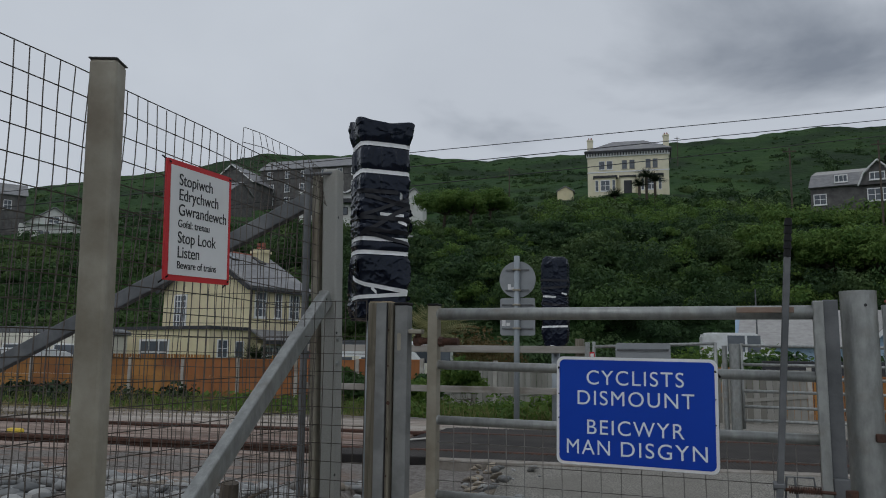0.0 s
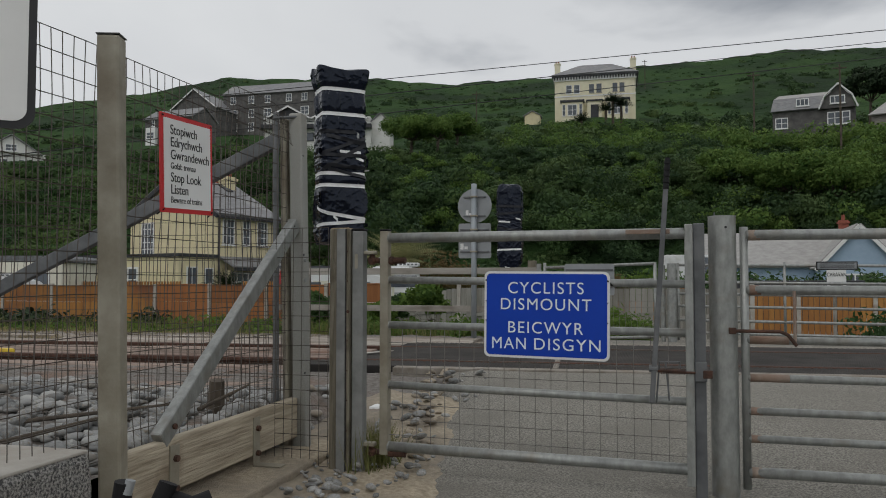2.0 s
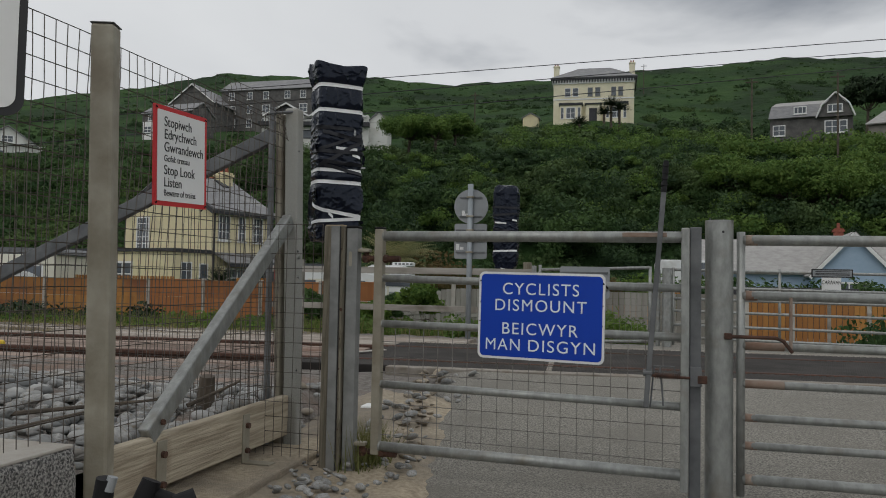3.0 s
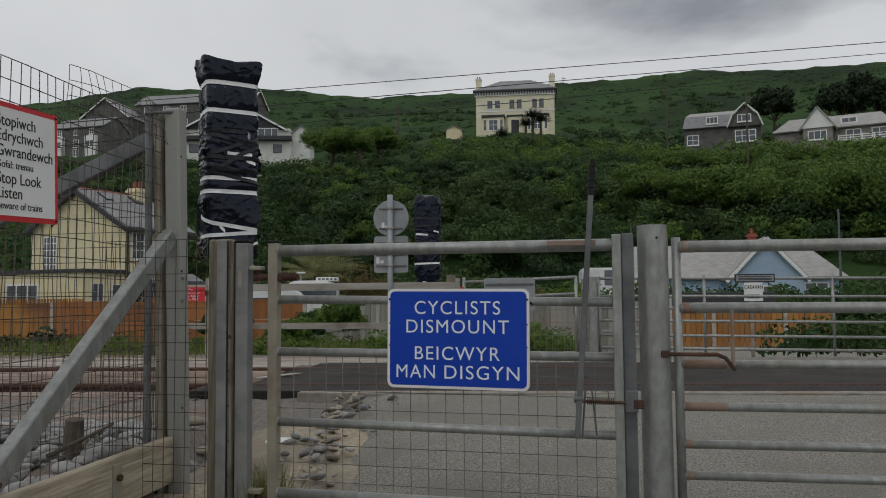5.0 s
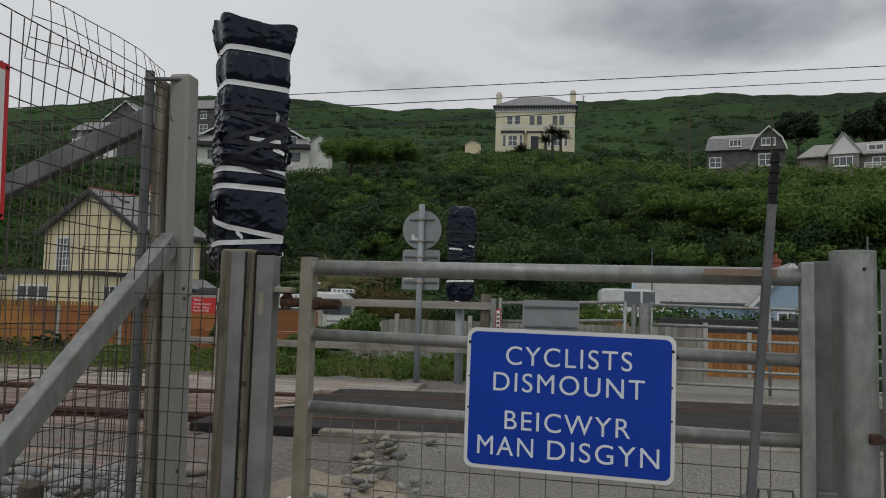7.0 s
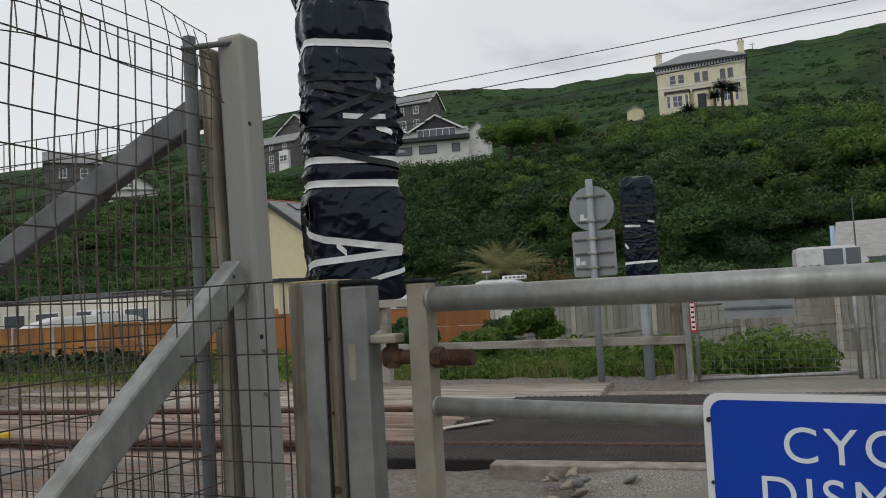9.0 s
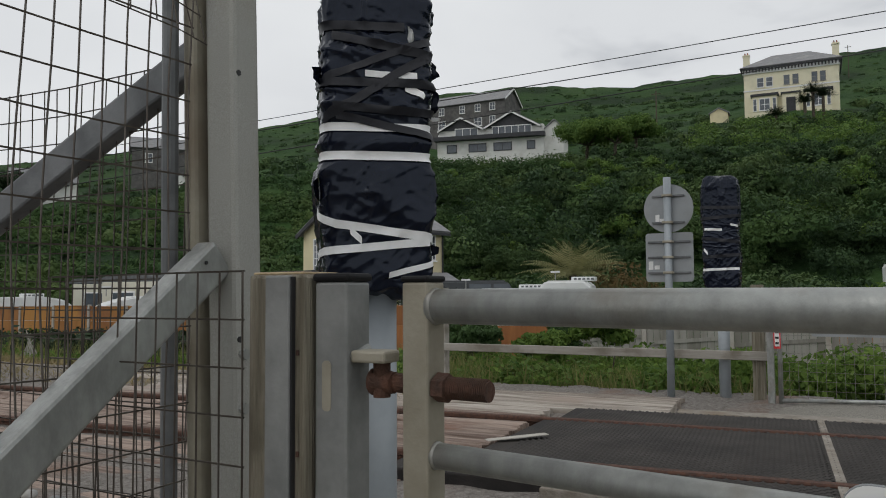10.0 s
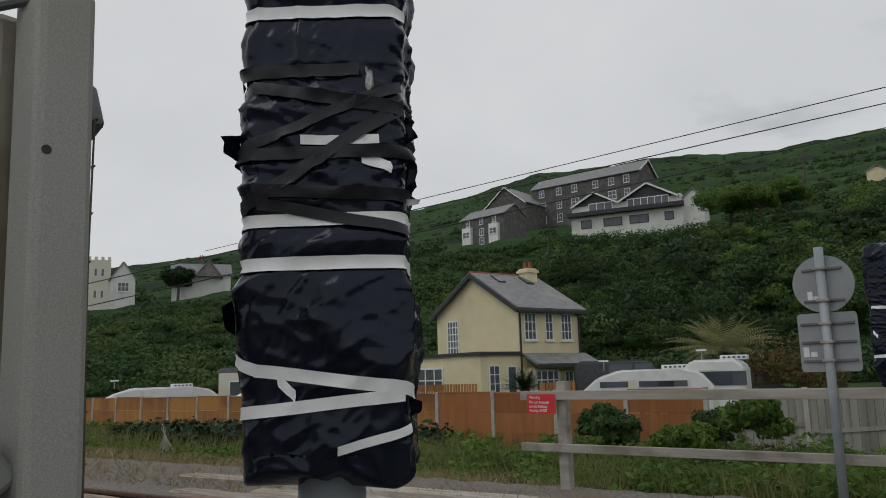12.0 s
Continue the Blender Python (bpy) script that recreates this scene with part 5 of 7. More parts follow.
# ---- garden fences ----
of = thing("garden_fence", (-18, 19.6, -0.5), "long orange-stained board fence with concrete posts", "fence")
x = -6.6
k = 0
while x > -46:
    x1 = x - 1.83
    top = 0.86 - 0.004 * (-x - 6.6) + (0.03 if k % 3 == 0 else 0.0)
    part("concrete_post", a_box((x - 0.05, 19.56, -0.75), (x + 0.05, 19.66, top + 0.06), None, 0.008), CONCRETE, of)
    dark = 0 <= k < 4
    n = 3
    for j in range(n):
        z0, z1 = -0.62 + (top + 0.62) * j / n, -0.62 + (top + 0.62) * (j + 1) / n
        part("board", a_box((x1 + 0.05, 19.60, z0 + 0.008), (x - 0.05, 19.625, z1), None, 0.003), ORANGE_DARK if dark else ORANGE, of)
    part("capping", a_box((x1 + 0.05, 19.585, top), (x - 0.05, 19.64, top + 0.03)), ORANGE_DARK if dark else ORANGE, of)
    x, k = x1, k + 1
gf = thing("bleached_fence", (-4.6, 19.4, -0.5), "leaning bleached grey board fence with concrete posts", "fence")
x = -6.45
for k in range(5):
    x1 = x + 1.83
    drop = 0.30 if k == 0 else 0.0
    part("concrete_post", a_box((x1 - 0.05, 19.56, -0.75), (x1 + 0.05, 19.66, 0.92), None, 0.008), CONCRETE, gf)
    for j in range(12):
        xa = x + 0.06 + j * 0.143
        h = 0.45 + (0.35 * j / 12 if k == 0 else 0.33) + 0.02 * random.random()
        part("board", a_box((xa, 19.60, -0.62), (xa + 0.135, 19.62, h), None, 0.003), GREY_BOARD, gf)
    part("rail", a_beam((x + 0.05, 19.59, 0.05), (x1 - 0.05, 19.59, 0.2), 0.03, 0.08), GREY_BOARD, gf)
    x = x1
pf_ = thing("picket_fence", (-17, 27.6, -0.5), "low orange picket fence before the cream house", "fence")
for x in np.concatenate([np.arange(-24, -18.3, 0.13), np.arange(-15.6, -14.2, 0.13)]):
    part("picket", a_box((x, 27.6 + 0.2 * (x + 17) * 0.3, -0.6), (x + 0.09, 27.63 + 0.06 * (x + 17), 0.98), None), ORANGE, pf_)
bf = thing("lane_fence", (4, 22, -0.6), "orange close-boarded fence beside the lane", "fence")
for x in np.arange(2.3, 7.2, 0.14):
    part("board", a_box((x, 22.0, -0.75), (x + 0.125, 22.025, 0.6), None, 0.003), ORANGE, bf)
for x in (2.26, 4.1, 5.95):
    part("concrete_post", a_box((x, 21.93, -0.75), (x + 0.1, 22.0, 0.68), None, 0.006), CONCRETE, bf)
part("capping", a_box((2.3, 21.98, 0.6), (7.2, 22.05, 0.64)), ORANGE_DARK, bf)
bf2 = thing("yard_fence", (-1.0, 30, -0.5), "short orange board fence by the yard", "fence")
for x in np.arange(-1.0, 1.6, 0.14):
    part("board", a_box((x, 30.0, -0.75), (x + 0.125, 30.03, 0.75), None, 0.003), ORANGE, bf2)


# ---- houses ----
class House:
    """A house in its own coordinates: x along the front, y to the back, z up from its base."""

    def __init__(self, name, corner, yaw, label, category="house", group=""):
        self.m = Matrix.Translation(corner) @ Matrix.Rotation(radians(yaw), 4, "Z")
        self.ob = thing(name, corner, label, category, group)

    def block(self, w, d, h, material, x=0, y=0, z=-3.0, name="wall", label=""):
        return part(name, a_box((x, y, z), (x + w, y + d, h), self.m), material, self.ob, label)

    def prism(self, pts, y0, y1, material, name="wall", label=""):
        """A polygon in xz drawn out from y0 to y1."""
        bm = bmesh.new()
        a = [bm.verts.new(self.m @ Vector((px, y0, pz))) for px, pz in pts]
        b = [bm.verts.new(self.m @ Vector((px, y1, pz))) for px, pz in pts]
        bm.faces.new(a), bm.faces.new(b[::-1])
        for k in range(len(pts)):
            bm.faces.new((a[k - 1], a[k], b[k], b[k - 1]))
        return part(name, bm, material, self.ob, label)

    def cross_prism(self, pts, x0, x1, material, name="wall", label=""):
        """A polygon in yz drawn out from x0 to x1."""
        bm = bmesh.new()
        a = [bm.verts.new(self.m @ Vector((x0, py, pz))) for py, pz in pts]
        b = [bm.verts.new(self.m @ Vector((x1, py, pz))) for py, pz in pts]
        bm.faces.new(a), bm.faces.new(b[::-1])
        for k in range(len(pts)):
            bm.faces.new((a[k - 1], a[k], b[k], b[k - 1]))
        return part(name, bm, material, self.ob, label)

    def slope(self, a, b, c, d, material, t=0.14, name="roof", label=""):
        """A roof plane with thickness through four corners."""
        bm = bmesh.new()
        p = [Vector(q) for q in (a, b, c, d)]
        n = (p[1] - p[0]).cross(p[3] - p[0]).normalized()
        n = n if n.z > 0 else -n
        lo = [bm.verts.new(self.m @ q) for q in p]
        hi = [bm.verts.new(self.m @ (q + n * t)) for q in p]
        bm.faces.new(lo[::-1]), bm.faces.new(hi)
        for k in range(4):
            bm.faces.new((lo[k - 1], lo[k], hi[k], hi[k - 1]))
        return part(name, bm, material, self.ob, label)

    def gable_roof_x(self, x0, x1, y0, y1, eave, ridge, material, over=0.3):
        """Ridge along x."""
        ym, k = (y0 + y1) / 2, (ridge - eave) / ((y1 - y0) / 2)
        self.slope((x0 - over, y0 - over, eave - k * over), (x1 + over, y0 - over, eave - k * over), (x1 + over, ym, ridge), (x0 - over, ym, ridge), material)
        self.slope((x1 + over, y1 + over, eave - k * over), (x0 - over, y1 + over, eave - k * over), (x0 - over, ym, ridge), (x1 + over, ym, ridge), material)

    def gable_roof_y(self, x0, x1, y0, y1, eave, ridge, material, over=0.3):
        """Ridge along y."""
        xm, k = (x0 + x1) / 2, (ridge - eave) / ((x1 - x0) / 2)
        self.slope((x0 - over, y1 + over, eave - k * over), (x0 - over, y0 - over, eave - k * over), (xm, y0 - over, ridge), (xm, y1 + over, ridge), material)
        self.slope((x1 + over, y0 - over, eave - k * over), (x1 + over, y1 + over, eave - k * over), (xm, y1 + over, ridge), (xm, y0 - over, ridge), material)

    def verge(self, x0, x1, y, eave, ridge, material, over=0.3):
        xm = (x0 + x1) / 2
        k = (ridge - eave) / ((x1 - x0) / 2)
        for xa in (x0 - over, x1 + over):
            bm = a_beam((xa, y - over - 0.03, eave - k * over - 0.05), (xm, y - over - 0.03, ridge - 0.05), 0.06, 0.22)
            bm.transform(self.m)
            part("bargeboard", bm, material, self.ob)

    def window(self, x, z, w, h, cols=2, rows=2, y=0.0, frame=WINDOW_WHITE, side="front", depth=0.0, sill=True):
        """A framed window, its bars and pane, set on the front or on the right or left end."""
        m = self.m
        if side == "right":
            m = m @ Matrix.Translation((depth, 0, 0)) @ Matrix.Rotation(radians(90), 4, "Z")
        elif side == "left":
            m = m @ Matrix.Translation((0, depth, 0)) @ Matrix.Rotation(radians(-90), 4, "Z")
        t = max(0.05, min(0.11, w * 0.07))
        bm = bmesh.new()
        rings = [[bm.verts.new(m @ Vector((px, py, pz))) for px, pz in ((x + q, z + q), (x + w - q, z + q), (x + w - q, z + h - q), (x + q, z + h - q))] for q, py in ((0, y + 0.05), (0, y - 0.06), (t, y - 0.06), (t, y + 0.05))]
        for ra, rb in zip(rings, rings[1:] + rings[:1]):
            for k in range(4):
                bm.faces.new((ra[k - 1], ra[k], rb[k], rb[k - 1]))
        wd = part("window", bm, frame, self.ob)
        for k in range(1, cols):
            xc = x + w * k / cols
            part("glazing_bar", a_box((xc - t * 0.35, y - 0.05, z + t), (xc + t * 0.35, y + 0.03, z + h - t), m), frame, wd)
        for k in range(1, rows):
            zc = z + h * k / rows
            part("glazing_bar", a_box((x + t, y - 0.045, zc - t * 0.3), (x + w - t, y + 0.03, zc + t * 0.3), m), frame, wd)
        part("pane", a_box((x + t * 0.5, y - 0.03, z + t * 0.5), (x + w - t * 0.5, y - 0.015, z + h - t * 0.5), m), GLASS_DARK, wd)
        if sill:
            part("sill", a_box((x - 0.06, y - 0.12, z - 0.08), (x + w + 0.06, y, z), m), frame, wd)

    def chimney(self, x, y, z0, z1, w=0.8, material=CREAM, pots=2):
        c = part("chimney", a_box((x - w / 2, y - w / 2, z0), (x + w / 2, y + w / 2, z1), self.m), material, self.ob)
        part("crown", a_box((x - w / 2 - 0.08, y - w / 2 - 0.08, z1 - 0.25), (x + w / 2 + 0.08, y + w / 2 + 0.08, z1 - 0.1), self.m), material, c)
        for k in range(pots):
            px = x + (k - (pots - 1) / 2) * 0.4
            part("pot", a_tube(self.m @ Vector((px, y, z1)), self.m @ Vector((px, y, z1 + 0.4)), 0.13, 10, 0.1), BRICK_RED, c)


# cream house beside the line
h = House("cream_house", (-28.76, 38.23, -0.6), -15, "cream rendered house with a grey slate roof and a flat-roofed extension")
W, D = 7.0, 4.4
h.block(W, D, 5.3, CREAM)
h.prism([(0, 5.3), (W, 5.3), (W / 2, 7.3)], 0.0, D, CREAM, "gable")
h.gable_roof_y(0, W, 0, D, 5.3, 7.35, SLATE, 0.3)
h.verge(0, W, 0, 5.3, 7.35, DARK_PAINT, 0.3)
for k in range(9):
    part("ridge_tile", a_tube(h.m @ Vector((W / 2, -0.3 + k * 0.55, 7.46)), h.m @ Vector((W / 2, 0.24 + k * 0.55, 7.46)), 0.09, 8), BRICK_RED, h.ob)
h.window(1.0, 3.05, 1.05, 1.9, 4, 5)
h.chimney(3.9, 3.7, 6.6, 7.85, 0.75, CREAM, 2)
for y0, w0, n_ in ((0.35, 0.85, 3), (1.85, 0.55, 2), (3.0, 0.8, 3)):
    h.window(y0, 3.6, w0, 1.4, n_, 3, side="right", depth=W)
h.window(0.55, 0.5, 1.7, 1.6, 4, 3, side="right", depth=W, y=-0.45)
h.window(3.1, 0.9, 0.95, 1.1, 3, 2, side="right", depth=W)
part("bay", a_box((W, 0.5, -1), (W + 0.45, 2.3, 2.2), h.m), CREAM, h.ob)
h.slope((W + 1.1, 0.15, 2.3), (W + 1.1, D + 0.35, 2.3), (W, D + 0.35, 2.85), (W, 0.15, 2.85), SLATE, 0.1, "porch_roof")
part("porch_fascia", a_box((W + 1.06, 0.15, 2.16), (W + 1.12, D + 0.35, 2.32), h.m), DARK_PAINT, h.ob)
part("gutter", a_box((W + 0.26, -0.3, 5.0), (W + 0.38, D + 0.3, 5.12), h.m), DARK_PAINT, h.ob)
for bx, by in ((W + 0.06, 0.06), (W + 0.06, D - 0.06)):
    part("downpipe", a_tube(h.m @ Vector((bx, by, 0)), h.m @ Vector((bx, by, 5.1)), 0.05, 8), DARK_PAINT, h.ob)
for sy in (0.9, 3.0):
    tilt = h.m @ Matrix.Translation((3.85, sy, 7.3)) @ Matrix.Rotation(radians(30.4), 4, "Y")
    light = part("skylight", a_box((0, 0, 0), (0.85, 0.5, 0.07), tilt), DARK_PAINT, h.ob)
    part("pane", a_box((0.08, 0.07, 0.07), (0.77, 0.43, 0.078), tilt), GLASS_DARK, light)
e = h.block(8.6, 2.6, 2.85, CREAM, -1.6, -2.6, -1.0, "extension")
part("roof_edge", a_box((-1.75, -2.75, 2.85), (7.15, 0.0, 3.02), h.m), DARK_PAINT, e)
h.window(1.6, 1.0, 2.4, 1.35, 3, 2, y=-2.6)
h.window(-1.2, 1.0, 1.2, 1.35, 2, 2, y=-2.6)
h.window(-2.1, 1.0, 0.7, 1.35, 2, 3, side="right", depth=7.0, sill=False)
h.window(-0.9, 0.2, 0.6, 2.1, 1, 1, side="right", depth=7.0, sill=False)

# pale blue bungalow
h = House("blue_bungalow", (3.55, 57.8, -0.6), -4.5, "pale blue boarded bungalow with pale grey tiled roofs", "bungalow")
h.block(15.2, 7.0, 2.7, PALE_BLUE)
h.cross_prism([(0, 2.7), (7, 2.7), (3.5, 5.0)], 0.0, 0.3, PALE_BLUE, "gable")
h.slope((0.1, -0.4, 2.55), (15.7, -0.4, 2.55), (13.6, 3.5, 5.1), (0.4, 3.5, 5.1), TILE_PALE)
h.slope((15.7, 7.4, 2.55), (0.1, 7.4, 2.55), (0.4, 3.5, 5.1), (13.6, 3.5, 5.1), TILE_PALE)
h.slope((15.7, -0.4, 2.55), (15.7, 7.4, 2.55), (13.6, 3.5, 5.12), (13.59, 3.49, 5.12), TILE_PALE)
h.block(4.6, 3.0, 2.7, PALE_BLUE, 7.9, -2.6, -1.0, "wing")
h.prism([(7.9, 2.7), (12.5, 2.7), (10.2, 5.2)], -2.6, 1.0, PALE_BLUE, "gable")
h.gable_roof_y(7.9, 12.5, -2.6, 3.5, 2.7, 5.25, TILE_PALE, 0.3)
h.verge(7.9, 12.5, -2.6, 2.7, 5.25, WINDOW_WHITE, 0.3)
h.window(9.3, 0.8, 1.9, 1.3, 3, 2, y=-2.6)
h.window(2.2, 0.8, 2.0, 1.3, 3, 2)
h.window(13.0, 1.3, 1.6, 1.0, 2, 2)
h.chimney(10.2, 3.5, 4.8, 6.0, 0.6, BRICK_RED, 1)

# large cream villa on the terrace
h = House("cream_villa", (-14.55, 130.8, 28.7), 2.0, "large cream stuccoed villa with a hipped slate roof and bay windows", "villa")
h.block(13.4, 9.0, 7.4, CREAM_PALE)
part("cornice", a_box((-0.45, -0.45, 7.15), (13.85, 9.4, 7.4), h.m), DARK_PAINT, h.ob)
part("frieze", a_box((-0.2, -0.2, 6.5), (13.6, 9.2, 7.15), h.m), WINDOW_WHITE, h.ob)
for k in range(30):
    part("bracket", a_box((-0.1 + k * 0.465, -0.4, 6.7), (0.1 + k * 0.465, -0.2, 7.15), h.m), DARK_PAINT, h.ob)
h.slope((-0.5, -0.5, 7.4), (13.9, -0.5, 7.4), (9.4, 4.5, 10.2), (4.0, 4.5, 10.2), SLATE)
h.slope((13.9, 9.5, 7.4), (-0.5, 9.5, 7.4), (4.0, 4.5, 10.2), (9.4, 4.5, 10.2), SLATE)
h.slope((-0.5, 9.5, 7.4), (-0.5, -0.5, 7.4), (4.0, 4.49, 10.2), (4.0, 4.51, 10.2), SLATE)
h.slope((13.9, -0.5, 7.4), (13.9, 9.5, 7.4), (9.4, 4.51, 10.2), (9.4, 4.49, 10.2), SLATE)
h.chimney(0.3, 2.5, 7.0, 10.3, 0.95, CREAM_PALE, 2)
h.chimney(13.1, 2.5, 7.0, 10.5, 0.95, CREAM_PALE, 2)
part("string_course", a_box((-0.08, -0.08, 3.75), (13.48, 0.0, 3.95), h.m), WINDOW_WHITE, h.ob)
for x0, w0, fr in ((1.9, 1.0, WINDOW_WHITE), (3.2, 1.0, WINDOW_WHITE), (5.75, 0.85, GREY_BOARD), (7.0, 0.85, GREY_BOARD), (9.65, 0.8, GREY_BOARD), (10.8, 0.8, GREY_BOARD)):
    h.window(x0, 4.3, w0, 1.5, 1, 2, frame=fr)
for x0 in (1.2, 8.7):
    h.block(3.6, 1.2, 2.6, CREAM_PALE, x0, -1.2, -2.0, "bay")
    part("bay_roof", a_box((x0 - 0.2, -1.45, 2.6), (x0 + 3.8, 0, 2.95), h.m), DARK_PAINT, h.ob)
    h.window(x0 + 1.0, 0.3, 1.6, 1.9, 2, 2, y=-1.2)
    h.window(x0 + 0.15, 0.3, 0.5, 1.9, 1, 2, y=-1.2)
    h.window(x0 + 2.95, 0.3, 0.5, 1.9, 1, 2, y=-1.2)
h.block(2.4, 0.8, 2.7, CREAM_PALE, 5.5, -0.8, -2.0, "porch")
part("porch_roof", a_box((5.3, -1.0, 2.7), (8.1, 0, 2.95), h.m), DARK_PAINT, h.ob)
part("door", a_box((6.05, -0.86, -0.5), (7.35, -0.8, 2.1), h.m), DARK_PAINT, h.ob, "dark panelled front door")

# small outbuilding by the villa
h = House("outbuilding", (-19.2, 127, 27.6), 5, "small pale outbuilding with a low pitched roof", "outbuilding")
h.block(2.6, 2.5, 1.2, CREAM)
h.prism([(0, 1.2), (2.6, 1.2), (1.3, 1.9)], 0, 2.5, CREAM, "gable")
h.gable_roof_y(0, 2.6, 0, 2.5, 1.2, 1.95, SLATE, 0.2)

# stone terrace of three storeys
h = House("stone_terrace", (-78.4, 131.4, 28.9), 0.6, "long three-storey dark stone terrace with white windows", "terrace")
h.block(22.4, 8.0, 8.1, STONE_WALL)
h.cross_prism([(0, 8.1), (8, 8.1), (4, 10.6)], 0.0, 22.4, STONE_WALL, "gable")
h.gable_roof_x(0, 22.4, 0, 8, 8.1, 10.65, SLATE, 0.3)
for xa in (22.75,):
    for (ya, za), (yb, zb) in (((-0.3, 7.95), (4, 10.75)), ((8.3, 7.95), (4, 10.75))):
        bm = a_beam((xa, ya, za), (xa, yb, zb), 0.08, 0.28)
        bm.transform(h.m)
        part("bargeboard", bm, WINDOW_WHITE, h.ob)
for k, x0 in enumerate((1.6, 5.4, 8.8, 13.2, 16.4, 19.4)):
    h.window(x0, 6.2, 1.15, 1.45, 2, 2)
    h.window(x0 - 0.2 * (k % 2 == 0), 3.5, 1.15 + 0.5 * (k % 2 == 0), 1.6, 2, 2)
    h.window(x0 - 0.2 * (k % 2 == 0), 0.9, 1.15 + 0.5 * (k % 2 == 0), 1.6, 2, 2)
for k in range(5):
    part("roof_light", a_box((3 + k * 3.6, 1.2, 9.0), (4.4 + k * 3.6, 1.9, 9.06), h.m @ Matrix.Translation((0, 1.5, 9.0)) @ Matrix.Rotation(radians(32), 4, "X") @ Matrix.Translation((0, -1.5, -8.9))), DARK_PAINT, h.ob)

# gabled stone house behind, and the smaller stone house
h = House("stone_gable_house", (-84.5, 124, 26.5), 0, "dark stone house with a pale-edged gable")
h.block(9, 9, 6.6, STONE_WALL)
h.prism([(0, 6.6), (9, 6.6), (4.5, 10.0)], 0, 9, STONE_WALL, "gable")
h.gable_roof_y(0, 9, 0, 9, 6.6, 10.05, SLATE, 0.3)
h.verge(0, 9, 0, 6.6, 10.05, WINDOW_WHITE, 0.3)
h = House("stone_cottage", (-78.3, 107.4, 23.8), -5.5, "two-storey dark stone cottage with white bay windows", "cottage")
h.block(9.4, 6, 3.5, STONE_WALL)
h.cross_prism([(0, 3.5), (6, 3.5), (3, 5.3)], 0, 9.4, STONE_WALL, "gable")
h.gable_roof_x(0, 9.4, 0, 6, 3.5, 5.35, SLATE, 0.25)
for x0 in (1.2, 4.2, 7.0):
    h.window(x0, 2.3, 0.8, 0.95, 2, 2)
for x0 in (0.7, 6.6):
    h.block(1.9, 0.6, 2.0, WINDOW_WHITE, x0, -0.6, -1.5, "bay")
    h.window(x0 + 0.15, 0.2, 1.6, 1.1, 2, 2, y=-0.6)
h.window(4.1, 0.4, 1.0, 1.2, 2, 2)
h.window(4.1, -1.1, 1.0, 1.2, 2, 2)

# white split-level house with two dark gables
h = House("split_level_house", (-52.3, 98.6, 20.0), 12.0, "white modern split-level house with two dark gables and a balcony", "house")
h.block(15.3, 6.5, 2.7, WHITE_WALL)
part("balcony", a_box((-0.3, -1.0, 2.7), (15.5, 0.2, 3.25), h.m), DARK_PAINT, h.ob, "dark balcony band")
h.block(15.0, 6.3, 4.5, WHITE_WALL, 0.2, 0.2, 2.7, "upper_wall")
for x0, w0, top in ((0.4, 6.2, 5.9), (7.0, 7.6, 6.3)):
    h.prism([(x0, 4.3), (x0 + w0, 4.3), (x0 + w0 / 2, top)], 0.0, 6.4, DARK_PAINT, "gable", "dark boarded gable")
    h.gable_roof_y(x0, x0 + w0, -0.1, 6.4, 4.3, top + 0.1, SLATE, 0.3)
    h.verge(x0, x0 + w0, -0.1, 4.3, top + 0.1, WINDOW_WHITE, 0.3)
h.window(2.6, 3.3, 3.4, 1.2, 3, 1, sill=False)
h.window(8.0, 3.3, 5.6, 1.2, 6, 1, sill=False)
for x0, w0 in ((1.4, 1.5), (4.6, 2.6), (8.2, 2.6), (12.9, 1.2)):
    h.window(x0, 1.0, w0, 1.2, 2 if w0 > 2 else 1, 1, frame=DARK_PAINT, sill=False)
h.block(2.6, 5, 3.6, WHITE_WALL, 15.3, 1.0, -1.0, "side_wing")
h.prism([(15.0, 3.6), (18.2, 3.6), (16.6, 5.0)], 0.9, 6, WHITE_WALL, "side_gable")
h.gable_roof_y(15.0, 18.2, 0.9, 6, 3.6, 5.05, SLATE, 0.25)

# houses on the far left
h = House("white_tower_house", (-117.0, 62.0, 12.6), 62, "white house with a crenellated tower and a gable", "house")
h.block(3.4, 4, 8.0, CREAM_SHELL, 0, 0, -3, "tower")
for k in range(4):
    part("merlon", a_box((0.05 + k * 0.95, 0, 8.0), (0.5 + k * 0.95, 0.4, 8.5), h.m), CREAM_SHELL, h.ob)
for z in (2.0, 5.4):
    h.window(1.0, z, 0.45, 1.2, 1, 1)
    h.window(2.0, z, 0.45, 1.2, 1, 1)
h.block(3.6, 6, 5.0, WHITE_WALL, 3.4, -0.5, -3)
h.prism([(3.4, 5.0), (7.0, 5.0), (5.2, 7.6)], -0.5, 5, WHITE_WALL, "gable")
h.gable_roof_y(3.4, 7.0, -0.5, 5, 5.0, 7.65, SLATE, 0.25)
h.window(4.4, 3.0, 1.7, 1.5, 3, 2, y=-0.5)
h.block(4.0, 5, 4.5, WHITE_WALL, -4.0, 1, -3)
h.gable_roof_x(-4.0, 0, 1, 6, 4.5, 6.2, SLATE, 0.25)
h = House("far_cottage", (-109.5, 72, 16.0), 58, "low grey cottage with a pale gable among trees", "cottage")
h.block(9, 5, 2.4, WHITE_WALL)
h.cross_prism([(0, 2.4), (5, 2.4), (2.5, 4.3)], 0, 9, STONE_PALE, "gable")
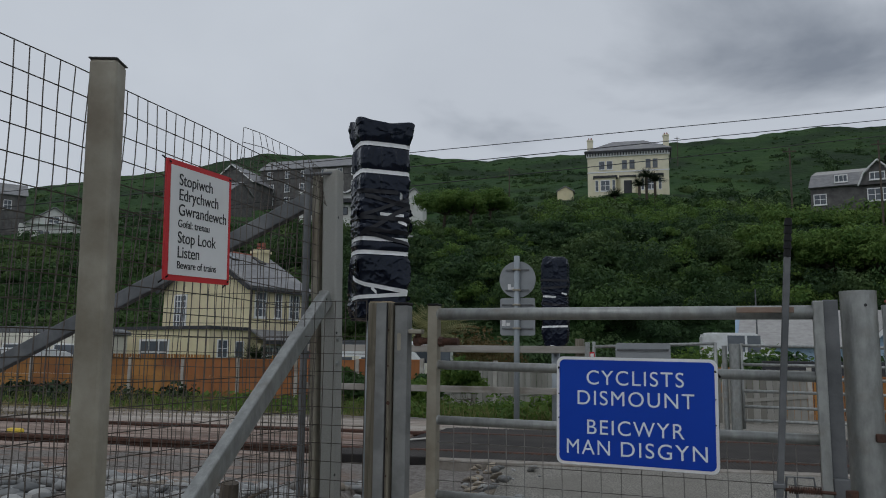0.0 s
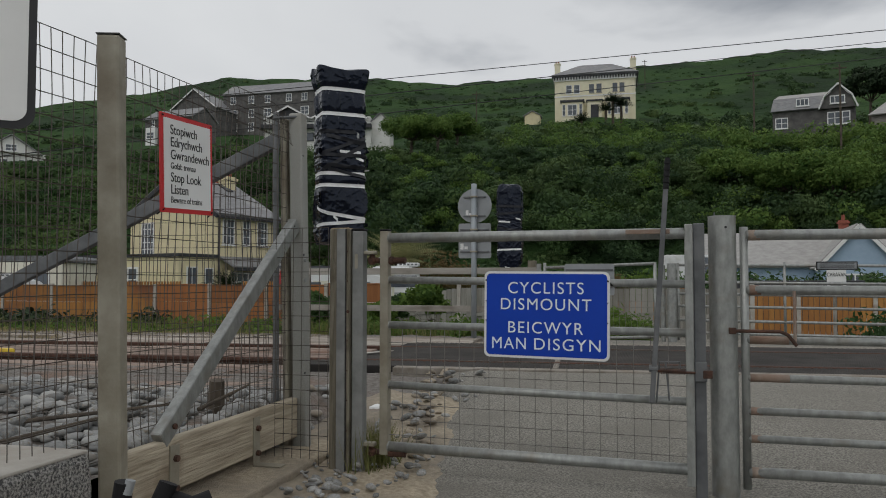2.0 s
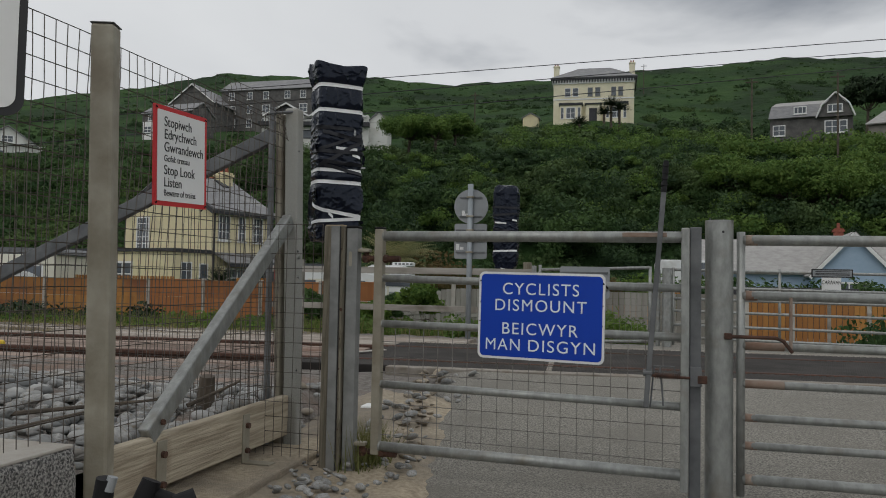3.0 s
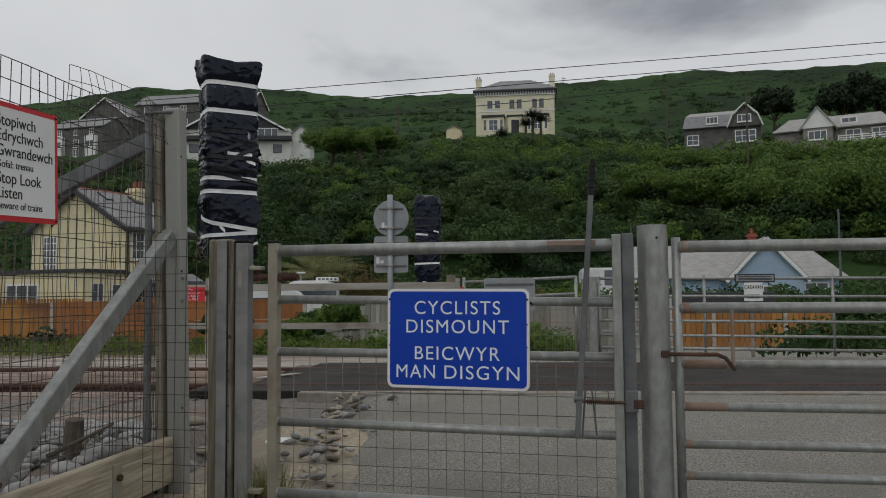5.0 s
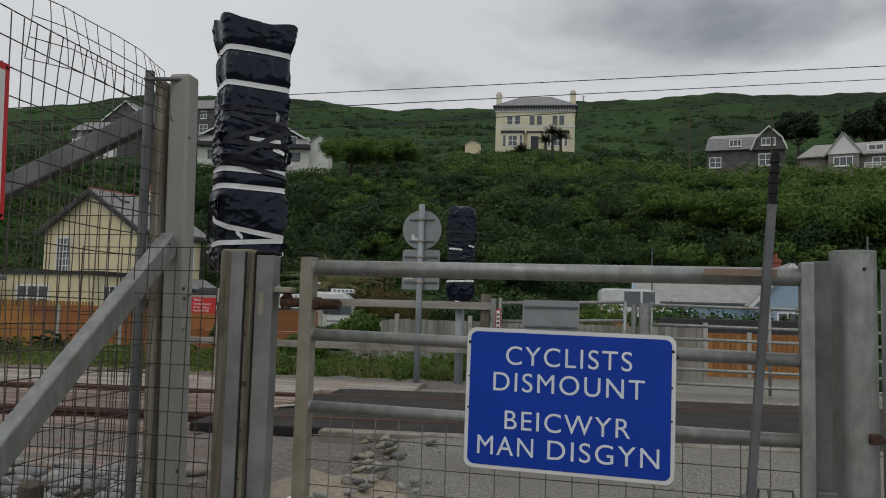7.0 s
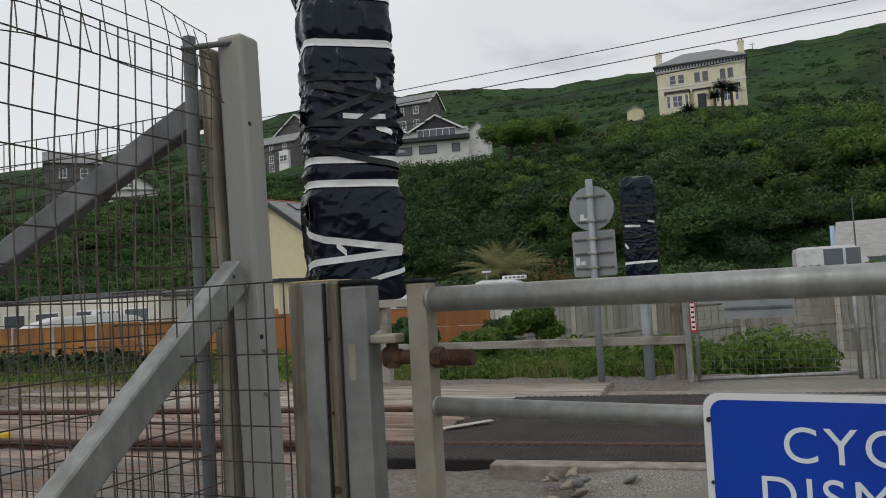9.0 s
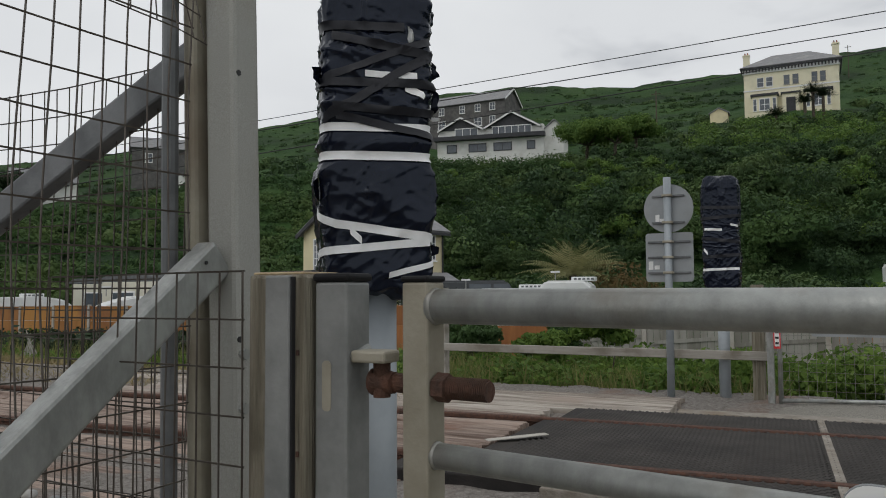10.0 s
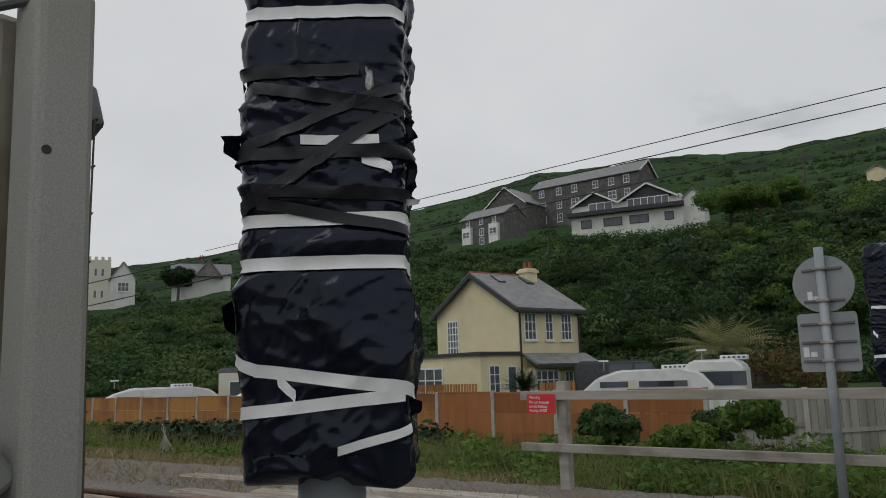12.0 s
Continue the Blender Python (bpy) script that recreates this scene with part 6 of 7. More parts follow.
h.gable_roof_x(0, 9, 0, 5, 2.4, 4.35, SLATE, 0.25)
h.prism([(3.5, 2.0), (7.5, 2.0), (5.5, 4.4)], -1.2, 2, STONE_PALE, "gable")
h.gable_roof_y(3.5, 7.5, -1.2, 2.5, 2.0, 4.45, SLATE, 0.25)
h.chimney(4.5, 3, 4, 5.6, 0.9, STONE_WALL, 2)
h.window(1.0, 0.6, 1.2, 1.1, 2, 2)
h = House("far_stone_house", (-101.0, 86.5, 20.2), 50, "grey stone house on the skyline", "house")
h.block(8, 6, 4.6, STONE_WALL)
h.cross_prism([(0, 4.6), (6, 4.6), (3, 6.6)], 0, 8, STONE_WALL, "gable")
h.gable_roof_x(0, 8, 0, 6, 4.6, 6.65, SLATE, 0.25)
h.window(2, 2.2, 1.1, 1.5, 2, 2)
h.window(5, 2.2, 1.1, 1.5, 2, 2)
h = House("white_chalet", (-88.0, 84.0, 16.2), 40, "white rendered house with a broad gable", "house")
h.block(9, 6, 2.6, WHITE_WALL)
h.prism([(1, 2.6), (8, 2.6), (4.5, 5.0)], -0.5, 6, WHITE_WALL, "gable")
h.gable_roof_y(1, 8, -0.5, 6, 2.6, 5.05, SLATE, 0.3)
h.window(2.5, 0.6, 1.6, 1.2, 2, 2, y=-0.0)
h.window(5.3, 0.6, 1.6, 1.2, 2, 2, y=-0.0)
h.window(3.7, 2.8, 1.5, 1.0, 2, 2, y=-0.5)

# villas on the right
h = House("gambrel_house", (15.2, 99.0, 18.95), -11, "grey house with a gambrel gable and slate-hung front", "house", "villas on the terrace")
h.block(8.9, 7, 2.5, STONE_WALL)
h.slope((-0.2, -0.3, 2.4), (5.6, -0.3, 2.4), (5.6, 1.1, 4.1), (0.1, 1.1, 4.1), SLATE)
h.slope((0.1, 1.1, 4.1), (8.6, 1.1, 4.1), (8.2, 3.5, 5.0), (0.6, 3.5, 5.0), TILE_PALE)
h.prism([(5.2, 2.3), (8.9, 2.3), (8.4, 3.6), (7.05, 4.95), (5.7, 3.6)], -0.5, 5, STONE_WALL, "gambrel_gable")
for (xa, za), (xb, zb) in (((5.0, 2.2), (5.6, 3.7)), ((5.6, 3.7), (7.05, 5.1)), ((7.05, 5.1), (8.5, 3.7)), ((8.5, 3.7), (9.1, 2.2))):
    bm = a_beam((xa, -0.7, za), (xb, -0.7, zb), 0.5, 0.14, (0, 0, 1) if abs(xb - xa) > 0.7 else (1, 0, 0))
    bm.transform(h.m)
    part("bargeboard", bm, WINDOW_WHITE, h.ob)
h.window(2.6, 2.9, 1.4, 0.9, 3, 1, y=-0.15)
h.window(6.2, 2.8, 1.6, 0.95, 3, 1, y=-0.5)
h.window(5.9, 0.4, 2.4, 1.5, 3, 2, y=-0.2)
h.window(0.3, 0.4, 1.4, 1.3, 2, 2)
h = House("pale_roof_house", (25.2, 96.0, 17.7), -18, "stone bungalow with a white gable, pale roof and white balcony", "house", "villas on the terrace")
h.block(12.0, 7, 2.3, STONE_PALE)
h.slope((-0.3, -0.4, 2.1), (12.3, -0.4, 2.1), (11.2, 3.5, 4.2), (1.4, 3.5, 4.2), TILE_PALE)
h.slope((12.3, 7.4, 2.1), (-0.3, 7.4, 2.1), (1.4, 3.5, 4.2), (11.2, 3.5, 4.2), TILE_PALE)
h.block(3.1, 1.2, 2.3, STONE_PALE, 3.0, -1.2, -2)
h.prism([(2.8, 2.2), (6.3, 2.2), (4.55, 4.5)], -1.3, 2, WINDOW_WHITE, "gable", "white boarded gable")
h.gable_roof_y(2.8, 6.3, -1.3, 3, 2.2, 4.55, TILE_PALE, 0.2)
h.window(3.5, 0.8, 2.0, 1.1, 3, 1, y=-1.2)
h.block(1.8, 1.5, 3.5, WINDOW_WHITE, 6.9, 0.6, 2.4, "dormer")
h.window(7.0, 2.75, 1.6, 0.7, 2, 1, y=0.6)
h.window(7.4, 0.5, 1.6, 1.4, 2, 1)
h.window(10.0, 0.5, 1.6, 1.4, 2, 1)
for z in (0.15, 0.4, 0.65, 0.9):
    part("balcony_rail", a_box((6.6, -1.6, z), (12.6, -1.52, z + 0.1), h.m), WINDOW_WHITE, h.ob)
for k in range(6):
    part("balcony_post", a_box((6.6 + k * 1.18, -1.62, -0.6), (6.72 + k * 1.18, -1.5, 1.05), h.m), WINDOW_WHITE, h.ob)
part("balcony_floor", a_box((6.6, -1.6, -0.1), (12.6, 0, 0.05), h.m), STONE_PALE, h.ob)
h = House("gabled_villa", (38.5, 92.5, 16.4), -25, "grey stone villa with white-edged gables and a veranda", "house", "villas on the terrace")
h.block(12, 7, 2.6, STONE_WALL)
h.gable_roof_x(0, 12, 0, 7, 2.6, 5.2, SLATE, 0.3)
h.prism([(1.5, 2.6), (6.0, 2.6), (3.75, 4.9)], -0.6, 3, STONE_WALL, "gable")
h.gable_roof_y(1.5, 6.0, -0.6, 3.5, 2.6, 4.95, SLATE, 0.3)
h.verge(1.5, 6.0, -0.6, 2.6, 4.95, WINDOW_WHITE, 0.3)
h.prism([(8.0, 2.6), (11.0, 2.6), (9.5, 4.2)], -0.6, 3, STONE_WALL, "gable")
h.gable_roof_y(8.0, 11.0, -0.6, 3.5, 2.6, 4.25, SLATE, 0.3)
h.verge(8.0, 11.0, -0.6, 2.6, 4.25, WINDOW_WHITE, 0.3)
h.window(9.0, 2.5, 0.9, 0.8, 2, 1, y=-0.6)
h.window(8.5, 0.6, 2.0, 1.4, 3, 1, y=-0.2)
h.window(4.6, 0.6, 1.8, 1.4, 3, 1, y=-0.2)
for z in (0.1, 0.35, 0.6):
    part("veranda_rail", a_box((0.0, -1.4, z), (5.6, -1.34, z + 0.08), h.m), WINDOW_WHITE, h.ob)


# ---- caravans and vehicles ----
def shell(m, pts, w, bevel=0.08):
    bm = bmesh.new()
    a = [bm.verts.new((px, 0, pz)) for px, pz in pts]
    b = [bm.verts.new((px, w, pz)) for px, pz in pts]
    bm.faces.new(a), bm.faces.new(b[::-1])
    for k in range(len(pts)):
        bm.faces.new((a[k - 1], a[k], b[k], b[k - 1]))
    bmesh.ops.bevel(bm, geom=bm.edges[:], offset=bevel, segments=3, affect="EDGES")
    bm.transform(m)
    return bm


def wheel_part(m, x, y, r, parent):
    w = part("wheel", a_tube(m @ Vector((x, y - 0.1, r)), m @ Vector((x, y + 0.12, r)), r, 20), BLACK_PLASTIC, parent)
    part("rim", a_tube(m @ Vector((x, y - 0.115, r)), m @ Vector((x, y - 0.1, r)), r * 0.6, 16), GALV, w)


def caravan(place, yaw, length, height, label, material=CARAVAN_WHITE, tall=False):
    m = Matrix.Translation(place) @ Matrix.Rotation(radians(yaw), 4, "Z")
    ob = thing("caravan", place, label, "caravan", "parked caravans")
    if tall:
        pts = [(0, 0.45), (length, 0.45), (length, height - 0.25), (length - 0.3, height), (0.4, height), (0, height - 0.4)]
    else:
        pts = [(0.15, 0.45), (length - 0.1, 0.45), (length, 1.3), (length - 0.45, height - 0.12), (length - 1.2, height), (1.4, height), (0.6, height - 0.25), (0.0, 1.2)]
    part("body", shell(m, pts, 2.2), material, ob)
    for x0, w0 in ((0.7, 1.0), (length * 0.45, 1.2), (length - 1.9, 1.0)):
        part("window", a_box((x0, -0.03, 1.35), (x0 + w0, -0.005, 1.35 + min(0.65, height - 1.75)), m, 0.004), GLASS_DARK, ob)
    part("door", a_box((length * 0.3, -0.02, 0.6), (length * 0.3 + 0.6, -0.006, height - 0.35), m), CREAM_SHELL, ob)
    part("stripe", a_box((0.2, -0.012, 1.05), (length - 0.2, -0.004, 1.13), m), SIGN_GREY, ob)
    part("roof_vent", a_box((length * 0.6, 0.7, height - 0.02), (length * 0.6 + 0.9, 1.4, height + 0.14), m, 0.03), CARAVAN_WHITE, ob)
    for k in range(5):
        part("vent_slot", a_box((length * 0.6 + 0.1 + k * 0.16, 0.69, height + 0.03), (length * 0.6 + 0.2 + k * 0.16, 0.70, height + 0.10), m), GALV_DARK, ob)
    part("aerial", a_tube(m @ Vector((0.6, 1.2, height)), m @ Vector((0.6, 1.2, height + 0.35)), 0.02, 6), GALV, ob)
    part("aerial_dish", a_tube(m @ Vector((0.6, 1.2, height + 0.32)), m @ Vector((0.6, 1.2, height + 0.38)), 0.18, 12), CARAVAN_WHITE, ob)
    wheel_part(m, length * 0.5, 0.1, 0.32, ob)
    wheel_part(m, length * 0.62, 0.1, 0.32, ob)
    return ob


caravan((-14.2, 28.2, -0.6), 14, 4.6, 1.95, "white touring caravan with grey windows behind the garden fence")
caravan((-10.9, 29.2, -0.6), 12, 2.1, 2.22, "tall white motorhome with a ribbed roof vent", tall=True)
caravan((-24.8, 17.5 + 3.6, -0.6), 60, 4.6, 1.75, "white touring caravan with rounded ends behind the fence")
caravan((-33.0, 20.3, -0.6), 64, 5.0, 1.75, "older white touring caravan beside the fence")
for place, yaw, n in (((-28.3, 24.2, -0.6), 14, 6.0), ((-34.0, 27.0, -0.6), 50, 9.0)):
    m = Matrix.Translation(place) @ Matrix.Rotation(radians(yaw), 4, "Z")
    ob = thing("static_caravan", place, "long cream static caravan with a dark shallow roof", "static caravan", "static caravans")
    part("body", a_box((0, 0, 0.3), (n, 3.0, 2.35), m, 0.03), CREAM_SHELL, ob)
    part("roof", shell(m, [(-0.15, 2.35), (n + 0.15, 2.35), (n + 0.1, 2.5), (n - 0.2, 2.62), (0.2, 2.62), (-0.1, 2.5)], 3.1, 0.03), GALV_DARK, ob)
    for x0 in (0.5, 2.3, 4.4, 7.0)[:3 if n < 7 else 4]:
        wn_ = part("window", a_box((x0, -0.04, 1.15), (x0 + 1.1, -0.008, 1.95), m, 0.01), WINDOW_WHITE, ob)
        part("pane", a_box((x0 + 0.06, -0.05, 1.21), (x0 + 1.04, -0.042, 1.89), m), GLASS_DARK, wn_)
    for z in (0.6, 0.8, 1.0):
        part("cladding_line", a_box((0.02, -0.008, z), (n - 0.02, -0.002, z + 0.012), m), SIGN_GREY, ob)
    part("skirt", a_box((0.1, 0.1, -0.1), (n - 0.1, 2.9, 0.3), m), DARK_PAINT, ob)


def motor(place, yaw, n, height, label, name, material):
    m = Matrix.Translation(place) @ Matrix.Rotation(radians(yaw), 4, "Z")
    ob = thing(name, place, label, name, "parked vehicles")
    pts = [(0, 0.35), (n, 0.35), (n + 0.02, 0.95), (n - 0.7, 1.12), (n - 1.5, height), (0.15, height), (0, height - 0.15)]
    part("body", shell(m, pts, 1.9, 0.1), material, ob)
    part("side_window", a_box((n - 2.1, -0.02, 1.15), (n - 1.3, -0.004, height - 0.18), m, 0.004), GLASS_DARK, ob)
    part("side_window", a_box((n - 3.3, -0.02, 1.2), (n - 2.25, -0.004, height - 0.18), m, 0.004), GLASS_DARK, ob)
    part("tail_light", a_box((-0.02, 0.05, 0.9), (0.0, 0.2, 1.4), m, 0.003), RED, ob)
    wheel_part(m, 0.9, 0.05, 0.33, ob)
    wheel_part(m, n - 0.9, 0.05, 0.33, ob)


motor((-18.6, 35.8, -0.6), 22, 4.9, 2.4, "dark grey panel van parked beside the cream house", "van", VAN_GREY)
motor((-14.0, 38.0, -0.6), 20, 4.4, 1.9, "dark estate car parked beyond the caravan", "car", VAN_GREY)
motor((1.3, 53.0, float(ground_z(1.3, 53.0))), 6, 4.8, 2.4, "white minibus with dark windows parked beside the bungalow", "van", CARAVAN_WHITE)

# ---- poles and wires ----
for (wy, wa, wz, wb) in ((22.2, 0.065, 7.50, 0.045), (21.85, 0.607, 7.018, 0.203), (21.85, 0.607, 6.52, 0.203)):
    bm = bmesh.new()
    pts = [(x, wy + wa * x, wz + wb * x) for x in np.linspace(-26, 30, 12)]
    add_path(bm, pts, 0.011, 6)
    solo("overhead_wire", bm, BLACK, "thin black overhead wire against the sky", "wire", "overhead wires")


def pole(x, y, h, r=0.12, arms=True):
    z = float(ground_z(x, y))
    ob = thing("utility_pole", (x, y, z), "weathered timber utility pole on the hillside", "utility pole", "utility poles")
    part("shaft", a_tube((x, y, z - 0.5), (x, y, z + h), r, 8, r * 0.75), BARK if arms else GALV_DARK, ob)
    if arms:
        part("crossarm", a_box((x - 0.7, y - 0.05, z + h - 0.5), (x + 0.7, y + 0.05, z + h - 0.38)), BARK, ob)


pole(12.6, 95, 9)
pole(20.2, 88, 10)
pole(30.5, 70, 9)
pole(18.0, 54, 6, 0.09, False)
pole(5.0, 58, 5.5, 0.06, False)
pole(-25.5, 118, 7)
pole(0.5, 210, 8)


# ---- plants ----
def on_ground(az, d):
    x, y = HUB.x - d * np.sin(np.radians(az)), HUB.y + d * np.cos(np.radians(az))
    return x, y, ground_z(x, y)


CLEAR = [(-1.5, 8.5, 117, 145), (-15, -7, 95, 112), (-22.5, -13.5, 94.5, 110), (-32, -21.5, 94, 108), (18, 31, 96, 118), (22, 33, 126, 150), (31, 38.5, 103, 142), (54, 66, 104, 140), (41, 55, 110, 136), (-22, -2.8, 40, 66), (24, 44, 30, 50)]


def open_ground(az, d):
    keep = np.ones(len(az), bool)
    for a0, a1, d0, d1 in CLEAR:
        keep &= ~((az > a0) & (az < a1) & (d > d0) & (d < d1))
    return keep


def wood(name, n, az0, az1, d0, d1, r0, r1, per, size, material, label, squash=0.85, lift=0.35):
    az, d = RNG.uniform(az0, az1, n), RNG.uniform(d0, d1, n)
    k = open_ground(az, d)
    az, d = az[k], d[k]
    x, y, z = on_ground(az, d)
    r = r0 + (r1 - r0) * RNG.random(len(az)) ** 1.8
    v, f = leaves(np.stack([x, y, z + lift * r], 1), r, per, size, squash, jitter=0.32)
    return tagged(raw(name, v, f, material), label, "bushes", kind="stuff")


wood("hillside_bramble", 2700, 24, 70, 60, 97, 0.5, 1.1, 95, 0.19, LEAF_HILL, "low green brambles and bracken on the open bank", 0.55)
wood("foot_scrub", 140, 1.0, 26, 49, 63, 0.7, 1.7, 260, 0.16, LEAF_WOOD, "scrub at the foot of the bank behind the gardens", 0.8)
wood("hillside_scrub", 1700, -40, 26, 61, 94, 0.5, 1.1, 110, 0.17, LEAF_WOOD, "dense dark green scrub covering the steep bank")


def crowns(name, n, az0, az1, d0, d1, r0, r1, clumps, per, size, material, label, squash=0.9):
    """Tree crowns, each a dome of smaller leafy clumps with dark gaps between them."""
    az, d = RNG.uniform(az0, az1, n), RNG.uniform(d0, d1, n)
    k = open_ground(az, d)
    x, y, z = on_ground(az[k], d[k])
    r = r0 + (r1 - r0) * RNG.random(len(x)) ** 1.4
    way = RNG.normal(size=(len(x), clumps, 3))
    way[:, :, 2] = np.abs(way[:, :, 2]) * 0.9 + 0.12
    way /= np.linalg.norm(way, axis=2)[:, :, None]
    reach = r[:, None, None] * (0.5 + 0.28 * RNG.random((len(x), clumps, 1)))
    c = np.stack([x, y, z + 0.55 * r], 1)[:, None] + way * reach * np.array([1, 1, squash])
    rr = np.repeat(r, clumps) * (0.26 + 0.16 * RNG.random(len(x) * clumps))
    v, f = leaves(c.reshape(-1, 3), rr, per, size, 0.8, 0.3, -0.2, 0.3)
    return tagged(raw(name, v, f, material), label, "trees", kind="stuff")


crowns("hillside_thicket", 120, -40, 30, 63, 78, 1.8, 4.0, 10, 90, 0.17, LEAF_WOOD, "rounded dark crowns of hawthorn on the bank")
crowns("hillside_sycamore", 90, -40, 30, 64, 78, 1.6, 3.6, 10, 90, 0.17, LEAF_HILL, "rounded mid-green crowns of sycamore on the bank")
crowns("hillside_willow", 70, -40, 30, 66, 81, 1.4, 2.8, 9, 90, 0.16, LEAF_TREE, "yellow-green crowns of young trees on the bank")
crowns("upper_thicket", 150, -40, 28, 77, 88, 0.9, 1.9, 8, 75, 0.16, LEAF_WOOD, "small dark thorn crowns near the top of the bank")
crowns("upper_saplings", 85, -40, 28, 77, 90, 0.8, 1.6, 7, 75, 0.15, LEAF_TREE, "pale green saplings near the top of the bank")
wood("upper_bank_shrubs", 330, -8, 26, 80, 92, 0.4, 1.0, 170, 0.18, LEAF_HILL, "light green shrubs along the top of the bank", 0.75)
wood("terrace_hedge", 150, -33, -6.5, 90, 94, 1.0, 1.9, 260, 0.2, LEAF_TREE, "garden shrubs along the edge of the terrace", 0.8, 0.75)
wood("terrace_shrubs", 900, -38, 68, 102, 150, 0.5, 1.6, 110, 0.30, LEAF_WOOD, "garden shrubs and scrub round the villas")
wood("upper_bracken", 2600, -38, 66, 146, 258, 0.3, 0.9, 26, 0.26, LEAF_WOOD, "bracken scattered on the upper hillside", 0.2, 0.0)
wood("upper_gorse", 260, -38, 66, 140, 250, 0.6, 1.8, 70, 0.32, LEAF_WOOD, "darker gorse clumps on the upper hillside", 0.45, 0.05)
line_az, line_d = [], []
for a0, a1, d0, d1 in ((-30, -8, 172, 190), (-26, -4, 214, 206), (-6, 12, 168, 186), (2, 24, 210, 200), (10, 30, 160, 152), (16, 17.5, 150, 215), (-11, -9.5, 150, 205), (26, 44, 180, 190), (40, 60, 160, 168)):
    u = RNG.random(46)
    line_az.append(a0 + (a1 - a0) * u + RNG.normal(size=46) * 0.12)
    line_d.append(d0 + (d1 - d0) * u + RNG.normal(size=46) * 0.8)
hx, hy, hz = on_ground(np.concatenate(line_az), np.concatenate(line_d))
v, f = leaves(np.stack([hx, hy, hz + 0.2], 1), 0.5 + 0.6 * RNG.random(len(hx)), 60, 0.3, 0.8, jitter=0.32)
tagged(raw("field_hedges", v, f, LEAF_WOOD), "dark thorn hedges between the upper fields", "hedge", kind="stuff")
wood("garden_hedge", 170, -7, 10, 95, 120, 0.7, 1.6, 190, 0.16, LEAF_TREE, "clipped light green garden shrubs below the villa", 0.75, 0.45)
wood("garden_shrubs", 110, -7, 10, 95, 120, 0.7, 1.5, 170, 0.16, LEAF_WOOD, "rounded dark green garden shrubs below the villa", 0.8, 0.45)
hx, hy, hz = on_ground(RNG.uniform(18.5, 31.5, 90), RNG.uniform(92, 97, 90))
v, f = leaves(np.stack([hx, hy, hz + 0.5], 1), 0.8 + 0.8 * RNG.random(90), 170, 0.18, 0.85, jitter=0.32)
tagged(raw("slope_hedge", v, f, LEAF_HILL), "rough shrubs on the slope below the white house", "hedge", kind="stuff")
n = 150
bx, by = RNG.uniform(1.5, 27, n), RNG.uniform(36, 43, n)
v, f = leaves(np.stack([bx, by, -0.3 + 1.2 * RNG.random(n)], 1), 0.5 + 0.45 * RNG.random(n), 170, 0.15, 0.85, jitter=0.32)
tagged(raw("bungalow_hedge", v, f, LEAF_HILL), "overgrown hedge before the pale blue bungalow", "hedge", kind="stuff")
n = 110
bx, by = RNG.uniform(20, 40, n), RNG.uniform(44, 58, n)
v, f = leaves(np.stack([bx, by, 0.2 + 1.6 * RNG.random(n)], 1), 0.8 + 0.8 * RNG.random(n), 200, 0.2, 0.85, jitter=0.32)
tagged(raw("garden_thicket", v, f, LEAF_WOOD), "thicket of garden trees beside the bungalow", "bushes", kind="stuff")


def tree(x, y, height, spread, material, label, name="tree", seed=0, per=260, size=0.34, trunk=0.25):
    """A tapered trunk with limbs and a ragged crown of many leaf clumps."""
    z = float(ground_z(x, y))
    r = np.random.default_rng(seed)
    ob = thing(name, (x, y, z), label, name)
    bm = bmesh.new()
    fork = Vector((x + 0.2, y, z + height * 0.42))
    add_tube(bm, (x, y, z - 0.6), fork, trunk, 9, trunk * 0.7)
    tips = []
    for k in range(9):
        a = k * 2.4 + r.random()
        q = Vector((x + math.cos(a) * spread * (0.35 + 0.5 * r.random()), y + math.sin(a) * spread * (0.35 + 0.5 * r.random()), z + height * (0.55 + 0.38 * r.random())))
        mid = fork.lerp(q, 0.5) + Vector((0, 0, -0.2))
        add_tube(bm, fork, mid, trunk * 0.4, 6, trunk * 0.28)
        add_tube(bm, mid, q, trunk * 0.28, 6, trunk * 0.1)
        tips.append(q)
    part("trunk", bm, BARK, ob)
    cs = np.array([q[:] for q in tips] + [(x + r.normal() * spread * 0.4, y + r.normal() * spread * 0.4, z + height * (0.6 + 0.35 * r.random())) for _ in range(12)])
    v, f = leaves(cs, spread * (0.26 + 0.2 * r.random(len(cs))), per, size, 0.75, 0.6, -0.6)
    hang(raw("crown", v, f, material), ob)
    return ob


for k, (az, d, h_, s_) in enumerate(((-13, 72, 6.5, 3.8), (-18, 72, 6.0, 4.0), (-22, 71, 6.5, 4.2), (-10, 74, 5.5, 3.4), (-26, 70, 6.5, 4.2), (-6.5, 77, 5.0, 3.2), (-20, 80, 4.0, 3.2), (-15, 78, 4.2, 3.2), (-24, 82, 4.0, 3.2), (17.5, 96, 4.5, 3.4), (15.5, 92, 4.5, 3.2), (14, 98, 4.0, 3.0))):
    x, y, z = on_ground(np.array([az]), np.array([d]))
    tree(float(x[0]), float(y[0]), h_, s_, LEAF_TREE, "broad leafy tree with a yellow-green crown on the bank", seed=k, per=650, size=0.17)
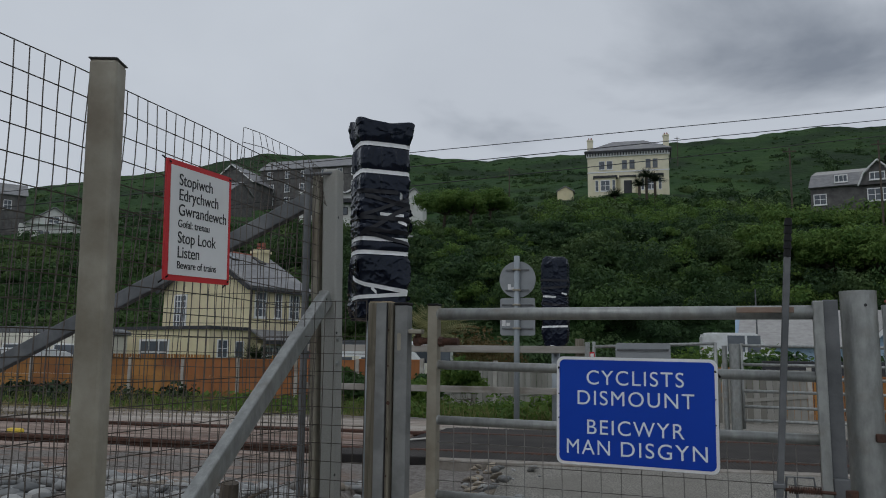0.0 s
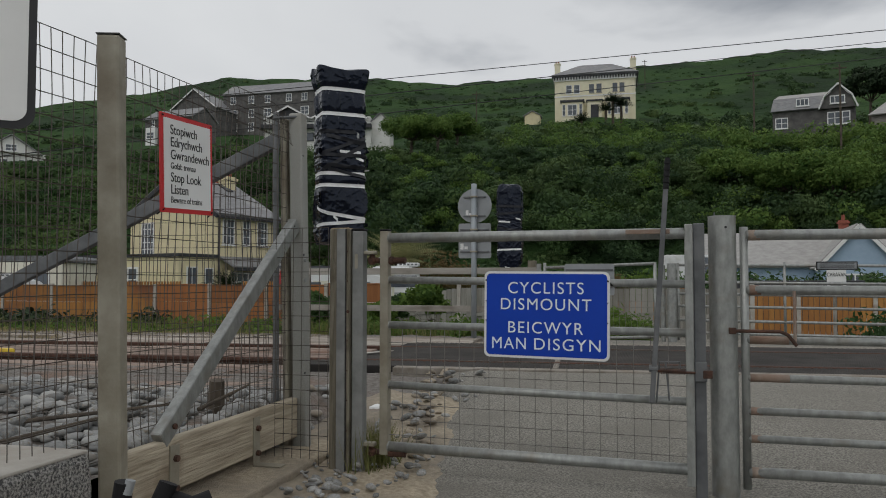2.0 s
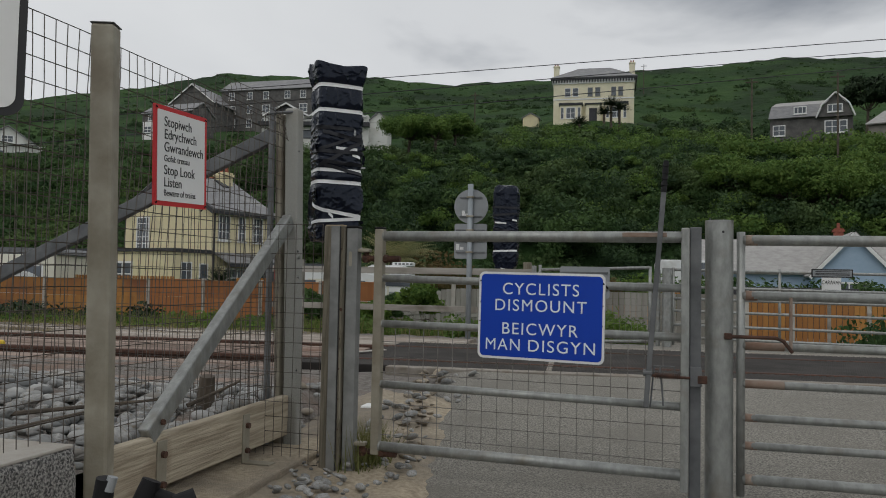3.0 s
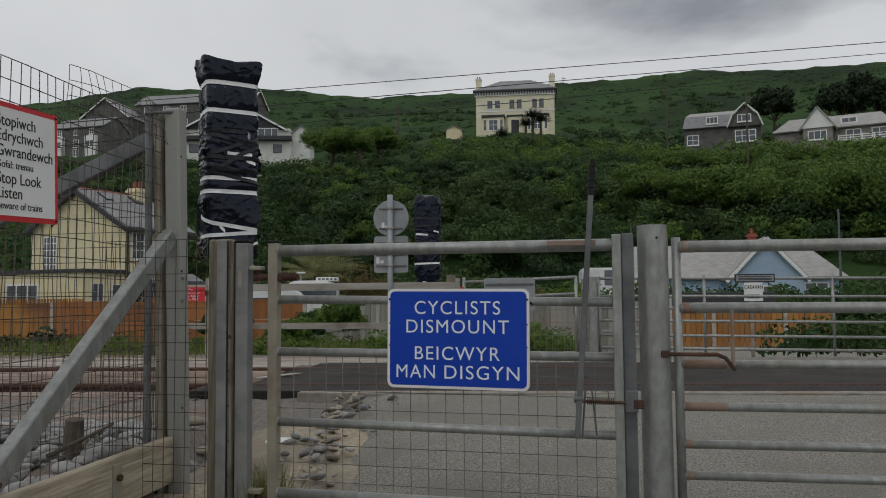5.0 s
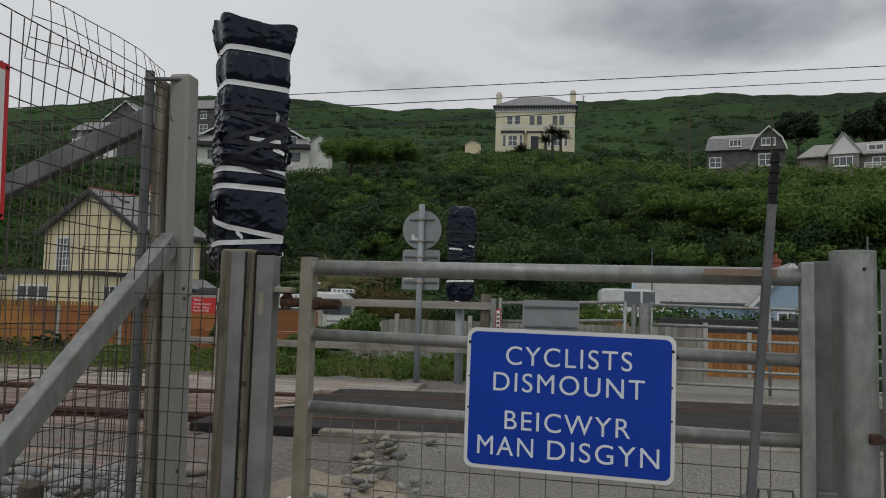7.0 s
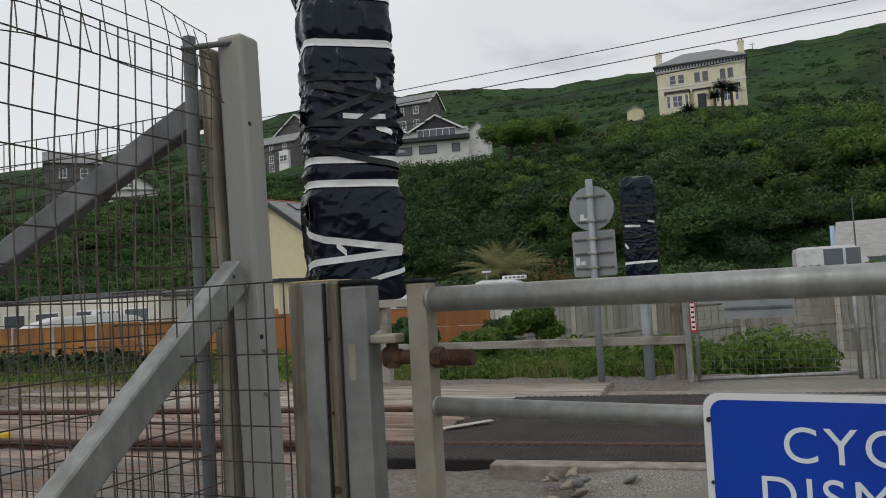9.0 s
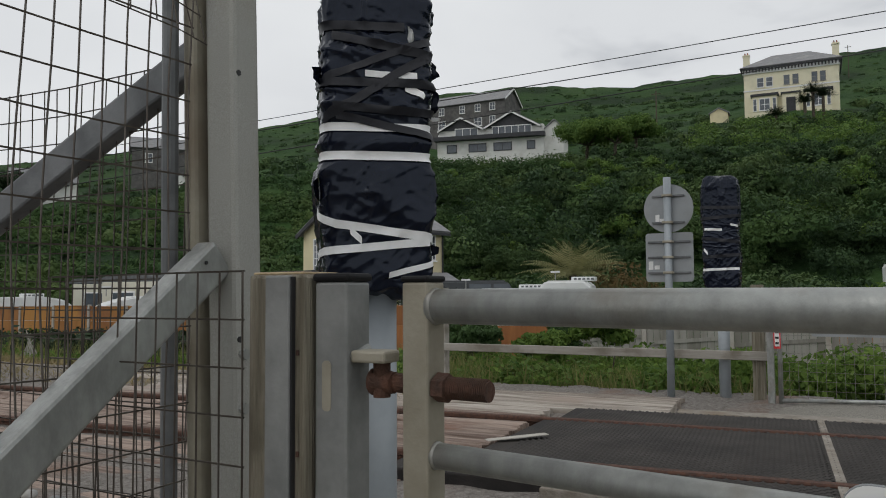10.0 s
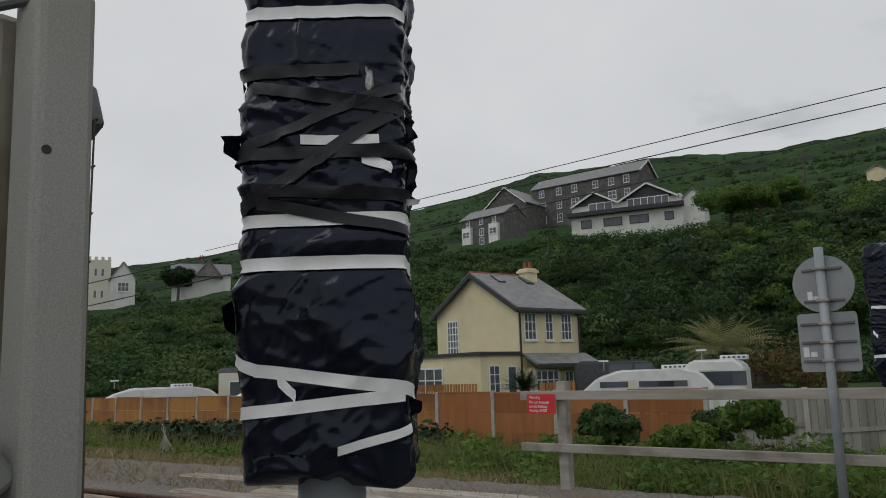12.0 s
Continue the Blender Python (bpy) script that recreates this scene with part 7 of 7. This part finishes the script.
for k, (az, d, h_, s_) in enumerate(((-14.8, 122, 9, 3.0), (-19, 118, 9.5, 3.6), (-21.5, 118, 9, 3.2), (-31, 116, 9, 4), (57, 128, 5, 2.4), (54.5, 136, 5, 2))):
    x, y, z = on_ground(np.array([az]), np.array([d]))
    tree(float(x[0]), float(y[0]), h_, s_, LEAF_DARK, "dark evergreen tree on the skyline behind the villas", seed=20 + k, per=300, size=0.3)


def fronds(bm_pts, base, n, length, droop, width, r, up=0.9):
    """Feathered palm leaves as rows of narrow leaflets along drooping ribs."""
    q, d, s = [], [], []
    v, f = [], []
    for k in range(n):
        a, e = k * 2.399 + r.random() * 0.4, up * (0.15 + 0.85 * r.random())
        dirv = np.array([math.cos(a) * math.cos(e), math.sin(a) * math.cos(e), math.sin(e)])
        side = np.array([-math.sin(a), math.cos(a), 0])
        pts = [np.array(base) + dirv * length * t - np.array([0, 0, droop * length * t * t]) for t in np.linspace(0, 1, 22)]
        for p0, p1, t in zip(pts, pts[1:], np.linspace(0, 1, 21)):
            b = len(v)
            w = width * (0.3 + math.sin(math.pi * min(1, t + 0.12)) * 0.9)
            for sg in (-1, 1):
                b = len(v)
                tip = p1 + sg * side * w - np.array([0, 0, 0.45 * w])
                v.extend([p0, p0 + (p1 - p0) * 0.55, tip, p0 + (p1 - p0) * 0.1])
                f.append([b, b + 1, b + 2, b + 3])
    return v, f


def palm(x, y, z, trunk_h, n, length, label, material=PALM, width=0.34, droop=0.36, name="palm"):
    r = np.random.default_rng(int(abs(x * 10)) + 3)
    ob = thing(name, (x, y, z), label, name)
    part("trunk", a_tube((x, y, z - 0.3), (x, y, z + trunk_h), 0.22, 10, 0.2), BARK, ob)
    v, f = fronds(None, (x, y, z + trunk_h), n, length, droop, width, r, 1.25)
    hang(raw("fronds", v, f, material), ob)


palm(-13.1, 40.3, -0.2, 2.3, 44, 3.2, "date palm with drooping yellow-green fronds behind the caravans", width=0.5)
palm(-17.0, 28.9, -0.6, 1.3, 110, 1.25, "spiky dark cordyline bush before the cream house", LEAF_DARK, 0.10, 0.25, "cordyline")
for x, y, tall, spread_ in ((-4.3, 116, 4.2, 2.3), (-3.1, 116.6, 3.6, 2.1), (-5.3, 115.5, 3.0, 2.0), (-8.8, 114, 1.6, 2.0)):
    palm(x, y, float(ground_z(x, y)), tall, 130, spread_, "cordyline palm with a thin trunk below the villa", LEAF_DARK, 0.2, 0.3, "cordyline")
v, f = leaves([(-10.6, 39.5, 1.3), (-9.7, 39.4, 1.0), (-8.8, 39.6, 0.6), (-11.3, 39.8, 0.9)], [1.4, 1.3, 1.2, 1.2], 900, 0.12, 0.9)
solo_bush = tagged(raw("dry_shrub", v, f, LEAF_DRY), "russet half-dry shrub behind the caravans", "shrub")


def bank(name, spots, radii, per, size, material, label, squash=0.9, category="bushes"):
    v, f = leaves(spots, radii, per, size, squash, 0.55)
    return tagged(raw(name, v, f, material), label, category, kind="stuff")


n = 170
bx, by = RNG.uniform(-4.3, -1.3, n), 10.75 + RNG.random(n) ** 1.3 * 6
bank("fern_bank", np.stack([bx, by, near_z(by) + 0.06], 1), 0.18 + 0.22 * RNG.random(n), 260, 0.05, LEAF_BUSH, "green ferns and brambles behind the post and rail fence")
n = 60
bx, by = RNG.uniform(-2.2, 0.3, n), RNG.uniform(11.6, 14.2, n)
bank("gate_brambles", np.stack([bx, by, near_z(by) + 0.1 + 0.35 * RNG.random(n)], 1), 0.18 + 0.22 * RNG.random(n), 260, 0.05, LEAF_BUSH, "green brambles and saplings behind the far gate")
n = 90
bx, by = RNG.uniform(-9, -3, n), RNG.uniform(13.5, 18.8, n)
bank("bramble_bank", np.stack([bx, by, near_z(by) + 0.15], 1), 0.2 + 0.3 * RNG.random(n), 240, 0.06, LEAF_BUSH, "mixed green brambles before the garden fence")
n = 330
bx = RNG.uniform(-22, -4.2, n)
by = 11.2 + 6.5 * RNG.random(n) ** 0.8
bank("weed_bank", np.stack([bx, by, near_z(by) + 0.02], 1), 0.16 + 0.26 * RNG.random(n), 170, 0.05, LEAF_BUSH, "low green weeds and brambles among dry grass", 0.8)
n = 130
bx, by = RNG.uniform(-34, -8, n), RNG.uniform(17.0, 19.2, n)
bank("fence_weeds", np.stack([bx, by, near_z(by) + 0.05], 1), 0.2 + 0.35 * RNG.random(n), 120, 0.10, LEAF_BUSH, "weeds and ivy along the foot of the orange fence")
for k, (x, y, h_, s_, mt) in enumerate(((-4.35, 15.5, 1.45, 0.5, LEAF_BUSH), (-5.3, 16.2, 1.1, 0.42, LEAF_HILL), (-6.9, 15.9, 1.0, 0.42, LEAF_WOOD), (-5.0, 14.2, 0.9, 0.4, LEAF_BUSH), (-7.6, 16.6, 1.15, 0.4, LEAF_HILL))):
    tree(x, y, h_, s_, mt, "young sycamore sapling or shrub by the railway fence", "shrub", 40 + k, 230, 0.055, 0.014)
for place, r_, mt, lab in (((0.2, 26.0, 0.7), 0.75, LEAF_BUSH, "round light green shrub beside the lane"), ((-1.2, 25.8, 0.55), 0.75, LEAF_DRY, "rounded olive shrub beside the lane"), ((3.2, 41, 0.2), 1.7, LEAF_BUSH, "flowering hedge before the bungalow"), ((5.2, 40, 0.2), 1.6, LEAF_TREE, "flowering hedge before the bungalow")):
    cs = np.array(place) + RNG.normal(size=(14, 3)) * r_ * np.array([0.6, 0.5, 0.25])
    v, f = leaves(cs, np.full(14, r_ * 0.62), 170, 0.11 if r_ < 1 else 0.2)
    tagged(raw("shrub", v, f, mt), lab, "shrub")
n = 80
bx, by = RNG.uniform(1.2, 9.0, n), RNG.uniform(10.7, 12.6, n)
keep = (bx > 3.2) | (bx < 1.0)
bank("lane_ivy", np.stack([bx[keep], by[keep], near_z(by[keep]) + 0.35], 1), 0.25 + 0.3 * RNG.random(keep.sum()), 200, 0.06, LEAF_HILL, "ivy and straggling shrubs behind the far gate")
# one plain dark block fills the black area below the bungalow
dark = a_box((2.2, 24.5, -0.6), (6.4, 25, 1.0), None, 0.02)
solo("dark_block", dark, DARK_PAINT, "plain dark block before the bungalow", "fence")

n = 13000
gx, gy = RNG.uniform(-34, -4.4, n), RNG.uniform(12.5, 18.8, n)
v, f = blades(np.stack([gx, gy, near_z(gy) - 0.02], 1), 0.5, 0.012)
tagged(raw("long_grass", v, f, GRASS), "long green grass before the garden fence", "grass", kind="stuff")
n = 30000
gx, gy = RNG.uniform(-26, -4.2, n), 8.9 + RNG.random(n) * 5.5 + 0.0
gy = gy + 0.08 * (gx + 2.6)
v, f = blades(np.stack([gx, gy, near_z(gy) + 0.03], 1), 0.13, 0.006, 1.1)
tagged(raw("dry_grass", v, f, STRAW), "flattened dry straw grass beside the rail", "grass", kind="stuff")
n = 60
bx, by = RNG.uniform(-26, -12, n), RNG.uniform(14.5, 18.5, n)
bank("nettle_bank", np.stack([bx, by, near_z(by) + 0.2], 1), 0.3 + 0.35 * RNG.random(n), 160, 0.11, LEAF_DARK, "dark nettles and brambles by the orange fence")
n = 5000
gx, gy = RNG.uniform(-5, -1.2, n), RNG.uniform(10.5, 15, n)
v, f = blades(np.stack([gx, gy, near_z(gy) - 0.02], 1), 0.35, 0.012)
tagged(raw("verge_grass", v, f, GRASS), "rough grass among ferns by the fence", "grass", kind="stuff")
n = 500
gx, gy = RNG.normal(-1.16, 0.05, n), RNG.normal(3.42, 0.10, n)
v, f = blades(np.stack([gx, gy, 0 * gx], 1), 0.20, 0.003, 0.3)
tagged(raw("grass_tuft", v, f, GRASS), "tuft of grass at the foot of the gate post", "grass", kind="stuff")
twigs = thing("dead_branch", (-14.5, 13.5, -0.3), "bleached dead branch lying in the long grass", "branch")
for k in range(7):
    a = Vector((-16.5 + 0.12 * k, 12.8, -0.2 + 0.02 * k))
    part("twig", a_tube(a, a + Vector((0.4 - 0.17 * k, 0.1, 0.45 + 0.05 * (k % 3))), 0.025, 6, 0.008), GREY_BOARD, twigs)
